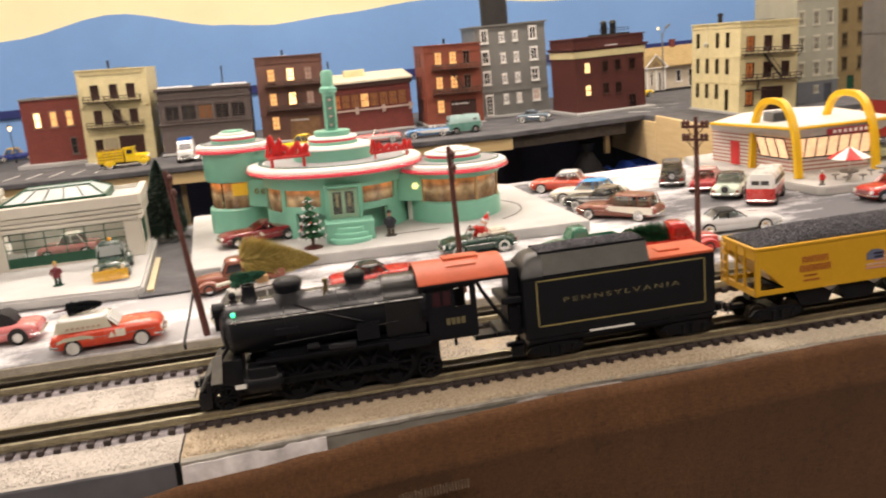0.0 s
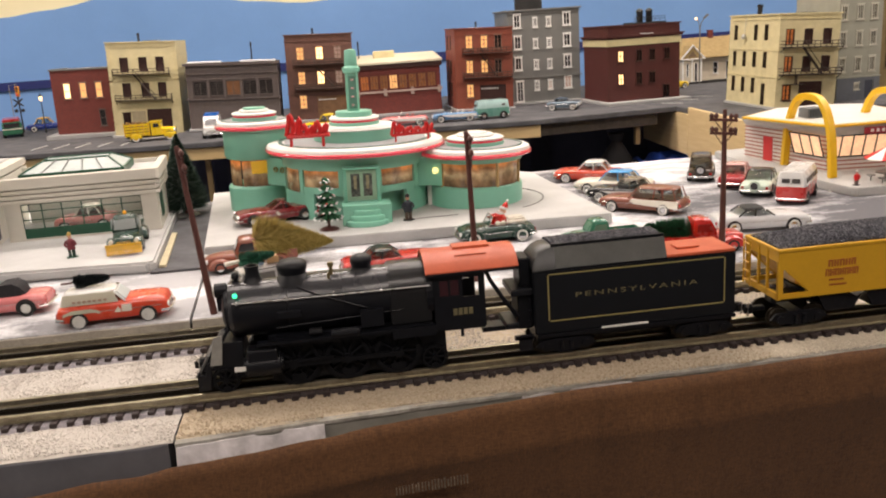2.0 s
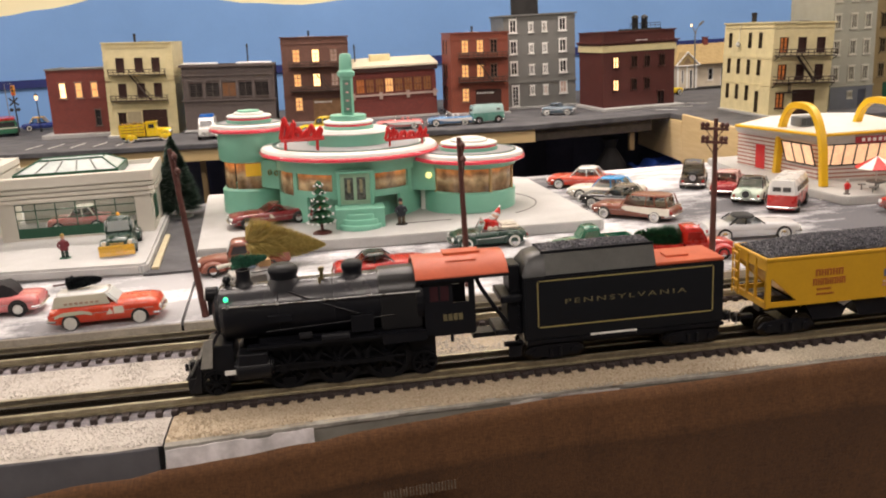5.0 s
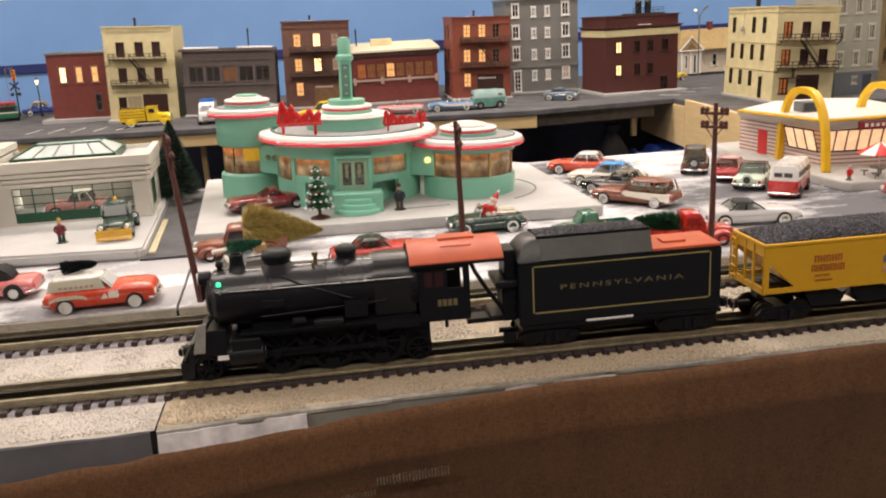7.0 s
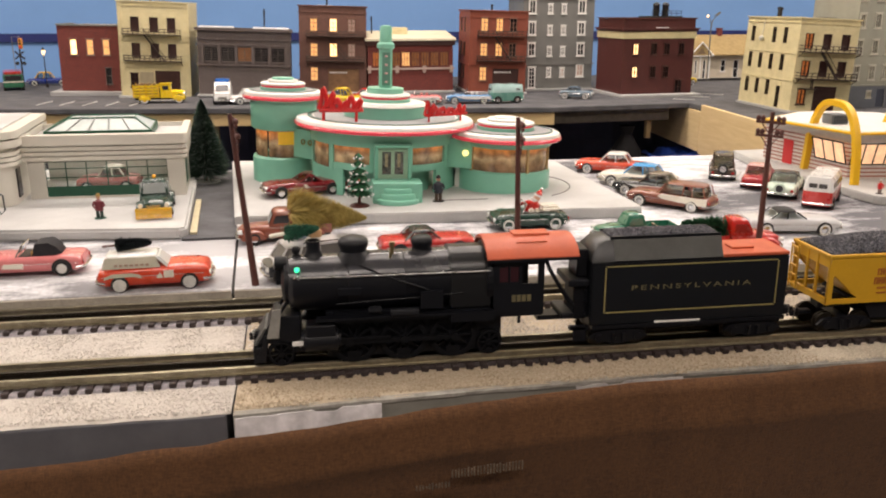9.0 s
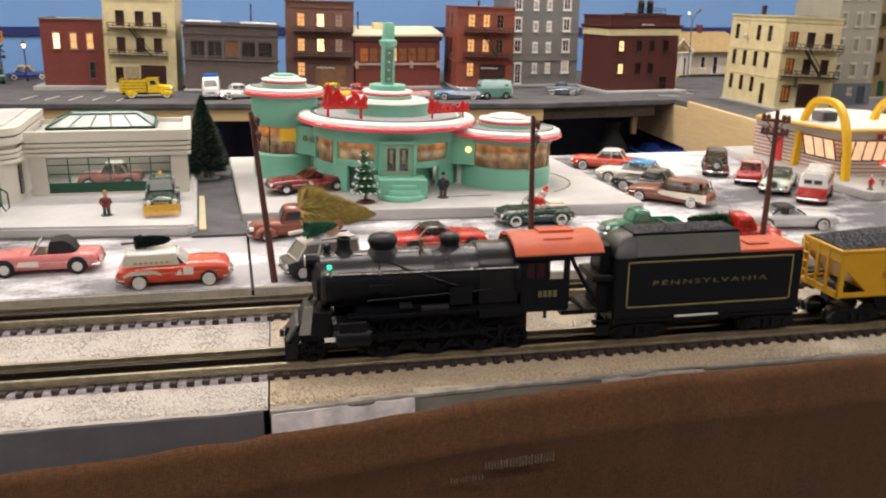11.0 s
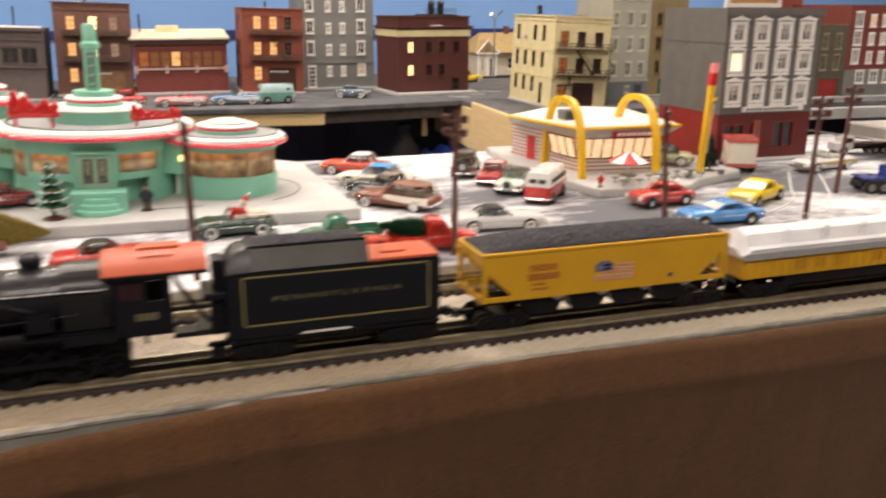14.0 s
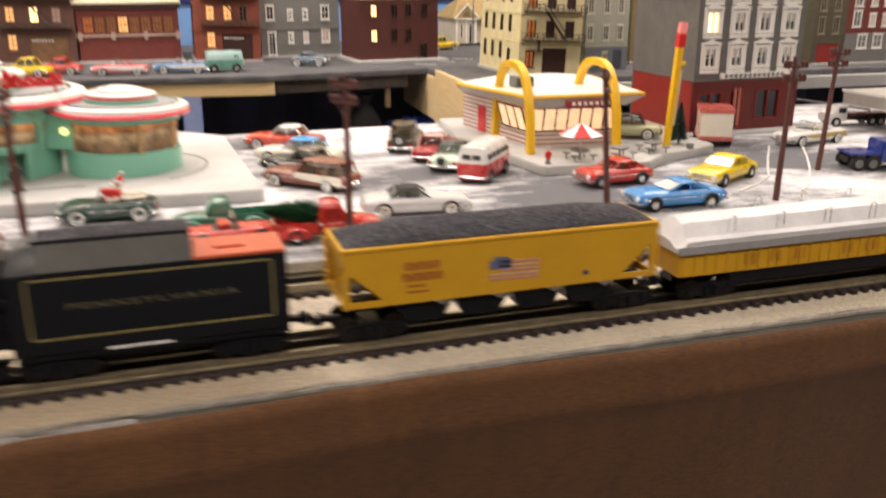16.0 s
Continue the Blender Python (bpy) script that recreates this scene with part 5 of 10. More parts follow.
def plinth(t, x0, x1, y0, y1, h=0.005):
    b = B(); bx(b, x0, y0, -0.0005, x1, y1, h); bev(b, 0.0008); part("pavement", b, CONCRETE, t, "grey pavement slab round the house")


def red_house():
    t = thing("brick_house", pose(-0.606, 2.325, PLAT, 0, 1), "low red brick house with three warmly lit upper windows", "building", "city houses")
    w, d, h = 0.148, 0.15, 0.170
    wins = [(0.027, 0.098), (0.066, 0.098), (0.104, 0.098)]
    low = (0.106, 0.027)
    shell(t, w, d, h, BRICKRED, [(x, z, x + 0.017, z + 0.038) for x, z in wins] + [(low[0], low[1], low[0] + 0.015, low[1] + 0.04)], parapet=0.004)
    for x, z in wins:
        window(t, pose(x, 0, z), 0.017, 0.038, mat("pale_brown_frame", (0.28, 0.18, 0.14), 0.5), "h" if x < 0.03 else "l", grid=(1, 2))
    window(t, pose(low[0], 0, low[1]), 0.015, 0.04, mat("grey_brown_frame", (0.13, 0.10, 0.09), 0.5), "k", grid=(1, 2))
    b = B(); bx(b, -0.002, -0.003, h - 0.002, w + 0.002, 0.004, h + 0.002); bx(b, -0.002, 0.004, h - 0.002, 0.004, d, h + 0.002); bx(b, w - 0.004, 0.004, h - 0.002, w + 0.002, d, h + 0.002); part("cornice", b, SLATE, t)
    b = B(); bx(b, 0.03, 0.008, h - 0.004, 0.14, 0.05, h + 0.0015); bev(b, 0.001); part("snow_patch", b, SNOW, t, "fake snow lying on the roof")
    plinth(t, -0.022, w + 0.004, -0.03, d, 0.010)


def cream_house(x, y, w, d, h, corner, lean, group="city houses"):
    """The plain house has quoins; the corner house has windows and a door in its side wall too."""
    t = thing("cream_house", pose(x, y, PLAT, 0, lean), "cream block house with brown doors and iron fire escapes", "building", group)
    if corner:
        cols, rows, dw, dh = [0.0140, 0.0535, 0.0945], [0.130, 0.0760], 0.0180, 0.0310
        low, gate, courses, balconies = (0.0140, 0.0190, 0.0320, 0.0490), (0.050, 0.006, 0.101, 0.0560), (0.0640, 0.1185), [0.1235, 0.0695]
    else:
        cols, rows, dw, dh = [0.028, w / 2 - 0.009, w - 0.05], [0.157, 0.096], 0.0195, 0.034
        low, gate, courses, balconies = (0.022, 0.026, 0.040, 0.058), (w - 0.083, 0.008, w - 0.024, 0.066), (0.072, 0.135), [0.150, 0.088]
    front = [(c, z, c + dw, z + dh) for z in rows for c in cols] + [low, gate]
    left = []
    if corner:
        for r, z in enumerate((0.1390, 0.0835, 0.0290)):
            for k in range(4):
                if r == 0 and k == 1:
                    continue
                yy = 0.020 + k * 0.0445
                left.append((yy, z - (0.022 if r == 2 and k == 3 else 0), yy + 0.0135, z + (0.022 if r == 2 and k == 3 else 0.032)))
    shell(t, w, d, h, CREAM, front, left, TAN)
    for i, q in enumerate(front[:6]):
        lit = corner and i in (0, 3)
        window(t, pose(q[0], 0, q[1]), dw, dh, DOORBROWN, "r" if lit else "b", sill=False, grid=(2, 3) if lit else (1, 1), name="balcony_window" if lit else "balcony_door")
    window(t, pose(low[0], 0, low[1]), low[2] - low[0], low[3] - low[1], DOORBROWN, "r" if corner else "b", grid=(2, 3))
    gw, gh = gate[2] - gate[0], gate[3] - gate[1]
    b = B(); holed(b, gw, gh, 0.002, [], Matrix.Translation((gate[0], 0.002, gate[1])))
    for k in range(5):
        z = gate[1] + 0.003 + gh * 0.19 * k
        bx(b, gate[0], 0.001, z, gate[2], 0.002, z + 0.0015)
    part("garage_door", b, DOORBROWN, t, "dark brown garage door")
    if not corner:
        b = B(); bx(b, 0.044, -0.0015, 0.02, w - 0.086, 0.001, 0.062); part("notice_board", b, mat("pale_notice", (0.45, 0.38, 0.24), 0.6), t)
    side = Matrix.Translation((0, d - 0.004, 0)) @ Matrix.Rotation(radians(-90), 4, "Z")
    for q in left:
        window(t, side @ pose(q[0], 0, q[1]), q[2] - q[0], q[3] - q[1], mat("olive_frame", (0.075, 0.050, 0.025), 0.5), "k", sill=False, grid=(1, 2), fr=0.0009)
    bands(t, w, d, [(h - 0.012, 0.002, 0.0018), (h - 0.003, 0.003, 0.0032), (courses[0], 0.0025, 0.0014), (courses[1], 0.0025, 0.0012)], CREAM)
    if corner:
        b = B(); bx(b, 0.153, -0.0012, 0.0535, 0.170, 0.002, 0.0600); xf(b.verts, side); part("transom", b, CREAM, t, "cream block over the side door")
        b = B(); tube(b, [(0.071, -0.001, h - 0.004), (0.071, -0.003, 0.160), (0.073, -0.005, 0.152)], 0.0006, 5); lathe(b, [(0, 0.1405), (0.0040, 0.1425), (0.0052, 0.1470), (0.0030, 0.1510), (0, 0.1520)], (0.073, -0.006, 0), 14); xf(b.verts, side); part("wall_lamp", b, mat("lamp_enamel", (0.62, 0.62, 0.58), 0.3), t, "small white lamp hanging on a wire")
    else:
        for k in range(int(h / 0.012)):
            z = 0.002 + 0.012 * k
            for xx in (0, w - 0.008):
                b = B(); bx(b, xx - 0.001, -0.0012, z, xx + 0.009, 0.001, z + 0.009); part("quoin", b, CREAM, t)
    fire_escape(t, 0.004 if corner else 0.012, w - (0.002 if corner else 0.018), balconies)
    if corner:
        b = B()
        bx(b, 0.020, -0.018, 0.0500, 0.052, -0.0012, 0.0516)
        for o in (-0.015, -0.009):
            tube(b, [(0.036, o, 0.0695), (0.036, o, 0.0516)], 0.0012, 5)
        part("drop_landing", b, IRON, t, "small iron landing below the fire escape")
    chimney(t, w * 0.42 if not corner else 0.010, 0.05 if not corner else 0.105, h - 0.006, 0.0050 if corner else 0.0028, 0.026)
    b = B(); bx(b, w * 0.5, 0.03, h - 0.006, w * 0.72, 0.06, h + 0.002); part("roof_vent", b, SLATE, t)
    plinth(t, -0.006, w + 0.006, -0.014, d)
    return t


def taupe_store():
    t = thing("taupe_store", pose(-0.262, 2.215, PLAT + 0.003, 0, 2), "low taupe brick store with a band of shuttered windows", "building", "city houses")
    w, d, h = 0.219, 0.16, 0.160
    holes = [(0.014 + 0.0395 * k, 0.084, 0.014 + 0.0395 * k + 0.034, 0.118) for k in range(5)]
    shell(t, w, d, h, TAUPE, holes)
    for k, q in enumerate(holes):
        window(t, pose(q[0], 0, q[1]), 0.034, 0.034, mat("taupe_frame", (0.10, 0.078, 0.072), 0.5), "d" if k == 2 else "k", grid=(2, 6))
    bands(t, w, d, [(0.074, 0.004, 0.004), (0.122, 0.003, 0.003), (0.135, 0.003, 0.003), (h - 0.004, 0.006, 0.006)], TAUPE)
    for k in range(6):
        xx = 0.0102 + 0.0396 * k
        b = B(); bx(b, xx - 0.003, -0.003, 0.078, xx + 0.003, 0.001, 0.122); part("pilaster", b, TAUPE, t)
    for a, c in ((0.004, 0.085), (0.130, 0.216)):
        b = B(); bx(b, a, -0.003, h + 0.0015, c, 0.03, h + 0.006); bev(b, 0.0015, 2); part("snow_patch", b, SNOW, t, "fake snow lying on the parapet")
    chimney(t, 0.155, 0.06, h - 0.006, 0.0018, 0.055)
    plinth(t, -0.004, w + 0.004, -0.012, d)


def brick_flats(x, y, w, d, h, wall, lit, group="city houses", sidewins=0):
    t = thing("brick_flats", pose(x, y, PLAT + 0.002, 0, 1.5), "three-storey brick flats with lit windows and iron balconies", "building", group)
    cols = [0.027, w / 2 - 0.008, w - 0.046]
    rows = [0.152, 0.092, 0.036]
    holes = [(c, z, c + 0.0185, z + 0.032) for z in rows[:2] for c in cols] + [(cols[0], rows[2] - 0.004, cols[0] + 0.0185, rows[2] + 0.03), (w / 2 - 0.012, 0.006, w - 0.018, 0.062)]
    left = [(0.03 + 0.05 * k, z, 0.042 + 0.05 * k, z + 0.03) for z in rows for k in range(sidewins)]
    shell(t, w, d, h, wall, holes, left)
    for i, q in enumerate(holes[:7]):
        window(t, pose(q[0], 0, q[1]), q[2] - q[0], q[3] - q[1], mat("brick_frame", (0.24, 0.12, 0.08), 0.5), lit[i], grid=(2, 3))
    for q in left:
        window(t, Matrix.Translation((0, d - 0.004, 0)) @ Matrix.Rotation(radians(-90), 4, "Z") @ pose(q[0], 0, q[1]), q[2] - q[0], q[3] - q[1], IRON, "k", grid=(1, 2))
    b = B(); bx(b, w / 2 - 0.012, 0.003, 0.006, w - 0.018, 0.0045, 0.062); door = part("shop_window", b, mat("tan_shutter", (0.30, 0.16, 0.075), 0.5, var=0.3) if wall is BRICKBROWN else DOORBROWN, t)
    b = B()
    for k in range(7):
        bx(b, w / 2 - 0.008 + 0.0065 * k, 0.002, 0.051, w / 2 - 0.004 + 0.0065 * k, 0.0028, 0.055)
    part("lettering", b, WHITE, door, "row of tiny pale bars")
    bands(t, w, d, [(h - 0.003, 0.003, 0.003), (h - 0.018, 0.003, 0.0015), (0.068, 0.003, 0.0015)], wall)
    fire_escape(t, 0.018, w - 0.006, [0.140, 0.080])
    chimney(t, w * 0.42, 0.04, h - 0.006, 0.0024, 0.02)
    b = B(); bx(b, w * 0.25, 0.004, h - 0.0055, w * 0.5, 0.02, h + 0.0005); part("snow_patch", b, SNOW, t, "fake snow on the roof edge")
    plinth(t, -0.004, w + 0.004, -0.012, d)
    return t


def market():
    t = thing("brick_market", pose(0.151, 2.25, PLAT), "red brick market hall with cream roof and window band", "building", "city houses")
    w, d, h = 0.217, 0.16, 0.128
    holes = [(0.012 + 0.0245 * k, 0.066, 0.012 + 0.0245 * k + 0.0215, 0.102) for k in range(8)]
    shell(t, w, d, h, BRICKRED, holes, parapet=0.0)
    for k, q in enumerate(holes):
        window(t, pose(q[0], 0, q[1]), 0.0215, 0.036, mat("market_frame", (0.10, 0.025, 0.018), 0.5), "l" if k == 3 else ("r" if k == 0 else "d"), grid=(3, 2), sill=False)
    b = B(); bx(b, -0.004, -0.0035, 0.058, w + 0.004, 0.001, 0.063)
    for k in range(4):
        xx = 0.004 + k * (w - 0.008) / 3
        bx(b, xx - 0.004, -0.0045, 0.050, xx + 0.004, 0.001, 0.068)
    part("string_course", b, mat("pale_pink_stone", (0.45, 0.33, 0.28), 0.6), t)
    b = B(); bx(b, -0.005, -0.005, h - 0.010, w + 0.005, 0.002, h + 0.001); part("lintel", b, DOORBROWN, t)
    b = B(); prism(b, [(-0.008, h + 0.001), (d + 0.004, h + 0.001), (d + 0.004, h + 0.022), (-0.008, h + 0.007)], -0.007, w + 0.007, "yz"); bev(b, 0.0008)
    part("roof", b, mat("cream_roof", (0.72, 0.66, 0.50), 0.7, var=0.1, scale=40), t, "cream roof dusted with snow")
    b = B(); bx(b, 0.055, 0.08, h + 0.010, 0.11, 0.115, h + 0.032); bev(b, 0.001); part("roof_light", b, CREAM, t)
    chimney(t, 0.018, 0.10, h + 0.01, 0.0018, 0.05)
    plinth(t, -0.004, w + 0.004, -0.012, d)


def grey_flats(x, y, w, d, h, wall, tall=False, lit=()):
    t = thing("grey_flats", pose(x, y, PLAT), "grey plastic apartment house with white-framed windows", "building", "city houses")
    n = 4 if not tall else 5
    step = 0.0535 if not tall else 0.052
    z0 = 0.034
    front, kinds = [], []
    for r in range(n):
        z = z0 + step * r
        for c, ww, hh in (((0.014, 0.020, 0.034), (0.065, 0.013, 0.024), (0.101, 0.013, 0.024), (w - 0.044, 0.021, 0.033)) if not tall else ((0.075, 0.013, 0.026), (0.112, 0.013, 0.026), (w - 0.035, 0.013, 0.026))):
            if r == 0 and not tall and c < 0.02:
                front.append((c + 0.002, 0.006, c + 0.022, 0.060)); kinds.append("d"); continue
            if r == 0 and tall and c > 0.1:
                continue
            front.append((c, z, c + ww, z + hh)); kinds.append("w")
    shell(t, w, d, h, wall, front)
    for i, (q, k) in enumerate(zip(front, kinds)):
        window(t, pose(q[0], 0, q[1]), q[2] - q[0], q[3] - q[1], WHITE if not tall else mat("offwhite_frame", (0.50, 0.50, 0.42), 0.5), "p" if i in lit else "k", grid=(2, 2) if k == "w" else (2, 5), fr=0.0031 if not tall else 0.0018, proud=0.002, name="window" if k == "w" else "door")
    bands(t, w, d, [(h - 0.004, 0.004, 0.005), (h - 0.012, 0.004, 0.002), (0.066, 0.004, 0.0025)], wall)
    plinth(t, -0.004, w + 0.004, -0.012, d)
    return t


def tall_flats():
    t = thing("grey_flats", pose(1.1548, 1.762, PLAT), "tall grey-green apartment house with off-white window frames", "building", "city houses")
    w, d, h = 0.098, 0.17, 0.36
    OFFW = mat("offwhite_frame", (0.62, 0.60, 0.50), 0.5)
    holes = [(c, z, c + 0.0145, z + 0.030) for z in (0.060, 0.114, 0.168, 0.224, 0.280) for c in (0.003, 0.039, 0.071)] + [(0.040, 0.022, 0.051, 0.036), (0.064, 0.001, 0.084, 0.040)]
    shell(t, w, d, h, GREYGREEN, holes)
    for q in holes[:-2]:
        window(t, pose(q[0], 0, q[1]), 0.0145, 0.030, OFFW, "k", grid=(2, 2), fr=0.0022, proud=0.002)
    b = B(); holed(b, w, 0.047, 0.0015, [(0.0385, 0.0205, 0.0525, 0.0375), (0.064, 0.001, 0.084, 0.040)], Matrix.Translation((0, -0.0016, 0))); part("shopfront", b, mat("blue_grey_plastic", (0.17, 0.185, 0.21), 0.5, var=0.1), t, "blue-grey ground floor")
    window(t, pose(0.040, 0, 0.022), 0.011, 0.014, OFFW, "k", grid=(2, 1), fr=0.0018, proud=0.002)
    b = B(); bx(b, 0.064, 0.001, 0.001, 0.084, 0.003, 0.040); part("door", b, mat("blue_grey_door", (0.07, 0.08, 0.11), 0.45), t, "dark blue-grey door")
    bands(t, w, d, [(h - 0.004, 0.004, 0.005), (0.047, 0.003, 0.0025)], GREYGREEN)


def maroon_block():
    w, d, h = 0.187, 0.15, 0.186
    t = thing("maroon_block", pose(0.749, 2.056, PLAT, 0, 0, 5), "dark maroon corner block with a cream band and roof vents", "building", "city houses")
    front = []
    cols = (0.026, 0.073, 0.107, 0.146)
    for r, z in enumerate((0.100, 0.046)):
        for k, c in enumerate(cols):
            if r == 1 and k == 3:
                continue
            front.append((c, z, c + 0.015, z + 0.026))
    front.append((0.142, 0.006, 0.160, 0.038))
    shell(t, w, d, h, MAROON, front, parapet=0.012)
    for i, q in enumerate(front):
        window(t, pose(q[0], 0, q[1]), q[2] - q[0], q[3] - q[1], mat("maroon_frame", (0.05, 0.014, 0.012), 0.4), "h" if i in (0, 4) else "k", grid=(2, 2))
    b = B(); prism(b, [(-0.003, d), (-0.003, -0.003), (w + 0.003, -0.003), (w + 0.003, 0.001), (0.001, 0.001), (0.001, d)], 0.138, 0.154, "xy"); part("band", b, CREAM, t, "cream band under the parapet")
    bands(t, w, d, [(0.155, 0.004, 0.006), (0.159, 0.003, 0.009), (h - 0.003, 0.003, 0.003)], MAROON, True)
    b = B(); bx(b, 0.082, -0.0095, 0.1625, 0.112, -0.002, 0.164); part("snow_patch", b, SNOW, t, "thin line of fake snow on the cornice")
    b = B(); bx(b, 0.088, 0.040, h - 0.012, 0.172, 0.105, h + 0.0035); part("roof_stage", b, DARK, t, "low black stage on the roof")
    for x in (0.116, 0.141):
        z = h + 0.0035
        b = B(); cyl(b, (x, 0.07, z), 0.0080, 0.024, "z", 16); lathe(b, [(0.0080, 0.010), (0.0098, 0.0105), (0.0098, 0.013), (0.0080, 0.0135)], (x, 0.07, z), 16); lathe(b, [(0.0090, 0.024), (0.0090, 0.027), (0.006, 0.031), (0, 0.033)], (x, 0.07, z), 16)
        part("roof_vent", b, mat("gloss_black_vent", (0.012, 0.012, 0.013), 0.18), t, "gloss black round roof ventilator", smooth=40)
    b = B()
    for k in range(7):
        x = 0.090 + 0.0133 * k
        tube(b, [(x, 0.042, h + 0.0035), (x, 0.042, h + 0.0155)], 0.0006, 4)
    for z in (h + 0.010, h + 0.0155):
        tube(b, [(0.090, 0.042, z), (0.170, 0.042, z), (0.170, 0.103, z)], 0.0006, 4)
    part("railing", b, DARK, t, "thin black roof railing")
    b = B(); bx(b, -0.012, -0.028, -0.0005, w + 0.016, d, 0.007); bev(b, 0.001); part("pavement", b, CONCRETE, t)


BLIND = mat("window_blind", (0.70, 0.66, 0.60), 0.8, var=0.15, scale=90)
HOTELGREY = mat("hotel_grey_plastic", (0.135, 0.128, 0.120), 0.55, var=0.12, scale=30)


def corner_hotel():
    """The slate house with a red ground floor, standing on the street board."""
    w, d, h = 0.193, 0.185, 0.258
    t = thing("slate_house", pose(1.100, 1.285, 0), "slate grey house with ornate white windows over a red shopfront", "building", "city houses")
    cols = (0.012, 0.059, 0.105, 0.151)
    rows = (0.201, 0.152, 0.100)
    ww, hh = 0.0265, 0.035
    front = [(c, z, c + ww, z + hh) for z in rows for c in cols]
    shop = [(0.012, 0.020, 0.052, 0.064), (0.115, 0.020, 0.160, 0.066), (0.068, 0.006, 0.090, 0.066)]
    b = B(); holed(b, w, h - 0.084, 0.004, [(q[0], q[1] - 0.084, q[2], q[3] - 0.084) for q in front], Matrix.Translation((0, 0, 0.084))); part("wall", b, HOTELGREY, t)
    # front gets a darker red than the sides: its shade is in the colour
    b = B(); holed(b, w, 0.084, 0.004, shop, Matrix.Identity(4)); part("wall", b, mat("shopfront_shaded_red", (0.135, 0.014, 0.011), 0.4, var=0.15, scale=25), t, "red shopfront darkened for the shade on its front")
    for m, ww2 in ((Matrix.Translation((0, d - 0.004, 0)) @ Matrix.Rotation(radians(-90), 4, "Z"), d - 0.008), (Matrix.Translation((w, 0.004, 0)) @ Matrix.Rotation(radians(90), 4, "Z"), d - 0.008)):
        b = B(); holed(b, ww2, h - 0.084, 0.004, [], m @ Matrix.Translation((0, 0, 0.084))); part("wall", b, HOTELGREY, t)
        b = B(); holed(b, ww2, 0.084, 0.004, [], m); part("wall", b, REDPAINT, t, "red painted lower side wall")
    b = B(); bx(b, 0, d - 0.004, 0, w, d, h); part("wall", b, HOTELGREY, t)
    b = B(); bx(b, 0.004, 0.004, h - 0.008, w - 0.004, d - 0.004, h - 0.006); part("roof", b, GREYPL, t)
    for z in (0.200, 0.0825):
        b = B(); bx(b, -0.0012, 0.002, z, 0.0, d, z + 0.0022); part("panel_joint", b, HOTELGREY, t)
    for i, q in enumerate(front):
        window(t, pose(q[0], 0, q[1]), ww, hh, WHITE, "h" if i == 4 else "k", sill=False, grid=(2, 2), fr=0.0040 if i == 4 else 0.0050, proud=0.0022, head="pediment")
        if i != 4:
            drop = (0.46, 0.40, 0.52, 0.36)[(i * 5 + 1) % 4]
            b = B(); bx(b, q[0] + 0.003, 0.0020, q[1] + hh * (1 - drop), q[0] + ww - 0.003, 0.0030, q[1] + hh - 0.003); part("blind", b, BLIND, t, "pale drawn-down window blind")
    for q, k in zip(shop, "kkk"):
        window(t, pose(q[0], 0, q[1]), q[2] - q[0], q[3] - q[1], REDPAINT, k, sill=False, grid=(2, 1), name="shop_window")
    b = B(); bx(b, 0.074, -0.003, 0.012, 0.078, -0.0005, 0.070); bx(b, 0.082, -0.003, 0.012, 0.086, -0.0005, 0.070); part("pilaster", b, mat("pale_red", (0.5, 0.16, 0.12), 0.5), t)
    b = B(); bx(b, 0.046, -0.005, 0.0855, 0.172, 0.0, 0.0935); sb = part("sign_board", b, WHITE, t, "long white sign board")
    b = B()
    for k in range(13):
        bx(b, 0.052 + 0.0085 * k, -0.0058, 0.087, 0.0575 + 0.0085 * k, -0.005, 0.092)
    part("lettering", b, GREYPL, sb, "row of small grey bars")
    bands(t, w, 0.002, [(h - 0.012, 0.012, 0.004), (h - 0.016, 0.004, 0.002), (0.082, 0.003, 0.002)], HOTELGREY)
    b = B(); bx(b, 0.02, 0.03, h + 0.002, 0.125, 0.034, h + 0.045); hb = part("billboard", b, mat("billboard_ochre", (0.52, 0.27, 0.10), 0.5), t, "ochre billboard in a white frame")
    b = B(); bx(b, 0.017, 0.027, h + 0.001, 0.128, 0.031, h + 0.008); bx(b, 0.017, 0.027, h + 0.008, 0.023, 0.031, h + 0.048); bx(b, 0.122, 0.027, h + 0.008, 0.128, 0.031, h + 0.048)
    for x in (0.006, 0.01):
        tube(b, [(x, 0.02, h - 0.006), (x + 0.014, 0.033, h + 0.04)], 0.001, 5)
    part("frame", b, WHITE, hb)
    b = B(); bx(b, -0.014, -0.022, -0.001, w + 0.012, d, 0.004); bev(b, 0.001); part("pavement", b, CONCRETE, t)


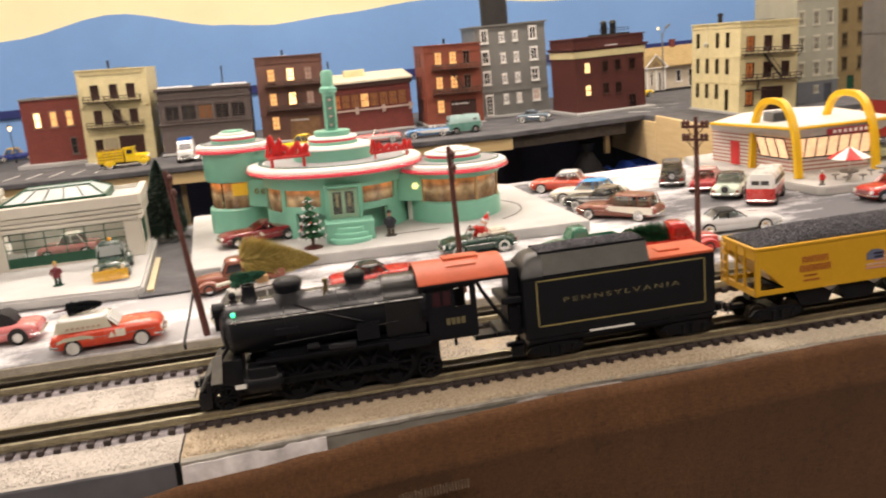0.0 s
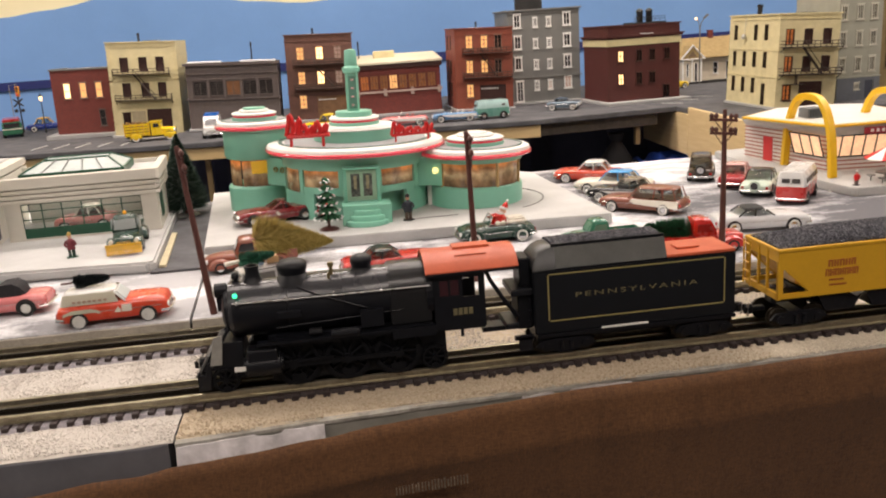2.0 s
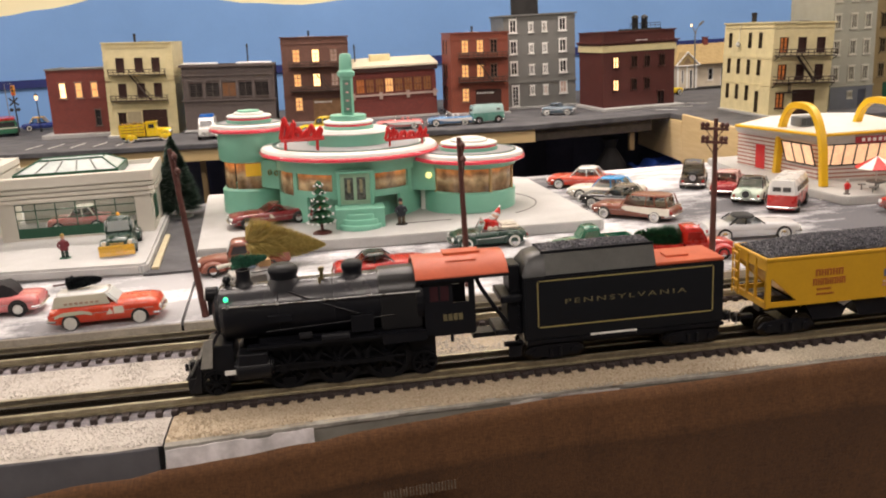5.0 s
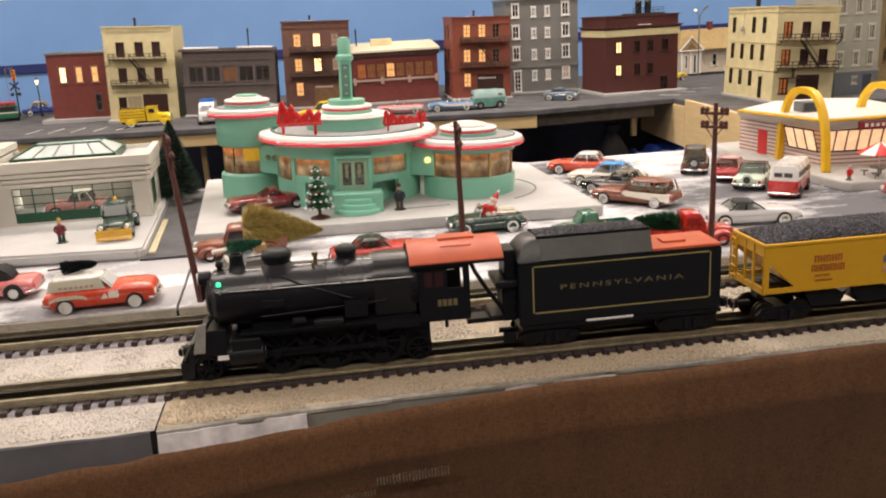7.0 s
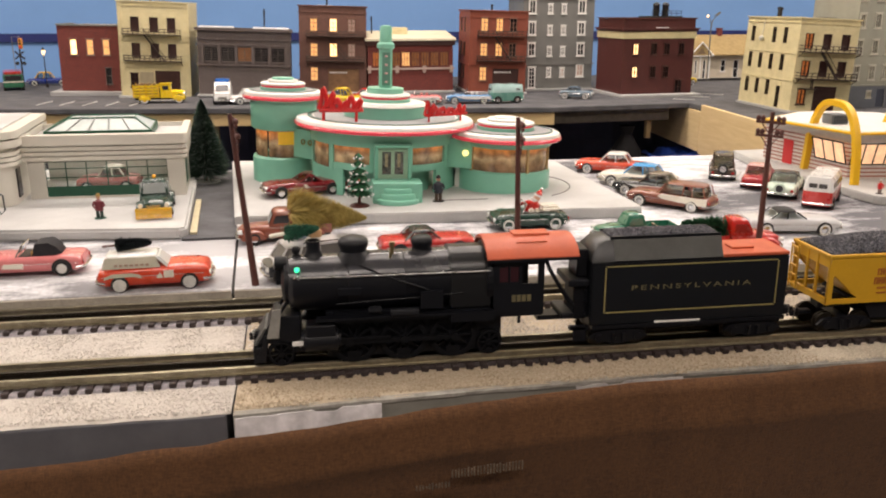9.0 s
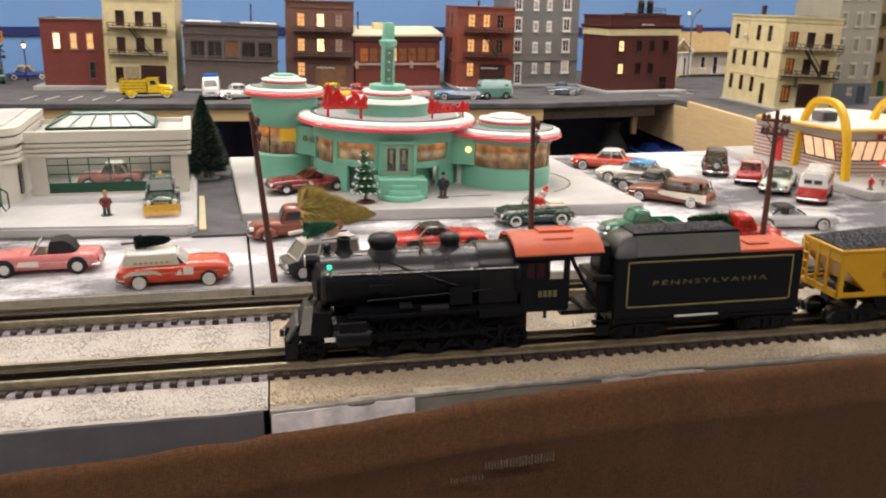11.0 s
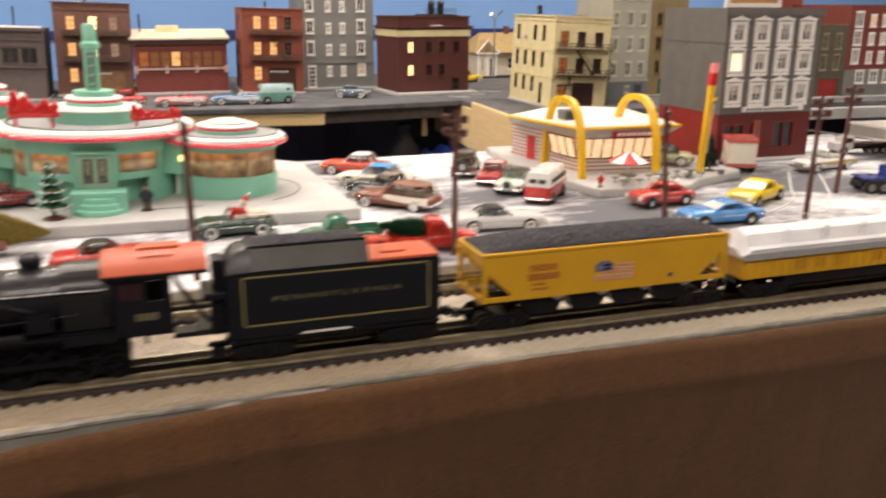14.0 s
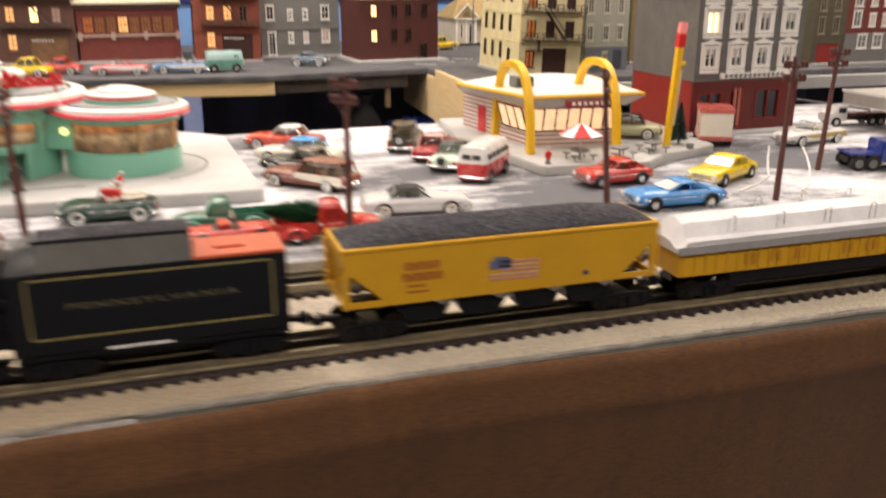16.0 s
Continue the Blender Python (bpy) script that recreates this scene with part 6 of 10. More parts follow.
def far_row():
    """Houses beyond the slate house, on the platform."""
    t = thing("olive_house", pose(1.665, 1.70, PLAT), "narrow olive brick house between two taller ones", "building", "city houses")
    w, d, h = 0.085, 0.14, 0.17
    holes = [(0.012 + 0.038 * k, z, 0.028 + 0.038 * k, z + 0.034) for k in range(2) for z in (0.115, 0.067)] + [(0.014, 0.006, 0.070, 0.046)]
    shell(t, w, d, h, mat("olive_brick", (0.10, 0.085, 0.055), 0.6, var=0.2), holes)
    for q in holes[:4]:
        window(t, pose(q[0], 0, q[1]), 0.016, 0.034, mat("olive_pale_frame", (0.32, 0.28, 0.2), 0.5), "k")
    b = B(); bx(b, 0.014, 0.002, 0.006, 0.070, 0.004, 0.046); part("shop_door", b, REDPAINT, t)
    plinth(t, -0.002, w + 0.002, -0.02, d)
    t = thing("brick_flats", pose(1.75, 1.70, PLAT), "red brick flats with white windows above a grey shopfront", "building", "city houses")
    w, d, h = 0.27, 0.2, 0.215
    holes = []
    for z in (0.165, 0.123, 0.080):
        for c, ww, hh in ((0.016, 0.022, 0.034), (0.060, 0.017, 0.027), (0.095, 0.017, 0.027), (0.132, 0.022, 0.034), (0.176, 0.017, 0.027), (0.211, 0.022, 0.034)):
            holes.append((c, z, c + ww, z + hh))
    shell(t, w, d, h, BRICKRED, holes)
    for i, q in enumerate(holes):
        window(t, pose(q[0], 0, q[1]), q[2] - q[0], q[3] - q[1], WHITE, "l" if i == 1 else "p" if i % 3 else "k", fr=0.0026, proud=0.002)
    b = B(); bx(b, -0.003, -0.005, 0.0, w + 0.003, -0.0005, 0.066); sf = part("shopfront", b, SLATE, t, "slate grey shopfront")
    for k in range(5):
        window(sf, pose(0.03 + 0.042 * k, -0.005, 0.034), 0.026, 0.03, WHITE, "k", fr=0.003)
    plinth(t, -0.006, w + 0.006, -0.03, d)
    t = thing("red_block", pose(1.66, 1.90, PLAT), "tall plain red brick block standing behind the olive house", "building", "city houses")
    shell(t, 0.12, 0.15, 0.235, BRICKORANGE)
    t = thing("tan_house", pose(1.315, 1.86, PLAT), "tan brick house with narrow dark windows and green door", "building", "city houses")
    w, d, h = 0.1, 0.15, 0.225
    holes = [(0.016 + 0.04 * k, z, 0.030 + 0.04 * k, z + 0.03) for k in range(2) for z in (0.165, 0.11, 0.055)] + [(0.03, 0.006, 0.048, 0.042)]
    shell(t, w, d, h, mat("tan_brick", (0.30, 0.22, 0.10), 0.6, var=0.15), holes)
    for q in holes[:6]:
        window(t, pose(q[0], 0, q[1]), 0.014, 0.03, mat("tan_frame", (0.2, 0.15, 0.08), 0.5), "k")
    b = B(); bx(b, 0.03, 0.002, 0.006, 0.048, 0.004, 0.042); part("door", b, GREEN, t, "green door")
    plinth(t, -0.006, w + 0.006, -0.014, d)


def station_house():
    t = thing("station_house", pose(1.113, 2.500, PLAT, 0, 0, 3), "small cream depot with a tan hipped roof and a projecting bay", "building", "city houses")
    w, d, h = 0.26, 0.12, 0.075
    wall = mat("depot_cream", (0.66, 0.58, 0.45), 0.6)
    holes = [(0.111, 0.024, 0.127, 0.058), (0.152, 0.006, 0.170, 0.058), (0.20, 0.024, 0.216, 0.058)]
    shell(t, w, d, h, wall, holes, parapet=0.0)
    for q in holes:
        window(t, pose(q[0], 0, q[1]), q[2] - q[0], q[3] - q[1], WHITE, "k", grid=(1, 2))
    b = B(); loft(b, [[(-0.008, -0.020, h - 0.003), (w + 0.012, -0.020, h - 0.003), (w + 0.012, d + 0.018, h - 0.003), (-0.008, d + 0.018, h - 0.003)], [(-0.008, -0.020, h), (w + 0.012, -0.020, h), (w + 0.012, d + 0.018, h), (-0.008, d + 0.018, h)], [(0.042, d / 2 - 0.004, h + 0.055), (w - 0.040, d / 2 - 0.004, h + 0.055), (w - 0.040, d / 2 + 0.004, h + 0.055), (0.042, d / 2 + 0.004, h + 0.055)]])
    roof = part("roof", b, TAN, t, "tan hipped roof")
    b = B(); bx(b, 0.122, 0.050, h + 0.045, 0.136, 0.062, h + 0.072); bx(b, 0.1205, 0.0485, h + 0.072, 0.1375, 0.0635, h + 0.0745); part("chimney", b, BRICKRED, roof)
    bay = [(0.012, 0.020, 0.021, 0.060), (0.038, 0.006, 0.049, 0.060)]
    b = B(); holed(b, 0.060, h, 0.004, bay, Matrix.Translation((0, -0.026, 0))); bx(b, 0, -0.022, 0, 0.004, -0.0005, h); bx(b, 0.056, -0.022, 0, 0.060, -0.0005, h); bw = part("bay_wall", b, wall, t, "projecting bay under its own gable")
    for q in bay:
        window(bw, pose(q[0], -0.026, q[1]), q[2] - q[0], q[3] - q[1], WHITE, "k", sill=False, grid=(1, 2))
    for x in (-0.0015, 0.0275, 0.0565):
        b = B(); bx(b, x, -0.0285, 0.003, x + 0.0050, -0.0262, h - 0.003); part("corner_post", b, WHITE, bw)
    b = B(); prism(b, [(-0.006, h - 0.002), (0.066, h - 0.002), (0.030, h + 0.034)], -0.030, 0.03); part("gable", b, TAN, t, "small tan gable over the bay")
    b = B(); prism(b, [(0.016, h + 0.003), (0.044, h + 0.003), (0.030, h + 0.019)], -0.0315, -0.0302); part("gable_vent", b, mat("gable_brown", (0.20, 0.13, 0.07), 0.6), t, "brown louvred panel in the gable")
    b = B(); tube(b, [(-0.008, -0.032, h - 0.003), (0.030, -0.032, h + 0.036), (0.068, -0.032, h - 0.003)], 0.0026, 6); tube(b, [(-0.008, -0.032, h - 0.003), (0.068, -0.032, h - 0.003)], 0.0018, 6); part("barge_board", b, WHITE, t)
    b = B(); bx(b, -0.004, -0.030, 0, w + 0.004, -0.0272, 0.006); bx(b, 0.062, -0.0272, 0, w + 0.004, -0.0005, 0.006); part("foundation", b, DARK, t, "dark foundation strip")


red_house()
cream_house(-0.447, 2.24, 0.162, 0.17, 0.228, False, 2.2)
taupe_store()
brick_flats(-0.021, 2.25, 0.166, 0.16, 0.215, BRICKBROWN, "lhplhpl")
market()
brick_flats(0.397, 2.19, 0.146, 0.16, 0.203, BRICKORANGE, "llkllkl", sidewins=2)
g = grey_flats(0.553, 2.262, 0.189, 0.17, 0.240, SLATE, lit=(2, 3))
b = B(); cyl(b, (0.07, 0.06, 0.238), 0.036, 0.075, "z", 26); cyl(b, (0.07, 0.06, 0.313), 0.038, 0.004, "z", 26)
for a in range(4):
    cyl(b, (0.07 + 0.026 * math.cos(a * 1.57 + 0.8), 0.06 + 0.026 * math.sin(a * 1.57 + 0.8), 0.226), 0.0025, 0.014, "z", 8)
part("water_tank", b, DARK, g, "dark round roof tank", smooth=40)
maroon_block()
cream_house(0.981, 1.70, 0.131, 0.216, 0.192, True, 2.5)
tall_flats()
far_row()
corner_hotel()
station_house()


# ---- the street: garage, diner, hamburger stand ----
SNOWY = mat("apron_with_snow", (0.42, 0.42, 0.41), 0.6, var=0.1, scale=9, bump=0.2, col2=(0.62, 0.62, 0.61), patch=0.52)
IVORY = mat("ivory_plastic", (0.68, 0.65, 0.57), 0.45, var=0.05, scale=25)
def picture_nodes(nt, b, ln):
    tc = nd(nt, "TexCoord")
    sp = nt.nodes.new("ShaderNodeSeparateXYZ")
    ln(tc.outputs["Object"], sp.inputs[0])
    soft = nd(nt, "TexNoise", Scale=38.0, Detail=3.0, Distortion=0.3)
    mp = nd(nt, "Mapping", Scale=(1.0, 1.0, 0.8))
    cell = nd(nt, "TexNoise", Scale=75.0, Detail=4.0)
    ln(tc.outputs["Object"], soft.inputs["Vector"]); ln(tc.outputs["Object"], mp.inputs[0]); ln(mp.outputs[0], cell.inputs["Vector"])
    sep = nt.nodes.new("ShaderNodeSeparateColor"); ln(cell.outputs["Color"], sep.inputs[0])
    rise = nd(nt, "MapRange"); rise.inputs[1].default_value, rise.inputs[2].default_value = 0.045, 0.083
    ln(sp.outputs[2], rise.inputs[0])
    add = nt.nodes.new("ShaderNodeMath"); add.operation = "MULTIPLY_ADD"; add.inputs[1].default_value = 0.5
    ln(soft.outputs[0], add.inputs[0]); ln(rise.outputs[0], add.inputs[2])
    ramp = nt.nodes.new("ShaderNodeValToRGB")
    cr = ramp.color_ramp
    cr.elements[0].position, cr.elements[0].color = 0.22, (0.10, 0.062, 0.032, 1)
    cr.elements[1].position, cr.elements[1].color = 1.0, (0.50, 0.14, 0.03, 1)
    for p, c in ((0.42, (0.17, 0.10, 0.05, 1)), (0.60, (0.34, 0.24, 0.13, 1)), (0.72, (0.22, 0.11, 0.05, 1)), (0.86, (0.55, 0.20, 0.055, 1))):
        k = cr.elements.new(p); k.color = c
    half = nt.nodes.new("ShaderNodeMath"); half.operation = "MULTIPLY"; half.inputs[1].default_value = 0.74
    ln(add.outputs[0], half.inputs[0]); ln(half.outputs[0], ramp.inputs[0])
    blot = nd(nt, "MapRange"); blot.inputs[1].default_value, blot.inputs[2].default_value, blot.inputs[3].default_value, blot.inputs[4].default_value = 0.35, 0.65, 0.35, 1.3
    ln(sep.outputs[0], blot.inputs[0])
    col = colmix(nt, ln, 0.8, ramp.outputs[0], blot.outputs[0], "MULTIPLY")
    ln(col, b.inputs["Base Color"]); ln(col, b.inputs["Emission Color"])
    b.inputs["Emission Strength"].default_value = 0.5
    b.inputs["Roughness"].default_value = 0.10


DECKGREY = mat("weathered_roof_deck", (0.33, 0.33, 0.34), 0.6, var=0.15, scale=12, bump=0.2)
PICTURE = wired("lit_diner_window", picture_nodes)
PALEGLASS = mat("frosted_pane", (0.70, 0.76, 0.74), 0.2, var=0.12, scale=60, trans=0.35)


def garage():
    t = thing("filling_station", pose(0, 0, 0), "ivory streamlined filling station with a green glazed garage door", "filling station")
    b = B(); prism(b, [(-0.70, 1.095), (-0.342, 1.070), (-0.151, 1.051), (-0.143, 1.058), (-0.178, 1.47), (-0.70, 1.47)], 0, 0.014, "xy"); bev(b, 0.003, 2)
    slab = part("forecourt", b, SNOWY, t, "grey forecourt slab dusted with snow")
    b = B(); prism(b, [(-0.141, 1.063), (-0.133, 1.063), (-0.149, 1.245), (-0.156, 1.245)], 0.003, 0.006, "xy"); strip = part("kerb_strip", b, mat("cream_strip", (0.62, 0.55, 0.36), 0.6), t)
    x0, x1, y0, y1, z0, z1 = -0.368, -0.167, 1.240, 1.372, 0.014, 0.098
    door = (0.0215, 0.0025, 0.1785, 0.050)
    b = B(); holed(b, x1 - x0, z1 - z0, 0.004, [door], Matrix.Translation((x0, y0, z0))); part("wall", b, IVORY, t)
    rw = (0.022, 0.012, 0.060, 0.045)
    b = B(); holed(b, y1 - y0 - 0.004, z1 - z0, 0.004, [rw], Matrix.Translation((x1, y0 + 0.004, z0)) @ Matrix.Rotation(radians(90), 4, "Z")); part("wall", b, IVORY, t)
    b = B(); bx(b, x0, y1 - 0.004, z0, x1 - 0.004, y1, z1); part("wall", b, IVORY, t)
    b = B(); holed(b, x1 - x0 - 0.008, y1 - y0 - 0.008, 0.002, [(0.026, 0.015, 0.151, 0.103)], Matrix.Translation((x0 + 0.004, y0 + 0.004, z1 - 0.006)) @ Matrix.Rotation(radians(-90), 4, "X"))
    bmesh.ops.recalc_face_normals(b, faces=b.faces); part("roof", b, SNOWY, t)
    # added pale floor throws light back up to brighten the interior
    b = B(); bx(b, x0 + 0.001, y0 + 0.005, z0, x1 - 0.005, y1 - 0.005, z0 + 0.0004); part("garage_floor", b, APRON, t, "pale grey floor added to brighten the garage inside")
    b = B()
    for z in (0.066, 0.0725, 0.079):
        prism(b, [(x0 - 0.01, y0 - 0.005), (x1, y0 - 0.005), (x1 + 0.005, y0), (x1 + 0.005, y1), (x1, y1), (x1, y0), (x0 - 0.01, y0)], z, z + 0.0048, "xy")
    part("band", b, IVORY, t, "stacked ivory streamline bands")
    b = B()
    prism(b, [(x0 - 0.01, y0 - 0.007), (x1 + 0.003, y0 - 0.007), (x1 + 0.007, y0 - 0.003), (x1 + 0.007, y1), (x1 - 0.003, y1), (x1 - 0.003, y0 + 0.004), (x0 - 0.01, y0 + 0.004)], 0.0855, z1 + 0.002, "xy")
    bev(b, 0.0008)
    part("parapet", b, IVORY, t)
    # glazed garage door
    dx, dz, dw, dh = x0 + door[0], z0 + door[1], door[2] - door[0], door[3] - door[1]
    b = B(); bx(b, dx, y0 + 0.0012, dz, dx + dw, y0 + 0.003, dz + 0.0135)
    for k in range(7):
        xx = dx + dw * k / 6
        bx(b, xx - 0.0007, y0 + 0.001, dz + 0.0135, xx + 0.0007, y0 + 0.003, dz + dh)
    for zz in (0.025, 0.037, dh - 0.0012):
        bx(b, dx, y0 + 0.001, dz + zz, dx + dw, y0 + 0.003, dz + zz + 0.0012)
    gd = part("garage_door", b, GREEN, t, "dark green glazed garage door")
    for k in range(6):
        for z in (0.0135, 0.0262, 0.0382):
            b = B(); bx(b, dx + dw * k / 6 + 0.0007, y0 + 0.0016, dz + z, dx + dw * (k + 1) / 6 - 0.0007, y0 + 0.0022, dz + min(z + 0.0115, dh - 0.0012))
            part("pane", b, GLASS, gd).visible_shadow = False
    b = B(); bx(b, x1 - 0.0005, y0 + 0.026, z0 + 0.012, x1 + 0.0008, y0 + 0.064, z0 + 0.045); part("side_window", b, GREEN, t)
    # skylight
    sx0, sx1, sy0, sy1, sz = -0.343, -0.208, 1.254, 1.352, z1 - 0.0015
    b = B()
    base = [(sx0, sy0), (sx1, sy0), (sx1, sy1), (sx0, sy1)]
    top = [(sx0 + 0.026, sy0 + 0.032), (sx1 - 0.022, sy0 + 0.032), (sx1 - 0.022, sy1 - 0.032), (sx0 + 0.026, sy1 - 0.032)]
    for u0, v0, u1, v1 in ((sx0 - 0.002, sy0 - 0.002, sx1 + 0.002, sy0 + 0.001), (sx0 - 0.002, sy1 - 0.001, sx1 + 0.002, sy1 + 0.002), (sx0 - 0.002, sy0 + 0.001, sx0 + 0.001, sy1 - 0.001), (sx1 - 0.001, sy0 + 0.001, sx1 + 0.002, sy1 - 0.001)):
        bx(b, u0, v0, sz - 0.0045, u1, v1, sz + 0.006)
    zt = sz + 0.019
    for (p, q) in zip(base, top):
        tube(b, [(*p, sz + 0.006), (*q, zt)], 0.0012, 6)
    tube(b, [(*q, zt) for q in top + top[:1]], 0.0012, 6)
    sk = part("skylight", b, GREEN, t, "green framed skylight with white panes")
    for k in range(1, 5):
        s = k / 5
        for a, c in ((0, 1), (3, 2)):
            b = B(); tube(b, [(base[a][0] + (base[c][0] - base[a][0]) * s, base[a][1], sz + 0.006), (top[a][0] + (top[c][0] - top[a][0]) * s, top[a][1], zt)], 0.0009, 5); part("glazing_bar", b, GREYPL, sk, "thin grey glazing bar")
    for k in range(5):
        s0, s1 = k / 5, (k + 1) / 5
        b = B()
        p = [(sx0 + (sx1 - sx0) * s0, sy0, sz + 0.005), (sx0 + (sx1 - sx0) * s1, sy0, sz + 0.005), (top[0][0] + (top[1][0] - top[0][0]) * s1, top[0][1], zt - 0.0008), (top[0][0] + (top[1][0] - top[0][0]) * s0, top[0][1], zt - 0.0008)]
        loft(b, [p, [(x, y + 0.001, z - 0.001) for x, y, z in p]])
        part("pane", b, PALEGLASS, sk).visible_shadow = False
    for pts in ([base[1], base[2], top[2], top[1]], [base[0], base[3], top[3], top[0]], [base[3], base[2], top[2], top[3]], [top[0], top[1], top[2], top[3]]):
        b = B()
        p = [(x, y, (sz + 0.005 if (x, y) in base else zt - 0.0006)) for x, y in pts]
        loft(b, [p, [(x, y, z - 0.001) for x, y, z in p]])
        part("pane", b, PALEGLASS, sk).visible_shadow = False
    # rounded office tower
    b = B()
    arc = [(-0.398 + 0.02 * math.cos(a), 1.215 + 0.02 * math.sin(a)) for a in [radians(-90 + 15 * k) for k in range(7)]]
    prism(b, [(-0.70, 1.195)] + arc + [(-0.378, 1.40), (-0.70, 1.40)], z0, 0.108, "xy"); part("office_wall", b, IVORY, t, smooth=30)
    b = B()
    for z, p in ((0.066, 0.006), (0.0725, 0.006), (0.079, 0.006), (0.090, 0.009), (0.1015, 0.009)):
        arc2 = [(-0.398 + (0.02 + p) * math.cos(a), 1.215 + (0.02 + p) * math.sin(a)) for a in [radians(-90 + 15 * k) for k in range(7)]]
        prism(b, [(-0.70, 1.195 - p)] + arc2 + [(-0.378 + p, 1.40), (-0.70, 1.40)], z, z + (0.005 if z < 0.085 else 0.009), "xy")
    part("office_band", b, IVORY, t, smooth=30)
    b = B(); prism(b, [(-0.70, 1.20), (-0.404, 1.20), (-0.388, 1.215), (-0.388, 1.39), (-0.70, 1.39)], 0.1105, 0.1125, "xy"); part("office_roof", b, SNOWY, t)
    b = B(); bx(b, -0.60, 1.192, 0.022, -0.420, 1.1955, 0.060); bx(b, -0.3795, 1.218, 0.022, -0.376, 1.236, 0.060); part("office_window", b, PANE, t)
    # the side walls stand out of square with the front
    for piece in t.children_recursive:
        if piece not in (slab, strip):
            for v in piece.data.vertices:
                v.co.x -= 0.09 * (v.co.y - 1.24)
    b = B(); bx(b, -0.392, 1.14, 0.014, -0.382, 1.15, 0.022); bx(b, -0.395, 1.138, 0.022, -0.379, 1.152, 0.052); cyl(b, (-0.387, 1.145, 0.052), 0.006, 0.010, "z", 14); bev(b, 0.001)
    p = solid("fuel_pump", b, GREEN, "dark green toy fuel pump on the forecourt", "fuel pump")
    b = B(); tube(b, [(-0.378, 1.145, 0.045), (-0.370, 1.144, 0.04), (-0.369, 1.142, 0.022), (-0.373, 1.14, 0.018), (-0.379, 1.138, 0.03)], 0.001, 6); part("hose", b, RUBBER, p)


def arc_wall(bm, c, r, t, z0, z1, a0, a1, n=16):
    """A curved slab round c, from angle a0 to a1 in degrees."""
    for k in range(n):
        p, q = radians(a0 + (a1 - a0) * k / n), radians(a0 + (a1 - a0) * (k + 1) / n)
        f = [(c[0] + rr * math.cos(a), c[1] + rr * math.sin(a)) for a, rr in ((p, r), (q, r), (q, r - t), (p, r - t))]
        v = [[bm.verts.new((*s, z)) for s in f] for z in (z0, z1)]
        for i in range(4):
            j = (i + 1) % 4
            if (i == 1 and k < n - 1) or (i == 3 and k > 0):
                continue
            bm.faces.new((v[0][i], v[0][j], v[1][j], v[1][i]))
        bm.faces.new(v[0][::-1]); bm.faces.new(v[1])
    bmesh.ops.remove_doubles(bm, verts=bm.verts, dist=1e-6)


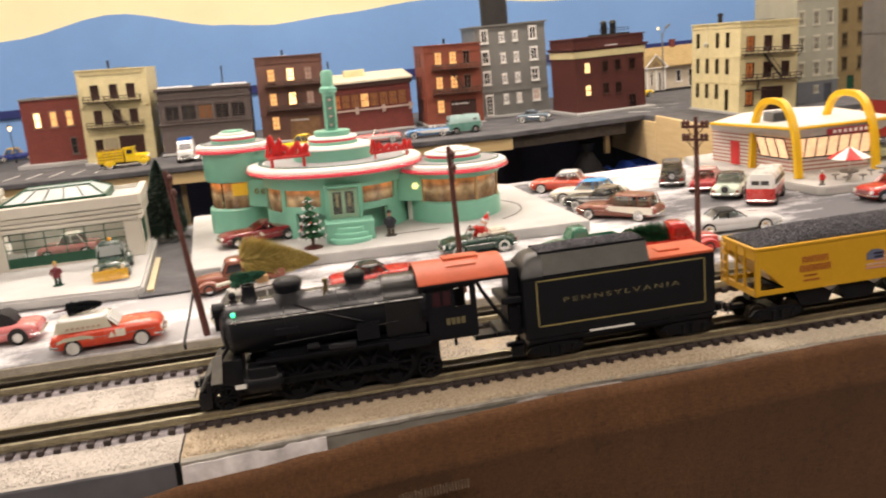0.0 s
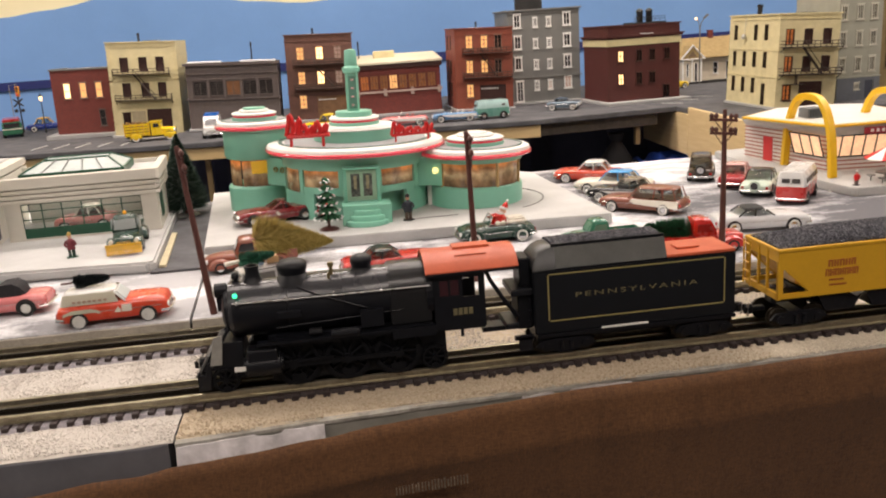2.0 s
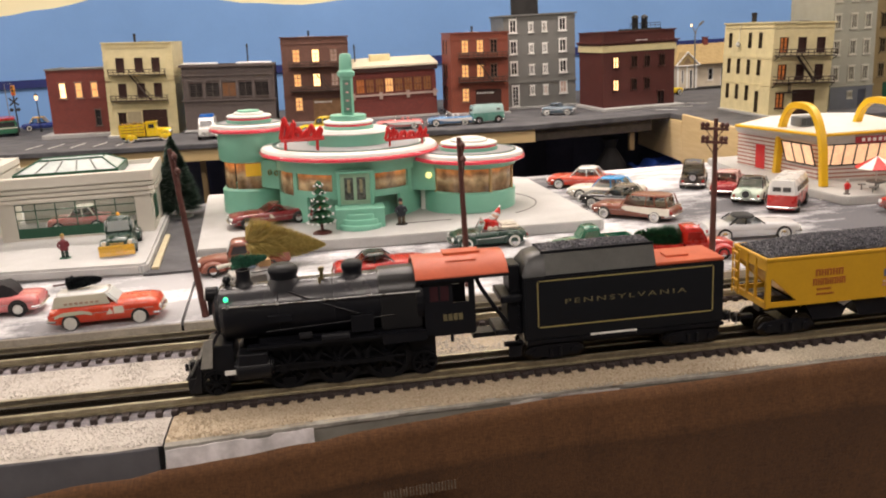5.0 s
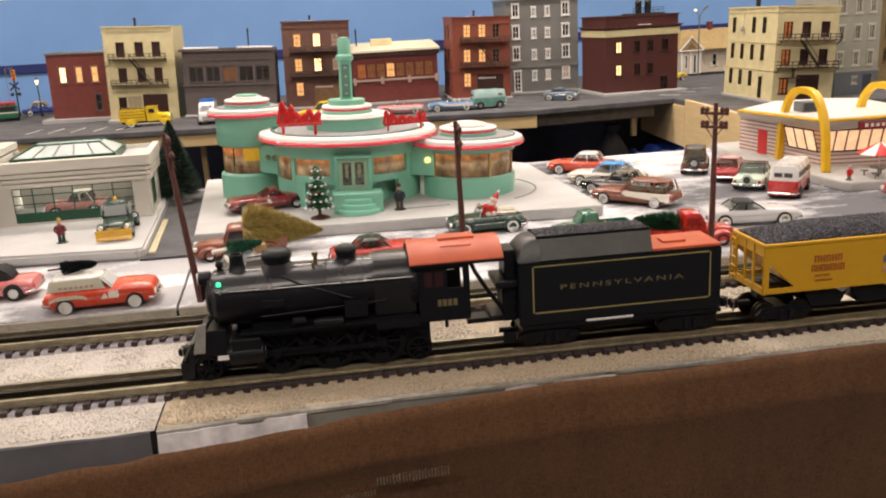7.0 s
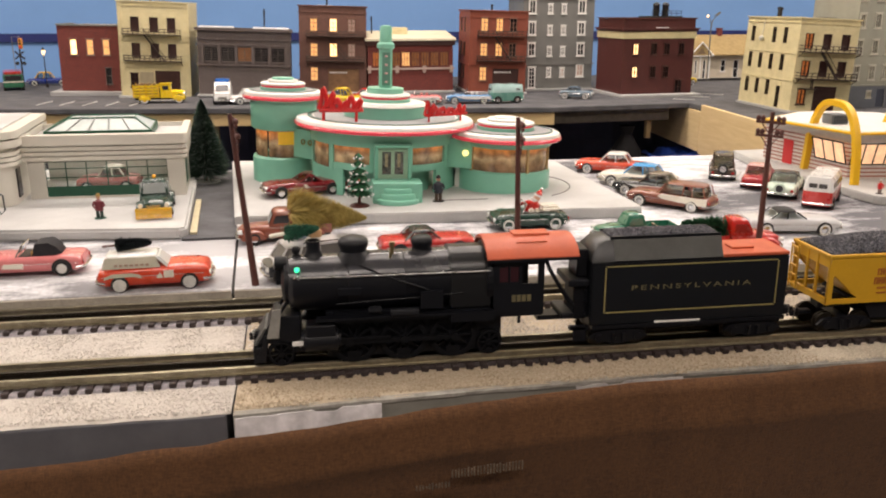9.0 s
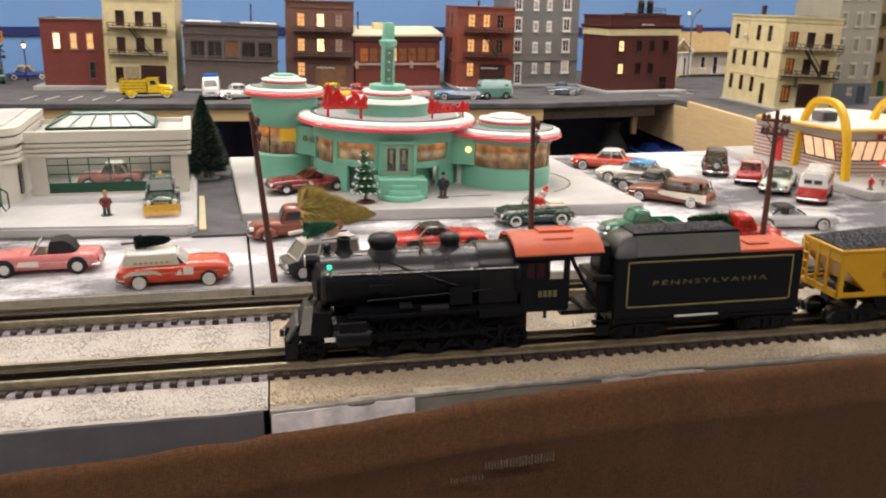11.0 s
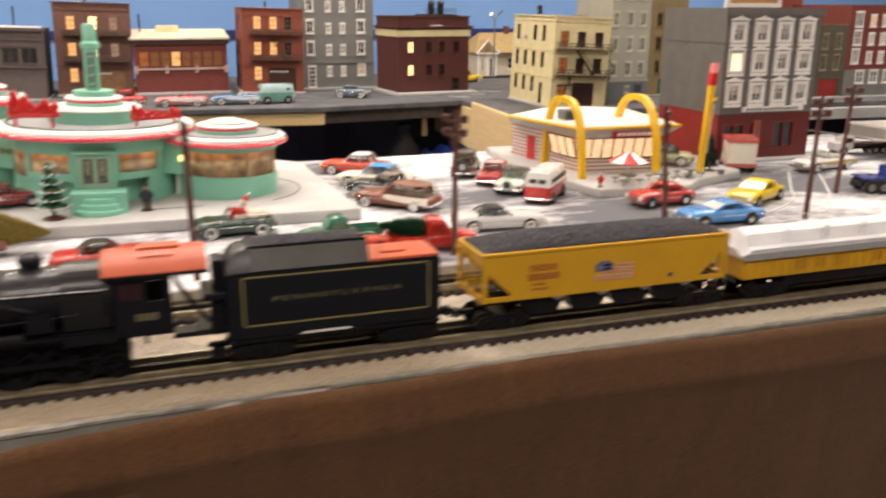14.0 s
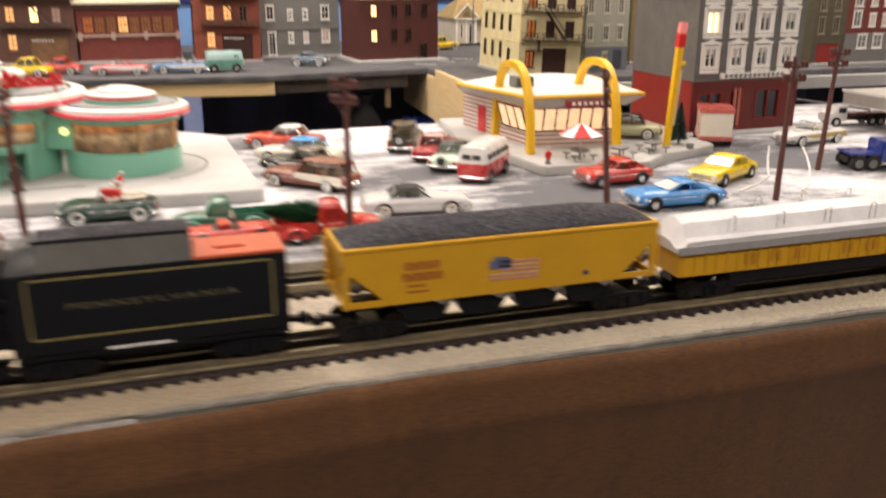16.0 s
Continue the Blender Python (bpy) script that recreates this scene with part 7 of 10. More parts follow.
def diner():
    t = thing("drive_in_diner", pose(0, 0, 0), "mint green round drive-in diner with white discs and red neon bands", "diner")
    b = B(); prism(b, [(-0.092, 1.099), (0.420, 1.074), (0.4245, 1.079), (0.405, 1.43), (0.33, 1.50), (-0.128, 1.50)], 0, 0.014, "xy"); bev(b, 0.0015, 2)
    level = [part("apron", b, SNOWY, t, "pale grey forecourt slab dusted with snow")]
    b = B()
    arc_wall(b, (0.275, 1.24), 0.0975, 0.0022, 0.0138, 0.0146, -58, 62, 24)
    level.append(part("slab_groove", b, GREYPL, t))
    b = B(); bx(b, 0.165, 1.150, 0.0138, 0.235, 1.1522, 0.0146)
    level.append(part("slab_groove", b, GREYPL, t))
    def disc(c, r, z, tier, name="roof_disc"):
        b = B(); lathe(b, [(0, z + 0.004), (r * 0.80, z + 0.0115), (r * 0.93, z + 0.0115), (r * 0.985, z + 0.0095), (r, z + 0.0065), (r, z + 0.0045), (r * 0.985, z + 0.0015), (r * 0.95, z), (0, z)][1:], (c[0], c[1], 0), 64)
        b2 = part(name, b, WHITE, t, "white rounded roof disc", smooth=40)
        b = B(); lathe(b, [(r * 0.996 + 0.0030 * math.cos(a), z + 0.0026 + 0.0030 * math.sin(a)) for a in [radians(18 * k - 90) for k in range(11)]], (c[0], c[1], 0), 72)
        part("neon_band", b, NEON, b2, "glowing red neon band", smooth=40)
        b = B(); lathe(b, [(r * 0.87, z + 0.0114), (r * 0.868, z + 0.0124), (r * 0.825, z + 0.0126), (r * 0.822, z + 0.0114)], (c[0], c[1], 0), 56)
        part("rim_groove", b, mat("groove_green", (0.06, 0.12, 0.10), 0.5), b2, "dark green groove round the disc")
        b = B(); lathe(b, [(0, z + 0.0120), (r * 0.80, z + 0.0120), (r * 0.80, z + 0.0110), (0, z + 0.0110)], (c[0], c[1], 0), 56)
        part("roof_deck", b, DECKGREY, b2)
        z2 = z + 0.0118
        for rr, h, m in tier:
            b = B()
            if m == "mint":
                lathe(b, [(rr, z2), (rr, z2 + h), (rr * 0.96, z2 + h + 0.0006), (0, z2 + h + 0.0006)], (c[0], c[1], 0), 48); part("tier", b, MINT, t, smooth=40)
            elif m == "neon":
                lathe(b, [(rr * 0.97, z2), (rr, z2 + h * 0.25), (rr, z2 + h * 0.75), (rr * 0.97, z2 + h), (0, z2 + h)], (c[0], c[1], 0), 48); part("neon_band", b, NEON, t, "glowing red neon band", smooth=40)
            else:
                lathe(b, [(rr * 0.97, z2), (rr, z2 + h * 0.3), (rr * 0.99, z2 + h * 0.7), (rr * 0.93, z2 + h), (0, z2 + h)], (c[0], c[1], 0), 48); part("tier", b, WHITE, t, smooth=40)
            z2 += h
        return z2
    C, R, L = (0.108, 1.285), (0.276, 1.242), (-0.037, 1.345)
    # central drum
    for a0, a1, rr, za, zb in ((-180, -128, 0.104, 0.0085, 0.0475), (-52, 0, 0.104, 0.0085, 0.0475), (-134, -46, 0.082, 0.0085, 0.055), (-141, -39, 0.1046, 0.0476, 0.0566)):
        b = B(); arc_wall(b, C, rr, 0.006 if rr > 0.104 or zb < 0.05 else 0.004, za, zb, a0, a1, 20); part("lower_wall", b, MINT, t, smooth=30)
    b = B(); arc_wall(b, C, 0.106, 0.006, 0.080, 0.102, -190, 10, 44); part("upper_wall", b, MINT, t, smooth=30)
    for a0, a1, zb in ((-170, -144, 0.047), (-138, -106, 0.0565), (-74, -44, 0.0565), (-38, -12, 0.047)):
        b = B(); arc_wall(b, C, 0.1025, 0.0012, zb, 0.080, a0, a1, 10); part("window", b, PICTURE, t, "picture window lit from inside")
    for a in (-172, -139, -104, -76, -41, -10):
        b = B(); arc_wall(b, C, 0.105, 0.005, 0.046, 0.0805, a - 2, a + 2, 2); part("mullion", b, MINT, t)
    b = B(); arc_wall(b, C, 0.070, 0.004, 0.0138, 0.100, -180, 180, 48); part("core_wall", b, MINT, t, smooth=30)
    b = B()
    for x in (0.0845, 0.1290):
        bx(b, x, 1.1665, 0.014, x + 0.005, 1.186, 0.083)
    bx(b, 0.0845, 1.1660, 0.083, 0.134, 1.186, 0.0862); bx(b, 0.0896, 1.1665, 0.0145, 0.1289, 1.188, 0.0409)
    bev(b, 0.0006)
    en = part("entrance", b, MINT, t)
    b = B(); holed(b, 0.0395, 0.042, 0.0035, [(0.0055, 0.005, 0.0175, 0.036), (0.022, 0.005, 0.034, 0.036)], pose(0.0895, 1.1725, 0.041)); dr = part("door", b, mat("pale_mint_frame", (0.42, 0.60, 0.44), 0.4), en, "pale mint double door with dark glazing")
    for x in (0.0945, 0.111):
        b = B(); bx(b, x, 1.1765, 0.045, x + 0.013, 1.1773, 0.0785); part("door_pane", b, mat("dusky_pane", (0.34, 0.36, 0.34), 0.15, var=0.7, scale=150), dr)
        b = B(); bx(b, x + 0.0045, 1.1750, 0.056, x + 0.0085, 1.1764, 0.074); part("door_notice", b, mat("notice_buff", (0.55, 0.47, 0.30), 0.5, var=0.4, scale=300), dr)
    b = B(); bx(b, 0.081, 1.142, 0.0138, 0.146, 1.178, 0.0405); bev(b, 0.0008); st = part("porch", b, MINT, t)
    for k in range(3):
        b = B(); lathe(b, [(0, 0.0066 * (k + 1)), (0.92, 0.0066 * (k + 1)), (0.97, 0.0066 * (k + 1) - 0.0004), (1, 0.0066 * (k + 1) - 0.0014), (1, 0), (0, 0)], n=40); xf(b.verts, Matrix.Translation((0.1135, 1.1455, 0.0138)) @ Matrix.Diagonal((0.0285 - 0.0045 * k, 0.0205 - 0.0055 * k, 1, 1))); part("step", b, MINT, st, smooth=35)
    z = disc(C, 0.127, 0.0995, [(0.059, 0.0155, "mint"), (0.061, 0.0035, "white"), (0.057, 0.0016, "white"), (0.036, 0.004, "mint"), (0.0345, 0.0035, "neon"), (0.036, 0.004, "white"), (0.026, 0.007, "mint")])
    # sign tower
    b = B(); prism(b, [(C[0] + x, C[1] + y) for x, y in ((-0.009, -0.006), (-0.006, -0.009), (0.006, -0.009), (0.009, -0.006), (0.009, 0.006), (0.006, 0.009), (-0.006, 0.009), (-0.009, 0.006))], z - 0.001, 0.212, "xy")
    tw = part("tower", b, MINT, t)
    b = B(); bx(b, C[0] - 0.0056, C[1] - 0.0102, z + 0.004, C[0] + 0.0056, C[1] - 0.009, 0.200); pn = part("tower_panel", b, mat("panel_green", (0.13, 0.30, 0.23), 0.4), tw)
    for k in range(4):
        b = B(); lathe(b, [(0, -0.0016), (0.0022, -0.0008), (0.0022, 0.0008), (0, 0.0016)], (C[0], C[1] - 0.0106, z + 0.009 + 0.0118 * k), 12); part("lamp", b, mat("pink_lamp", (0.50, 0.32, 0.30), 0.3, emit=0.10, bump=0, emitcol=(1.0, 0.5, 0.5)), pn, "small dim pink lamp")
    b = B(); lathe(b, [(0.0095, 0.203), (0.0125, 0.206), (0.0125, 0.211), (0.009, 0.214), (0.0085, 0.233), (0.007, 0.236), (0, 0.237)], (*C, 0), 28); part("tower_cap", b, MINT, tw, smooth=40)
    # right drum
    b = B(); lathe(b, [(0.066, 0.0080), (0.066, 0.045), (0.063, 0.047), (0.058, 0.047)], (*R, 0), 56); part("lower_wall", b, MINT, t, smooth=40)
    b = B(); lathe(b, [(0.058, 0.0795), (0.066, 0.0795), (0.066, 0.09)], (*R, 0), 56); part("upper_wall", b, MINT, t, smooth=40)
    for a0, a1 in ((-190, -150), (-146, -74), (-70, -30), (-26, 15)):
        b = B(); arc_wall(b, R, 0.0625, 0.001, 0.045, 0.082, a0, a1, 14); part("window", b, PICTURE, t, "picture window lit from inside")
    gm = mat("gold_mullion", (0.45, 0.30, 0.12), 0.4)
    for a in (-148, -72, -28, 17):
        b = B(); arc_wall(b, R, 0.0645, 0.004, 0.0445, 0.082, a - 1.6, a + 1.6, 2); part("mullion", b, gm, t)
    disc(R, 0.0775, 0.0875, [(0.041, 0.0045, "mint"), (0.040, 0.0035, "neon"), (0.041, 0.0035, "white"), (0.027, 0.004, "white"), (0.018, 0.002, "white")])
    # left drum
    b = B(); lathe(b, [(0.046, 0.0060), (0.046, 0.043), (0.043, 0.046), (0.036, 0.046)], (*L, 0), 48); part("lower_wall", b, MINT, t, smooth=40)
    b = B(); lathe(b, [(0.036, 0.083), (0.045, 0.085), (0.048, 0.089), (0.048, 0.131)], (*L, 0), 48); part("upper_wall", b, MINT, t, smooth=40)
    for a0, a1 in ((-180, -125), (-121, -60), (-56, -5)):
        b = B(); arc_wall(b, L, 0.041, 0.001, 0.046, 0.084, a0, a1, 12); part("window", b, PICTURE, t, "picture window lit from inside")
    b = B(); arc_wall(b, L, 0.0425, 0.0012, 0.065, 0.083, -100, -58, 8); part("poster", b, mat("poster_yellow", (0.72, 0.42, 0.03), 0.5, emit=0.25, bump=0), t, "yellow poster in the window")
    disc(L, 0.0565, 0.1285, [(0.033, 0.004, "mint"), (0.032, 0.0035, "neon"), (0.033, 0.0035, "white"), (0.022, 0.004, "white"), (0.016, 0.002, "mint")])
    # linking bays
    b = B(); prism(b, [(-0.0225, 1.306), (0.03, 1.252), (0.055, 1.285), (0.02, 1.335)], 0.048, 0.088, "xy"); bay = part("link_bay", b, MINT, t)
    for k in range(4):
        b = B(); lathe(b, [(0.0042, 0), (0.0042, 0.0012), (0.0026, 0.0012), (0.0026, 0)], (0, 0, 0), 18); xf(b.verts, Matrix.Translation(Vector((-0.0126, 1.2946, 0.0715)).lerp(Vector((0.0264, 1.2545, 0.0715)), (k + 0.4) / 4)) @ Matrix.Rotation(radians(-45.8), 4, "Z") @ Matrix.Rotation(radians(90), 4, "X"))
        part("ring_emblem", b, mat("dull_gold", (0.30, 0.26, 0.08), 0.4, 0.5), bay)
    b = B(); prism(b, [(0.185, 1.226), (0.222, 1.206), (0.24, 1.25), (0.20, 1.275)], 0.048, 0.088, "xy"); bay2 = part("link_bay", b, MINT, t)
    b = B(); lathe(b, [(0, -0.0045), (0.0033, -0.0033), (0.0046, 0), (0.0033, 0.0033), (0, 0.0045)], (0.213, 1.207, 0.070), 16); part("globe_lamp", b, mat("globe_glow", (0.9, 0.75, 0.25), 0.3, emit=1.4, bump=0, emitcol=(1.0, 0.8, 0.3)), bay2, "small glowing yellow globe lamp", True)
    for x, y in ((0.012, 1.30), (0.205, 1.235)):
        b = B(); bx(b, x, y, 0.0138, x + 0.022, y + 0.01, 0.047); part("back_wall", b, WHITE, t)
    # red script signs: plain flowing strokes on posts
    def script(p, q, h, n, seed):
        p, q = Vector(p), Vector(q)
        r = random.Random(seed)
        b = B()
        up = Vector((0, 0, 1))
        line = [p + up * h * 0.12]
        for k in range(n):
            s0, s1 = k / n, (k + 1) / n
            hh = h * (1.25 if k == 0 else r.uniform(0.55, 1.05))
            a, c = p.lerp(q, s0), p.lerp(q, s1)
            sl = (c - a) * 0.30
            line += [a + up * h * 0.15, a + sl * 0.6 + up * hh * 0.6, a + sl + up * hh, a.lerp(c, 0.35) + sl * 0.6 + up * hh * 0.55, a.lerp(c, 0.5) + up * h * 0.12, a.lerp(c, 0.75) + sl + up * hh * 0.85, a.lerp(c, 0.9) + up * h * 0.2]
        line += [q + up * h * 0.12, p + up * h * 0.04]
        soft = []
        for k in range(len(line) - 1):
            w0, w1, w2, w3 = (line[min(max(k + o, 0), len(line) - 1)] for o in (-1, 0, 1, 2))
            for u in (0.0, 0.25, 0.5, 0.75):
                soft.append(0.5 * (2 * w1 + (w2 - w0) * u + (2 * w0 - 5 * w1 + 4 * w2 - w3) * u * u + (3 * w1 - w0 - 3 * w2 + w3) * u ** 3))
        tube(b, soft + [line[-1]], h * 0.14, 7)
        for s in (0.1, 0.9):
            a = p.lerp(q, s)
            bp = B(); tube(bp, [a - up * h * 0.55, a + up * h * 0.3], h * 0.09, 6); part("sign_post", bp, SIGNRED, t)
        return b
    part("red_sign", script((0.014, 1.222, 0.124), (0.068, 1.205, 0.125), 0.024, 3, 3), SIGNRED, t, "red script-like sign of plain strokes")
    part("red_sign", script((0.155, 1.207, 0.1205), (0.213, 1.226, 0.1205), 0.015, 5, 9), SIGNRED, t, "red script-like sign of plain strokes")
    # the drums stand a little askew on their level slab
    askew = pose(0.12, 1.28, 0.0138, 0, 1.7) @ Matrix.Translation((-0.12, -1.28, -0.0138))
    t.matrix_world = askew
    for slab in level:
        slab.matrix_local = askew.inverted()


def hamburger_stand():
    t = thing("hamburger_stand", pose(0, 0, 0), "hamburger stand with red and white stripes and two yellow arches", "restaurant")
    b = B(); prism(b, [(0.766, 1.098), (0.772, 1.092), (0.900, 1.078), (0.910, 1.080), (0.948, 1.112), (1.052, 1.152), (1.058, 1.160), (1.045, 1.50), (0.755, 1.49), (0.735, 1.33)], 0, 0.012, "xy"); bev(b, 0.0015, 2)
    part("forecourt", b, mat("pale_forecourt", (0.52, 0.52, 0.50), 0.6, var=0.14, scale=14, bump=0.1), t, "grey raised forecourt slab")
    RW = mat("white_board", (0.72, 0.68, 0.62), 0.5, var=0.08)
    RS = mat("red_board", (0.42, 0.17, 0.14), 0.5, var=0.1)
    RISE = 0.005
    wl = [(0.771, 1.408), (0.800, 1.215), (0.918, 1.198), (0.940, 1.42)]
    b = B(); prism(b, wl, 0.012, 0.072, "xy"); wall = part("wall", b, RW, t)
    for k in range(9):
        b = B(); prism(b, [(0.7702, 1.4088), (0.7992, 1.2142), (0.9188, 1.1972), (0.9408, 1.4208)], 0.0148 + 0.0060 * k, 0.0170 + 0.0060 * k, "xy"); part("stripe", b, RS, wall)
    b = B(); prism(b, [(0.7770, 1.359), (0.7803, 1.337), (0.784, 1.337), (0.781, 1.359)], 0.013, 0.052, "xy"); part("door", b, SIGNRED, t, "red side door")
    GLOW = mat("stand_window_glow", (0.80, 0.52, 0.33), 0.4, var=0.5, scale=60, bump=0, emit=0.80, emitcol=(1.0, 0.60, 0.33))
    def slanted(p, q, z0, z1, lean, n):
        p, q = Vector((*p, 0)), Vector((*q, 0))
        nrm = Vector(((q - p).y, -(q - p).x, 0)).normalized()
        for k in range(n):
            a, c = p.lerp(q, (k + 0.06) / n), p.lerp(q, (k + 0.94) / n)
            b = B()
            f = [(a + nrm * 0.0018), (c + nrm * 0.0018), (c + nrm * (0.0018 + lean)), (a + nrm * (0.0018 + lean))]
            f = [(v.x, v.y, z) for v, z in zip(f, (z0, z0, z1, z1))]
            loft(b, [f, [(x - nrm.x * 0.001, y - nrm.y * 0.001, z) for x, y, z in f]])
            part("window_pane", b, GLOW, t, "lit slanting window pane")
        b = B()
        for k in range(n + 1):
            a = p.lerp(q, k / n)
            tube(b, [(a.x + nrm.x * 0.002, a.y + nrm.y * 0.002, z0), (a.x + nrm.x * (0.002 + lean), a.y + nrm.y * (0.002 + lean), z1)], 0.0011, 5)
        for z, o in ((z0, 0), (z1, lean)):
            tube(b, [(v.x + nrm.x * (0.002 + o), v.y + nrm.y * (0.002 + o), z) for v in (p, q)], 0.0011, 5)
        part("window_frame", b, DARK, t)
    slanted((0.7892, 1.282), (0.7990, 1.217), 0.034, 0.0665, 0.010, 3)
    slanted((0.8005, 1.2145), (0.918, 1.1978), 0.034, 0.0665, 0.010, 7)
    top = [(0.743, 1.366), (0.786, 1.186), (0.956, 1.180), (0.985, 1.40), (0.93, 1.44), (0.84, 1.44)]
    low = [(0.764, 1.394), (0.798, 1.200), (0.932, 1.190), (0.955, 1.40), (0.92, 1.43), (0.845, 1.43)]
    b = B(); loft(b, [[(x, y, 0.0675) for x, y in low], [(x, y, 0.0765 + RISE) for x, y in top]]); part("fascia", b, mat("fascia_grey", (0.50, 0.49, 0.47), 0.5), t, "sloping grey fascia under the roof")
    b = B(); prism(b, top, 0.0766 + RISE, 0.0800 + RISE, "xy"); bev(b, 0.0006); roof = part("roof_edge", b, ARCHY, t, "yellow roof edge")
    b = B(); prism(b, [(0.751, 1.364), (0.791, 1.192), (0.951, 1.187), (0.977, 1.40), (0.927, 1.434), (0.842, 1.434)], 0.0801 + RISE, 0.0811 + RISE, "xy"); part("roof", b, WHITE, t, "white flat roof")
    b = B(); bx(b, 0.802, 1.270, 0.0808 + RISE, 0.829, 1.300, 0.0960 + RISE); bev(b, 0.0012, 2)
    vent = part("roof_vent", b, mat("vent_grey", (0.15, 0.16, 0.17), 0.5), t, "grey louvred ventilator box on the roof")
    for k in range(6):
        b = B(); bx(b, 0.8038 + 0.0041 * k, 1.2688, 0.0835 + RISE, 0.8066 + 0.0041 * k, 1.2703, 0.0945 + RISE); part("louvre", b, mat("louvre_dark", (0.05, 0.055, 0.06), 0.5), vent)
    for x, ya, yb in ((0.783, 1.170, 1.302), (0.907, 1.165, 1.300)):
        b = B()
        pts = []
        for k in range(25):
            u = -1 + 2 * k / 24
            y = (ya + yb) / 2 + (yb - ya) / 2 * u
            s = abs(u)
            pts.append((x, y, 0.012 + 0.1115 * (1 - s ** 3.0) ** (1 / 1.9)))
        rings = []
        for i, p in enumerate(pts):
            a, c = Vector(pts[max(0, i - 1)]), Vector(pts[min(24, i + 1)])
            d = (c - a).normalized()
            n = Vector((0, -d.z, d.y)) * 0.0048
            p = Vector(p)
            rings.append([p + n + Vector((-0.0052, 0, 0)), p + n + Vector((0.0052, 0, 0)), p - n + Vector((0.0052, 0, 0)), p - n + Vector((-0.0052, 0, 0))])
        loft(b, rings); bev(b, 0.0008, 1, 40)
        part("arch", b, ARCHY, t, "tall yellow parabolic arch", smooth=30)
    b = B(); prism(b, [(0.838, 1.1815), (0.912, 1.1760), (0.912, 1.1792), (0.838, 1.1847)], 0.0690, 0.0785, "xy"); sb = part("sign_board", b, mat("sign_maroon", (0.30, 0.02, 0.03), 0.4), t, "dark red sign board")
    b = B()
    for k in range(8):
        s = (k + 0.5) / 8.5
        x, y = 0.842 + 0.070 * s, 1.1808 - 0.0052 * s
        bx(b, x, y - 0.0006, 0.0717, x + 0.0045, y + 0.0004, 0.0765)
    part("lettering", b, WHITE, sb, "row of white bars")


def pylon():
    t = thing("roadside_pylon", pose(0.980, 1.156, 0.012, -3, 3.8), "tall yellow roadside sign pylon with a red top", "sign")
    b = B(); prism(b, [(-0.0055, 0), (0.0025, 0), (0.0080, 0.134), (-0.001, 0.134)], -0.004, 0.004); bev(b, 0.0006); part("shaft", b, ARCHY, t)
    b = B(); prism(b, [(-0.0020, 0.1342), (0.0090, 0.1342), (0.0100, 0.152), (-0.0006, 0.152)], -0.0048, 0.0048); bev(b, 0.0006); part("head", b, SIGNRED, t, "red head of the sign")
    b = B(); prism(b, [(-0.0010, 0.1522), (0.0106, 0.1522), (0.0112, 0.167), (0.0, 0.167)], -0.0045, 0.0045); bev(b, 0.0015, 2); part("cap", b, mat("cap_pink", (0.70, 0.22, 0.20), 0.4, emit=0.3, bump=0), t, "pale red cap")
    b = B(); prism(b, [(0.0005, 0.108), (0.012, 0.112), (0.012, 0.116), (0.0, 0.112)], -0.0055, 0.0055); part("collar", b, ARCHY, t)
    b = B()
    prism(b, [(0.0045, 0.03), (0.0075, 0.03), (0.0115, 0.105), (0.0085, 0.105)], -0.0015, 0.0015)
    part("emblem", b, mat("pale_pink_plate", (0.62, 0.50, 0.46), 0.5), t, "pale narrow plate beside the shaft")


garage()
diner()
hamburger_stand()
pylon()


# ---- poles, trees, lamps ----
def utility_pole(x, y, lean, leany=0.0, h=0.156, turn=0.0):
    t = thing("utility_pole", pose(x, y, 0, leany, lean) @ pose(0, 0, 0, 0, 0, turn), "brown plastic utility pole with two cross-arms", "utility pole", "poles along the tracks")
    b = B(); cyl(b, (0, 0, -0.004), 0.0036, h + 0.004, "z", 12, 0.0022); part("shaft", b, POLE, t, smooth=40)
    for z, w in ((h - 0.012, 0.0152), (h - 0.026, 0.0145)):
        b = B(); bx(b, -w, -0.0036, z, w, -0.0016, z + 0.003); tube(b, [(-w * 0.6, -0.0026, z), (0, -0.003, z - 0.011)], 0.0006, 5); tube(b, [(w * 0.6, -0.0026, z), (0, -0.003, z - 0.011)], 0.0006, 5)
        arm = part("cross_arm", b, POLE, t)
        for k in (-1, -0.62, 0.62, 1):
            b = B(); lathe(b, [(0.0012, 0), (0.0025, 0.001), (0.0026, 0.0032), (0.0016, 0.0050), (0, 0.0056)], (k * (w - 0.002), -0.0026, z + 0.003), 8); part("insulator", b, POLE, arm)
    return t


utility_pole(-0.054, 0.868, -4.8, -1.0, h=0.167, turn=103)
utility_pole(0.2125, 0.886, -1.0, turn=86)
utility_pole(0.482, 0.889, 0.3, turn=-50)
utility_pole(0.752, 0.898, -4.5, h=0.152, turn=65)
utility_pole(0.9635, 0.905, 1.3)
utility_pole(1.117, 1.019, 3.0)


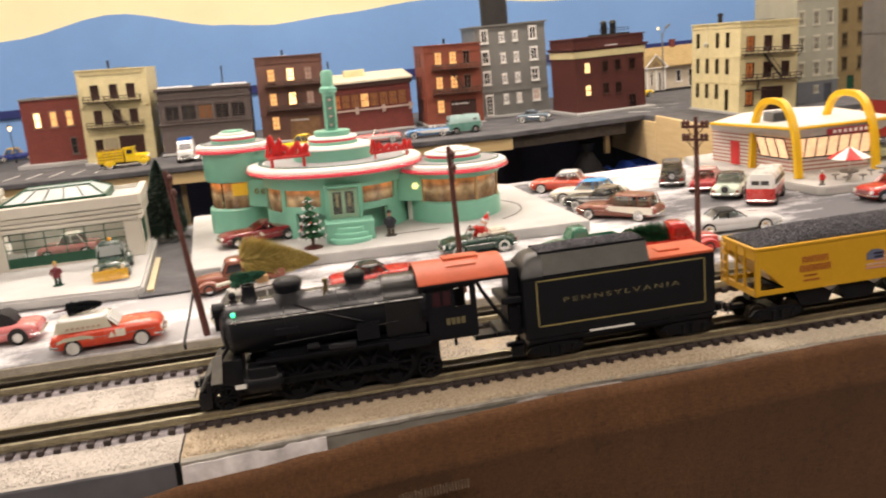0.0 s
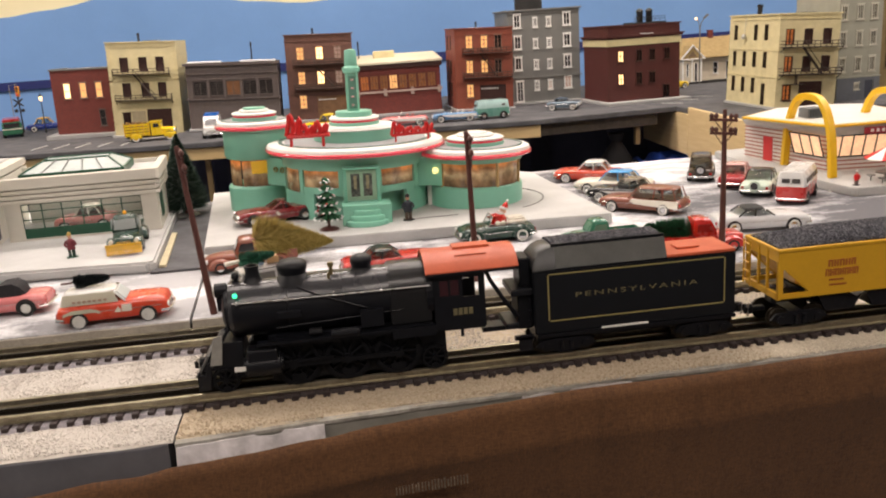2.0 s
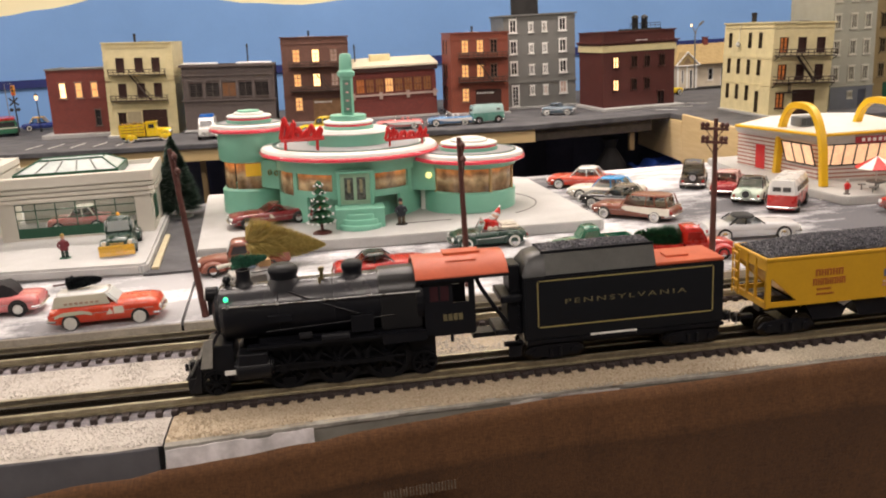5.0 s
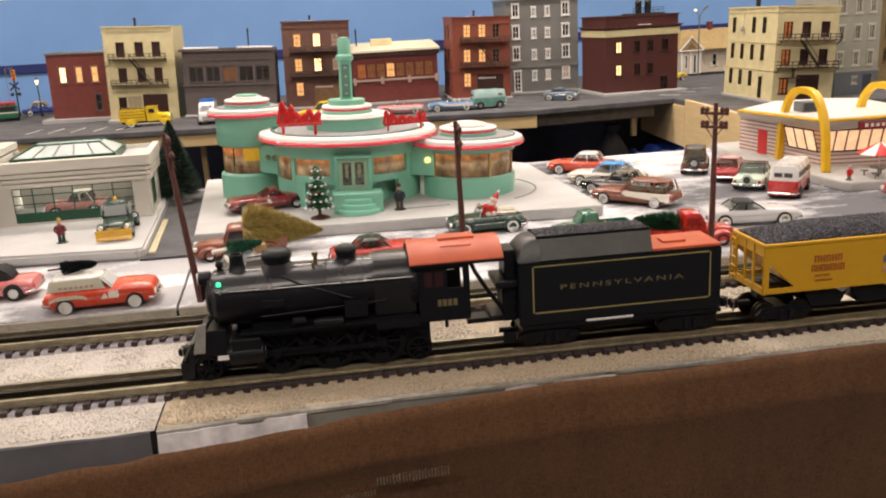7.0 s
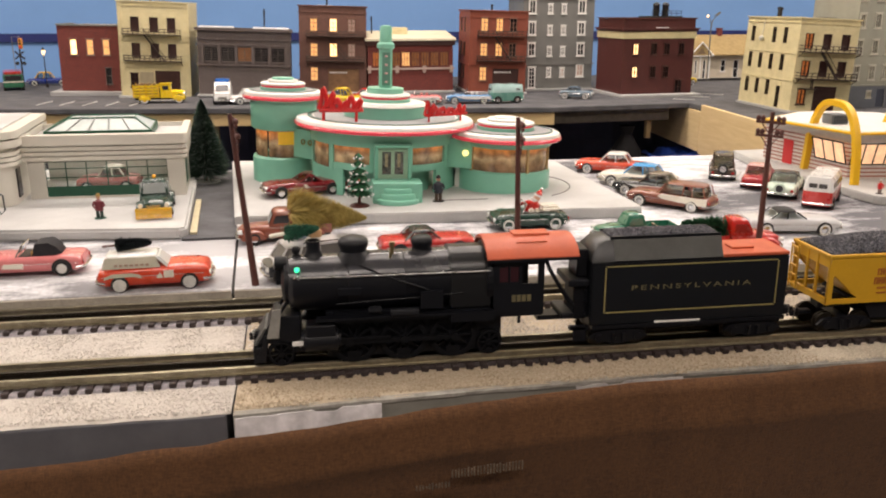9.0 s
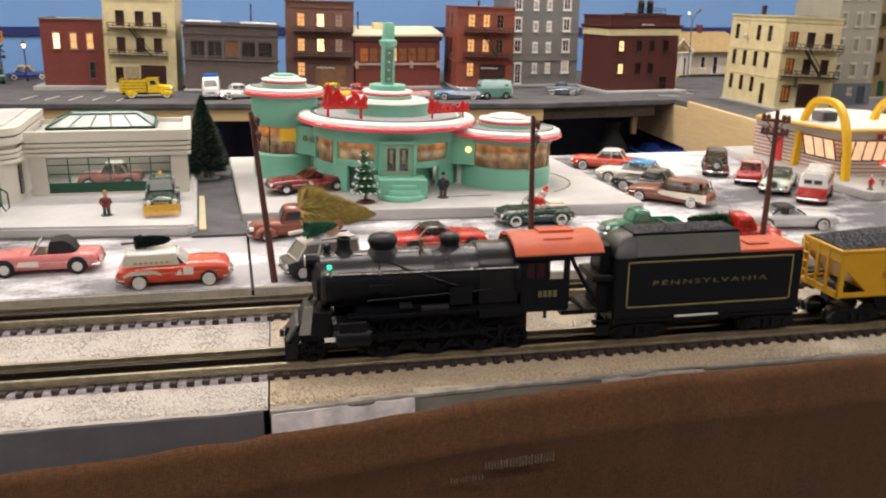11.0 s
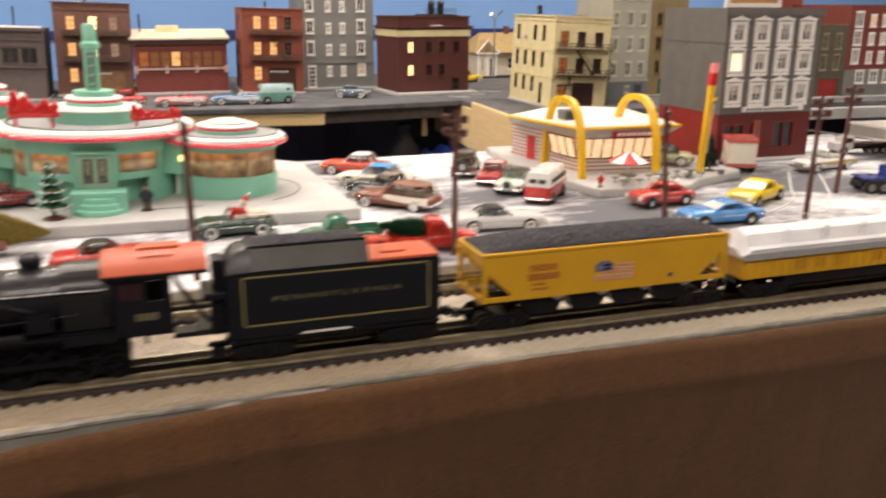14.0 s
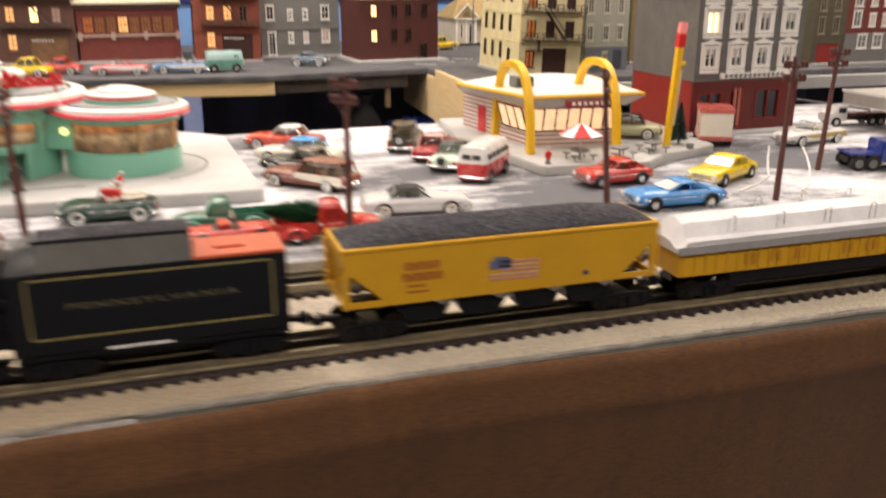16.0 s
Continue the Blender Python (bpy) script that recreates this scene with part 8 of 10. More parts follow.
def brush_tree(parent, h, r, n, material, seed, base=0.0, name="crown", droop=0.25, power=1.0, blade=0.0011, label=""):
    r0 = random.Random(seed)
    b = B()
    for k in range(n):
        u = r0.random() ** 0.85
        z = base + (h - base) * u
        rad = r * (1 - u) ** power * r0.uniform(0.75, 1.06) + 0.0012
        a = r0.uniform(0, 2 * math.pi)
        d = Vector((math.cos(a), math.sin(a), -droop + r0.uniform(-0.25, 0.45)))
        tip = Vector((0, 0, z)) + d * rad
        sd = Vector((-math.sin(a), math.cos(a), r0.uniform(-0.6, 0.6))).normalized() * blade * r0.uniform(0.6, 1.4)
        m = tip * 0.55 + Vector((0, 0, z)) * 0.45
        v = [b.verts.new(p) for p in (Vector((0, 0, z)), m + sd, tip, m - sd + Vector((0, 0, 0.0006)))]
        b.faces.new((v[0], v[1], v[2])); b.faces.new((v[0], v[2], v[3]))
    return part(name, b, material, parent, label)


PINEG = wired("brush_green", grain_nodes((0.010, 0.032, 0.020), (0.035, 0.080, 0.050), 0.8))
PINEV = wired("vivid_green", grain_nodes((0.008, 0.06, 0.022), (0.02, 0.13, 0.05), 0.7))
OLIVE = wired("dry_olive", grain_nodes((0.27, 0.21, 0.045), (0.60, 0.47, 0.16), 0.85))
BLUEG = wired("dark_bluegreen", grain_nodes((0.008, 0.012, 0.016), (0.022, 0.032, 0.036), 0.7))
GREENT = wired("teal_green", grain_nodes((0.01, 0.07, 0.04), (0.03, 0.17, 0.10), 0.7))
FROST = wired("frost_tips", grain_nodes((0.10, 0.16, 0.13), (0.36, 0.42, 0.40), 0.8))

t = thing("bottle_brush_tree", pose(-0.157, 1.385, 0), "tall dark green bottle-brush tree on a white base", "tree", "toy trees")
b = B(); cyl(b, (0, 0, 0), 0.0022, 0.10, "z", 8, 0.0008); part("trunk", b, POLE, t)
b = B(); lathe(b, [(0, 0.0045), (0.018, 0.004), (0.023, 0.002), (0.024, 0), (0, 0)], n=28); part("base", b, SNOW, t, "white snowy base", smooth=40)
brush_tree(t, 0.128, 0.041, 9000, PINEG, 4, 0.014, power=0.85, droop=0.05)
brush_tree(t, 0.127, 0.042, 1900, FROST, 5, 0.016, "frost", 0.05, 0.85)

t = thing("christmas_tree", pose(0.063, 1.135, 0.014), "small decorated Christmas tree with white-tipped boughs", "tree", "toy trees")
b = B(); cyl(b, (0, 0, 0), 0.0022, 0.05, "z", 8, 0.0008); part("trunk", b, POLE, t)
b = B(); lathe(b, [(0, 0.004), (0.006, 0.004), (0.012, 0.0015), (0.013, 0), (0, 0)], n=22); part("base", b, mat("tree_base_red", (0.09, 0.02, 0.015), 0.5), t, smooth=40)
r9 = random.Random(9)
for k in range(6):
    z, rr = 0.014 + 0.0095 * k, 0.0195 * (1 - k / 7.2)
    b = B()
    for i in range(130):
        a = r9.uniform(0, 6.28); q = rr * r9.uniform(0.6, 1.05)
        p0, p1 = Vector((0, 0, z + 0.008)), Vector((q * math.cos(a), q * math.sin(a), z + r9.uniform(-0.002, 0.003)))
        sd = Vector((-math.sin(a), math.cos(a), 0.3)) * 0.0014
        v = [b.verts.new(p) for p in (p0, p0.lerp(p1, 0.6) + sd, p1, p0.lerp(p1, 0.6) - sd)]
        b.faces.new(v[:3]); b.faces.new([v[0], v[2], v[3]])
    part("bough", b, PINEV, t)
    for i in range(max(4, 14 - 2 * k)):
        a = 6.28 * i / max(4, 14 - 2 * k) + k * 0.7
        b = B(); lathe(b, [(0, -0.0014), (0.0016, -0.0006), (0.0014, 0.0006), (0, 0.0011)], (rr * 0.95 * math.cos(a), rr * 0.95 * math.sin(a), z + 0.0012), 8); part("snow_tip", b, SNOW, t)
    for i in range(3):
        a = 6.28 * i / 3 + k * 1.3
        b = B(); lathe(b, [(0, -0.0014), (0.0014, 0), (0, 0.0014)], (rr * 0.8 * math.cos(a), rr * 0.8 * math.sin(a), z + 0.003), 8); part("bauble", b, SIGNRED if i % 2 else CHROME, t)


def lamp_post(x, y, z, h):
    t = thing("street_lamp", pose(x, y, z), "black toy street lamp with a glowing lantern", "street lamp")
    b = B(); cyl(b, (0, 0, 0), 0.0035, 0.008, "z", 10); cyl(b, (0, 0, 0.008), 0.0014, h - 0.02, "z", 8); part("post", b, DARK, t)
    b = B(); lathe(b, [(0.002, h - 0.013), (0.0048, h - 0.004), (0.0035, h), (0, h + 0.001)], n=10); part("lantern", b, LITHOT, t, "glowing lantern")
    b = B(); lathe(b, [(0.0058, h - 0.001), (0.002, h + 0.004), (0, h + 0.009)], n=10); part("cap", b, DARK, t)


lamp_post(-0.705, 2.55, PLAT, 0.10)
DEPOTGREY = mat("lamp_post_grey", (0.16, 0.16, 0.15), 0.5, var=0.1)
t = thing("street_lamp", pose(1.152, 2.44, PLAT), "tall grey street lamp with a curved arm", "street lamp")
b = B(); tube(b, [(0, 0, 0), (0, 0, 0.158), (0.003, 0, 0.172), (0.014, 0, 0.188)], 0.002, 8, 0.0014); tube(b, [(0, 0, 0.160), (-0.004, 0, 0.175), (-0.010, 0, 0.184)], 0.0012, 6); part("post", b, DEPOTGREY, t)
b = B(); v = bx(b, 0, -0.003, -0.0025, 0.016, 0.003, 0.0025); xf(v, pose(0.0115, 0, 0.186, 0, -38)); part("lamp_head", b, DEPOTGREY, t)
b = B(); lathe(b, [(0, -0.004), (0.003, -0.002), (0.003, 0.002), (0, 0.004)], (-0.012, 0, 0.186), 10); part("bulb", b, LITHOT, t, "tiny glowing bulb")
t = thing("crossing_signal", pose(-0.78, 2.60, PLAT), "black railway crossing signal with crossed boards", "signal")
b = B(); cyl(b, (0, 0, 0), 0.0022, 0.105, "z", 8); part("post", b, DARK, t)
b = B(); v = bx(b, -0.016, -0.004, -0.002, 0.016, -0.002, 0.002); xf(v, Matrix.Translation((0, 0, 0.084)) @ Matrix.Rotation(radians(40), 4, "Y")); v = bx(b, -0.016, -0.0064, -0.002, 0.016, -0.0044, 0.002); xf(v, Matrix.Translation((0, 0, 0.084)) @ Matrix.Rotation(radians(-40), 4, "Y")); part("crossbuck", b, DARK, t)
for k in (-1, 1):
    b = B(); cyl(b, (k * 0.009, -0.006, 0.062), 0.005, 0.004, "y", 12); part("signal_lamp", b, DARK, t)
t = thing("traffic_light", pose(-0.745, 2.50, PLAT), "yellow toy traffic light on a thin arm", "traffic light")
b = B(); tube(b, [(-0.03, 0.03, 0), (-0.03, 0.03, 0.135), (0, 0, 0.137)], 0.0012, 6); part("arm", b, GREYPL, t)
b = B(); bx(b, -0.005, -0.004, 0.105, 0.005, 0.004, 0.132); bev(b, 0.001); part("housing", b, mat("signal_orange", (0.62, 0.25, 0.03), 0.45), t)
for k in range(3):
    b = B(); cyl(b, (0, -0.0055, 0.110 + 0.0085 * k), 0.0028, 0.002, "y", 10); part("lens", b, DARK if k else SIGNRED, t)


# ---- figurines ----
def figurine(x, y, z, h, coat, legs, hat, label, yaw=0, base=None):
    b = B()
    mats = [coat, legs, mat("figurine_skin", (0.55, 0.30, 0.20), 0.5), hat, base or DARK]
    def add(fn, mi):
        n0 = len(b.faces); fn(); b.faces.ensure_lookup_table()
        for f in b.faces[n0:]:
            f.material_index = mi
    s = h / 0.04
    add(lambda: lathe(b, [(0, 0.001 * s), (0.009 * s, 0.001 * s), (0.009 * s, 0), (0, 0)], n=18), 4)
    add(lambda: cyl(b, (-0.003 * s, 0, 0.001 * s), 0.0026 * s, 0.015 * s, "z", 10), 1)
    add(lambda: cyl(b, (0.003 * s, 0, 0.001 * s), 0.0026 * s, 0.015 * s, "z", 10), 1)
    add(lambda: lathe(b, [(0, 0.013 * s), (0.0068 * s, 0.013 * s), (0.006 * s, 0.020 * s), (0.0062 * s, 0.027 * s), (0.003 * s, 0.030 * s), (0, 0.0305 * s)], n=14, sy=0.75), 0)
    add(lambda: tube(b, [(-0.0058 * s, 0, 0.027 * s), (-0.0085 * s, -0.002 * s, 0.021 * s), (-0.005 * s, -0.0055 * s, 0.018 * s)], 0.0018 * s, 7), 0)
    add(lambda: tube(b, [(0.0058 * s, 0, 0.027 * s), (0.0085 * s, -0.002 * s, 0.021 * s), (0.005 * s, -0.0055 * s, 0.018 * s)], 0.0018 * s, 7), 0)
    add(lambda: lathe(b, [(0, 0.030 * s), (0.0028 * s, 0.0315 * s), (0.0033 * s, 0.034 * s), (0.0024 * s, 0.037 * s), (0, 0.0375 * s)], n=12), 2)
    add(lambda: lathe(b, [(0.0036 * s, 0.0355 * s), (0.0036 * s, 0.037 * s), (0.002 * s, 0.040 * s), (0, 0.0405 * s)], n=12), 3)
    return solid("figurine", b, mats, label, "figurine", "figurines", m=pose(x, y, z, 0, 0, yaw), smooth=40)


figurine(-0.253, 1.117, 0.014, 0.031, mat("fig_maroon", (0.16, 0.02, 0.03), 0.5), mat("fig_dkgreen", (0.02, 0.05, 0.04), 0.5), mat("fig_blond", (0.45, 0.30, 0.08), 0.5), "small figurine in a maroon jacket with blond hair", 0, GREEN)
figurine(0.168, 1.148, 0.014, 0.035, mat("fig_navy", (0.015, 0.02, 0.03), 0.5), mat("fig_tan", (0.10, 0.07, 0.05), 0.5), DARK, "small figurine in a dark jacket by the steps")
figurine(0.781, 1.110, 0.012, 0.021, SIGNRED, mat("fig_grey", (0.25, 0.22, 0.2), 0.5), WHITE, "small red and white Santa figurine on the kerb")


# ---- vehicles ----
TINT = glass("tinted_plastic", (0.45, 0.48, 0.48), 0.04)
CLEARW = glass("windscreen_plastic", (0.85, 0.9, 0.9), 0.04)
SMOKY = mat("smoky_pane", (0.13, 0.125, 0.12), 0.12, var=0.5, scale=90)
SEAT = mat("seat_dark", (0.05, 0.035, 0.03), 0.6)
WW = mat("whitewall", (0.72, 0.71, 0.67), 0.55)
TAIL = mat("tail_red", (0.45, 0.01, 0.01), 0.25, coat=0.5)
HEADL = mat("headlamp", (0.80, 0.82, 0.80), 0.15, var=0.05)
PAINTS = {}


def paint(name, col, rough=0.28):
    if name not in PAINTS:
        PAINTS[name] = mat("paint_" + name, col, rough, var=0.06, scale=40, bump=0.04, bscale=600, coat=0.6)
    return PAINTS[name]


def body_ring(x, w, zb, zt, shoulder=0.80, tuck=0.86):
    h = zt - zb
    side = [(tuck * w, zb), (0.97 * w, zb + 0.16 * h), (w, zb + 0.42 * h), (0.985 * w, zb + 0.70 * h), (0.93 * w, zb + 0.90 * h), (shoulder * w, zt), (0.4 * w, zt + 0.03 * h)]
    return [(x, -y, z) for y, z in side] + [(x, y, z) for y, z in side[::-1]]


def wheel(parent, x, y, r, w=0.0085, white=True, hub=CHROME):
    s = -1 if y < 0 else 1
    well = y
    y += s * 0.0012
    b = B()
    prof = [(r * 0.62, -w / 2), (r * 0.93, -w / 2), (r, -w * 0.3), (r, w * 0.3), (r * 0.93, w / 2), (r * 0.62, w / 2)]
    vs = lathe(b, prof, n=22)
    xf(vs, Matrix.Translation((x, y - s * w / 2, r)) @ Matrix.Rotation(radians(90), 4, "X"))
    wh = part("wheel", b, RUBBER, parent, smooth=35)
    b = B(); vs = lathe(b, [(0, -w * 0.42), (r * 0.3, -w * 0.46), (r * 0.64, -w * 0.40), (r * 0.64, w * 0.40), (r * 0.3, w * 0.46), (0, w * 0.50)], n=18)
    xf(vs, Matrix.Translation((x, y - s * w / 2, r)) @ Matrix.Rotation(radians(90), 4, "X")); part("hub", b, hub, wh, smooth=35)
    if white:
        b = B(); vs = lathe(b, [(r * 0.60, w * 0.52), (r * 0.88, w * 0.515), (r * 0.88, w * 0.49), (r * 0.60, w * 0.49)], n=22)
        xf(vs, Matrix.Translation((x, y - s * w / 2, r)) @ Matrix.Rotation(radians(90 if s < 0 else -90), 4, "X")); part("whitewall", b, WW, wh)
    b = B(); cyl(b, (x, min(well, well - s * 0.004), r * 1.02), r * 1.20, 0.004, "y", 20); bmesh.ops.bisect_plane(b, geom=b.verts[:] + b.edges[:] + b.faces[:], plane_co=(0, 0, r * 0.55), plane_no=(0, 0, -1), clear_outer=True)
    xf(b.verts, Matrix.Translation((0, s * 0.0003, 0)))
    part("wheel_well", b, DARK, parent)


def trimmings(t, L, w, zb, zf, zr, tailz=None):
    for d, z in ((1, zf), (-1, zr)):
        b = B()
        tube(b, [(d * (L / 2 - 0.007), -w * 1.02, z), (d * (L / 2 + 0.0005), -w * 0.93, z), (d * (L / 2 + 0.0022), -w * 0.5, z), (d * (L / 2 + 0.0022), w * 0.5, z), (d * (L / 2 + 0.0005), w * 0.93, z), (d * (L / 2 - 0.007), w * 1.02, z)], 0.0013, 6)
        part("bumper", b, CHROME, t)
    for s in (-1, 1):
        b = B(); cyl(b, (L / 2 - 0.0035, s * w * 0.76, zb + 0.0085), 0.0028, 0.004, "x", 14); part("headlight", b, HEADL, t)
        b = B(); bx(b, -L / 2 - 0.0006, s * w * 0.78 - 0.0018, zb + 0.0065, -L / 2 + 0.002, s * w * 0.78 + 0.0018, zb + 0.0100); part("tail_light", b, TAIL, t)
    b = B()
    for k in range(4):
        bx(b, L / 2 - 0.002, -w * 0.5, zb + 0.0045 + 0.0017 * k, L / 2 + 0.0008, w * 0.5, zb + 0.0053 + 0.0017 * k)
    part("grille", b, CHROME, t)


def car(x, y, yaw, label, body, roof=None, stripe=None, L=0.108, W=0.040, belt=0.0205, H=0.0345, cabin=(-0.30, 0.17), raked=0.09, style="sedan", z=0.0, fins=0.0, wheels_r=0.0075, white=True, group="parked toy cars", name="toy_car", hood=0.0, hub=CHROME, axles=0.315, screen=None):
    t = thing(name, pose(x, y, z, 0, 0, yaw), label, "car", group)
    w, zb = W / 2, 0.0055
    st = [(-0.5, 0.86, 0.62), (-0.485, 0.95, 0.82 + fins), (-0.44, 1.0, 0.92 + fins), (-0.30, 1.0, 0.97 + fins * 0.5), (-0.15, 1.0, 1.0), (0.10, 1.0, 1.0), (0.22, 1.0, 0.99 + hood), (0.38, 0.99, 0.95 + hood), (0.465, 0.95, 0.86 + hood), (0.49, 0.90, 0.74), (0.5, 0.80, 0.55)]
    b = B(); loft(b, [body_ring(f * L, w * ww, zb + (0.0012 if abs(f) > 0.47 else 0), zb + (belt - zb) * zz) for f, ww, zz in st])
    bd = part("body", b, body, t, smooth=45)
    if stripe:
        for s in (-1, 1):
            b = B(); prism(b, [(-0.46 * L, belt * 0.84), (0.30 * L, belt * 0.80), (0.12 * L, belt * 0.55), (-0.1 * L, belt * 0.50), (-0.46 * L, belt * 0.52)], s * w * 1.0 - 0.0006, s * w * 1.0 + 0.0006); part("side_flash", b, stripe, bd)
    b = B()
    for s in (-1, 1):
        tube(b, [(-0.46 * L, s * w * 1.008, belt * 0.66), (0.44 * L, s * w * 1.0, belt * 0.66)], 0.0003, 5)
    part("side_trim", b, CHROME, bd)
    xr, xf_ = cabin[0] * L, cabin[1] * L
    rp = roof or body
    if style == "convertible":
        b = B(); bx(b, xr + 0.004, -w * 0.74, belt - 0.0022, xf_ - 0.004, w * 0.74, belt + 0.0006); part("interior", b, SEAT, t)
        for k, xx in enumerate((xr + 0.012, (xr + xf_) / 2 + 0.002)):
            b = B(); bx(b, xx - 0.003, -w * 0.68, belt - 0.002, xx + 0.003, w * 0.68, belt + 0.005); bev(b, 0.0012, 2); part("seat", b, rp, t)
        b = B()
        p = [(xf_ - 0.002, -w * 0.82, belt), (xf_ - 0.002, w * 0.82, belt), (xf_ - 0.008, w * 0.70, belt + 0.0115), (xf_ - 0.008, -w * 0.70, belt + 0.0115)]
        loft(b, [p, [(q[0] - 0.0006, q[1], q[2]) for q in p]]); ws = part("windscreen", b, CLEARW, t)
        b = B(); tube(b, p[0:1] + p[3:] + p[2:3] + p[1:2], 0.0008, 6); part("windscreen_frame", b, CHROME, ws)
    else:
        rr0, rr1 = xr + raked * L * (0.6 if style == "wagon" else 1.0), xf_ - raked * L * 1.15
        if style == "wagon":
            xr = -0.455 * L; rr0 = -0.42 * L
        ht = H - 0.0022
        def plan(x0, x1, yy, zz, p=3.6, n=24):
            out = []
            for k in range(n):
                a = 2 * math.pi * (k + 0.5) / n
                c, s_ = math.cos(a), math.sin(a)
                out.append(((x0 + x1) / 2 + (x1 - x0) / 2 * math.copysign(abs(c) ** (2 / p), c), yy * math.copysign(abs(s_) ** (2 / p), s_), zz))
            return out
        b = B(); loft(b, [plan(xr, xf_, w * 0.85, belt - 0.0006, 4.5), plan(xr * 0.5 + rr0 * 0.5 - 0.0008, xf_ * 0.5 + rr1 * 0.5 + 0.0008, w * 0.80, (belt + ht) / 2, 4.5), plan(rr0, rr1, w * 0.72, ht, 4.5)]); part("window_glass", b, TINT, t, smooth=50)
        b = B()
        loft(b, [plan(rr0 - 0.0016, rr1 + 0.0016, w * 0.765, ht - 0.0006), plan(rr0 - 0.0012, rr1 + 0.0012, w * 0.755, ht + 0.0005), plan(rr0 + 0.0006, rr1 - 0.0006, w * 0.70, ht + 0.0014), plan(rr0 + 0.004, rr1 - 0.004, w * 0.55, H - 0.0003), plan(rr0 + 0.010, rr1 - 0.010, w * 0.28, H)]); part("roof", b, rp, t, smooth=60)
        for s in (-1, 1):
            for xa, xb in [(xr, rr0), (xf_, rr1)] + [((xr + xf_) / 2 - 0.002, (rr0 + rr1) / 2)] + ([((xr * 0.68 + xf_ * 0.32) - 0.004, rr0 * 0.66 + rr1 * 0.34 - 0.002)] if style == "wagon" else []):
                b = B(); tube(b, [(xa, s * w * 0.84, belt - 0.0006), (xb, s * w * 0.735, ht)], 0.0009, 6); part("pillar", b, rp, t)
        if screen:
            # opaque pale plate: the reflection on the windscreen as plain colour
            p = [(xf_ + 0.0006, -w * 0.74, belt + 0.0012), (xf_ + 0.0006, w * 0.74, belt + 0.0012), (rr1 + 0.0032, w * 0.62, ht - 0.0010), (rr1 + 0.0032, -w * 0.62, ht - 0.0010)]
            b = B(); loft(b, [p, [(q[0] - 0.003, q[1], q[2]) for q in p]]); part("windscreen", b, screen, t, "windscreen painted pale for its reflection")
    for fx in (-axles, axles):
        for s in (-1, 1):
            wheel(t, fx * L, s * w * 1.005, wheels_r, white=white, hub=hub)
    trimmings(t, L, w, zb, zb + 0.004, zb + 0.004)
    return t


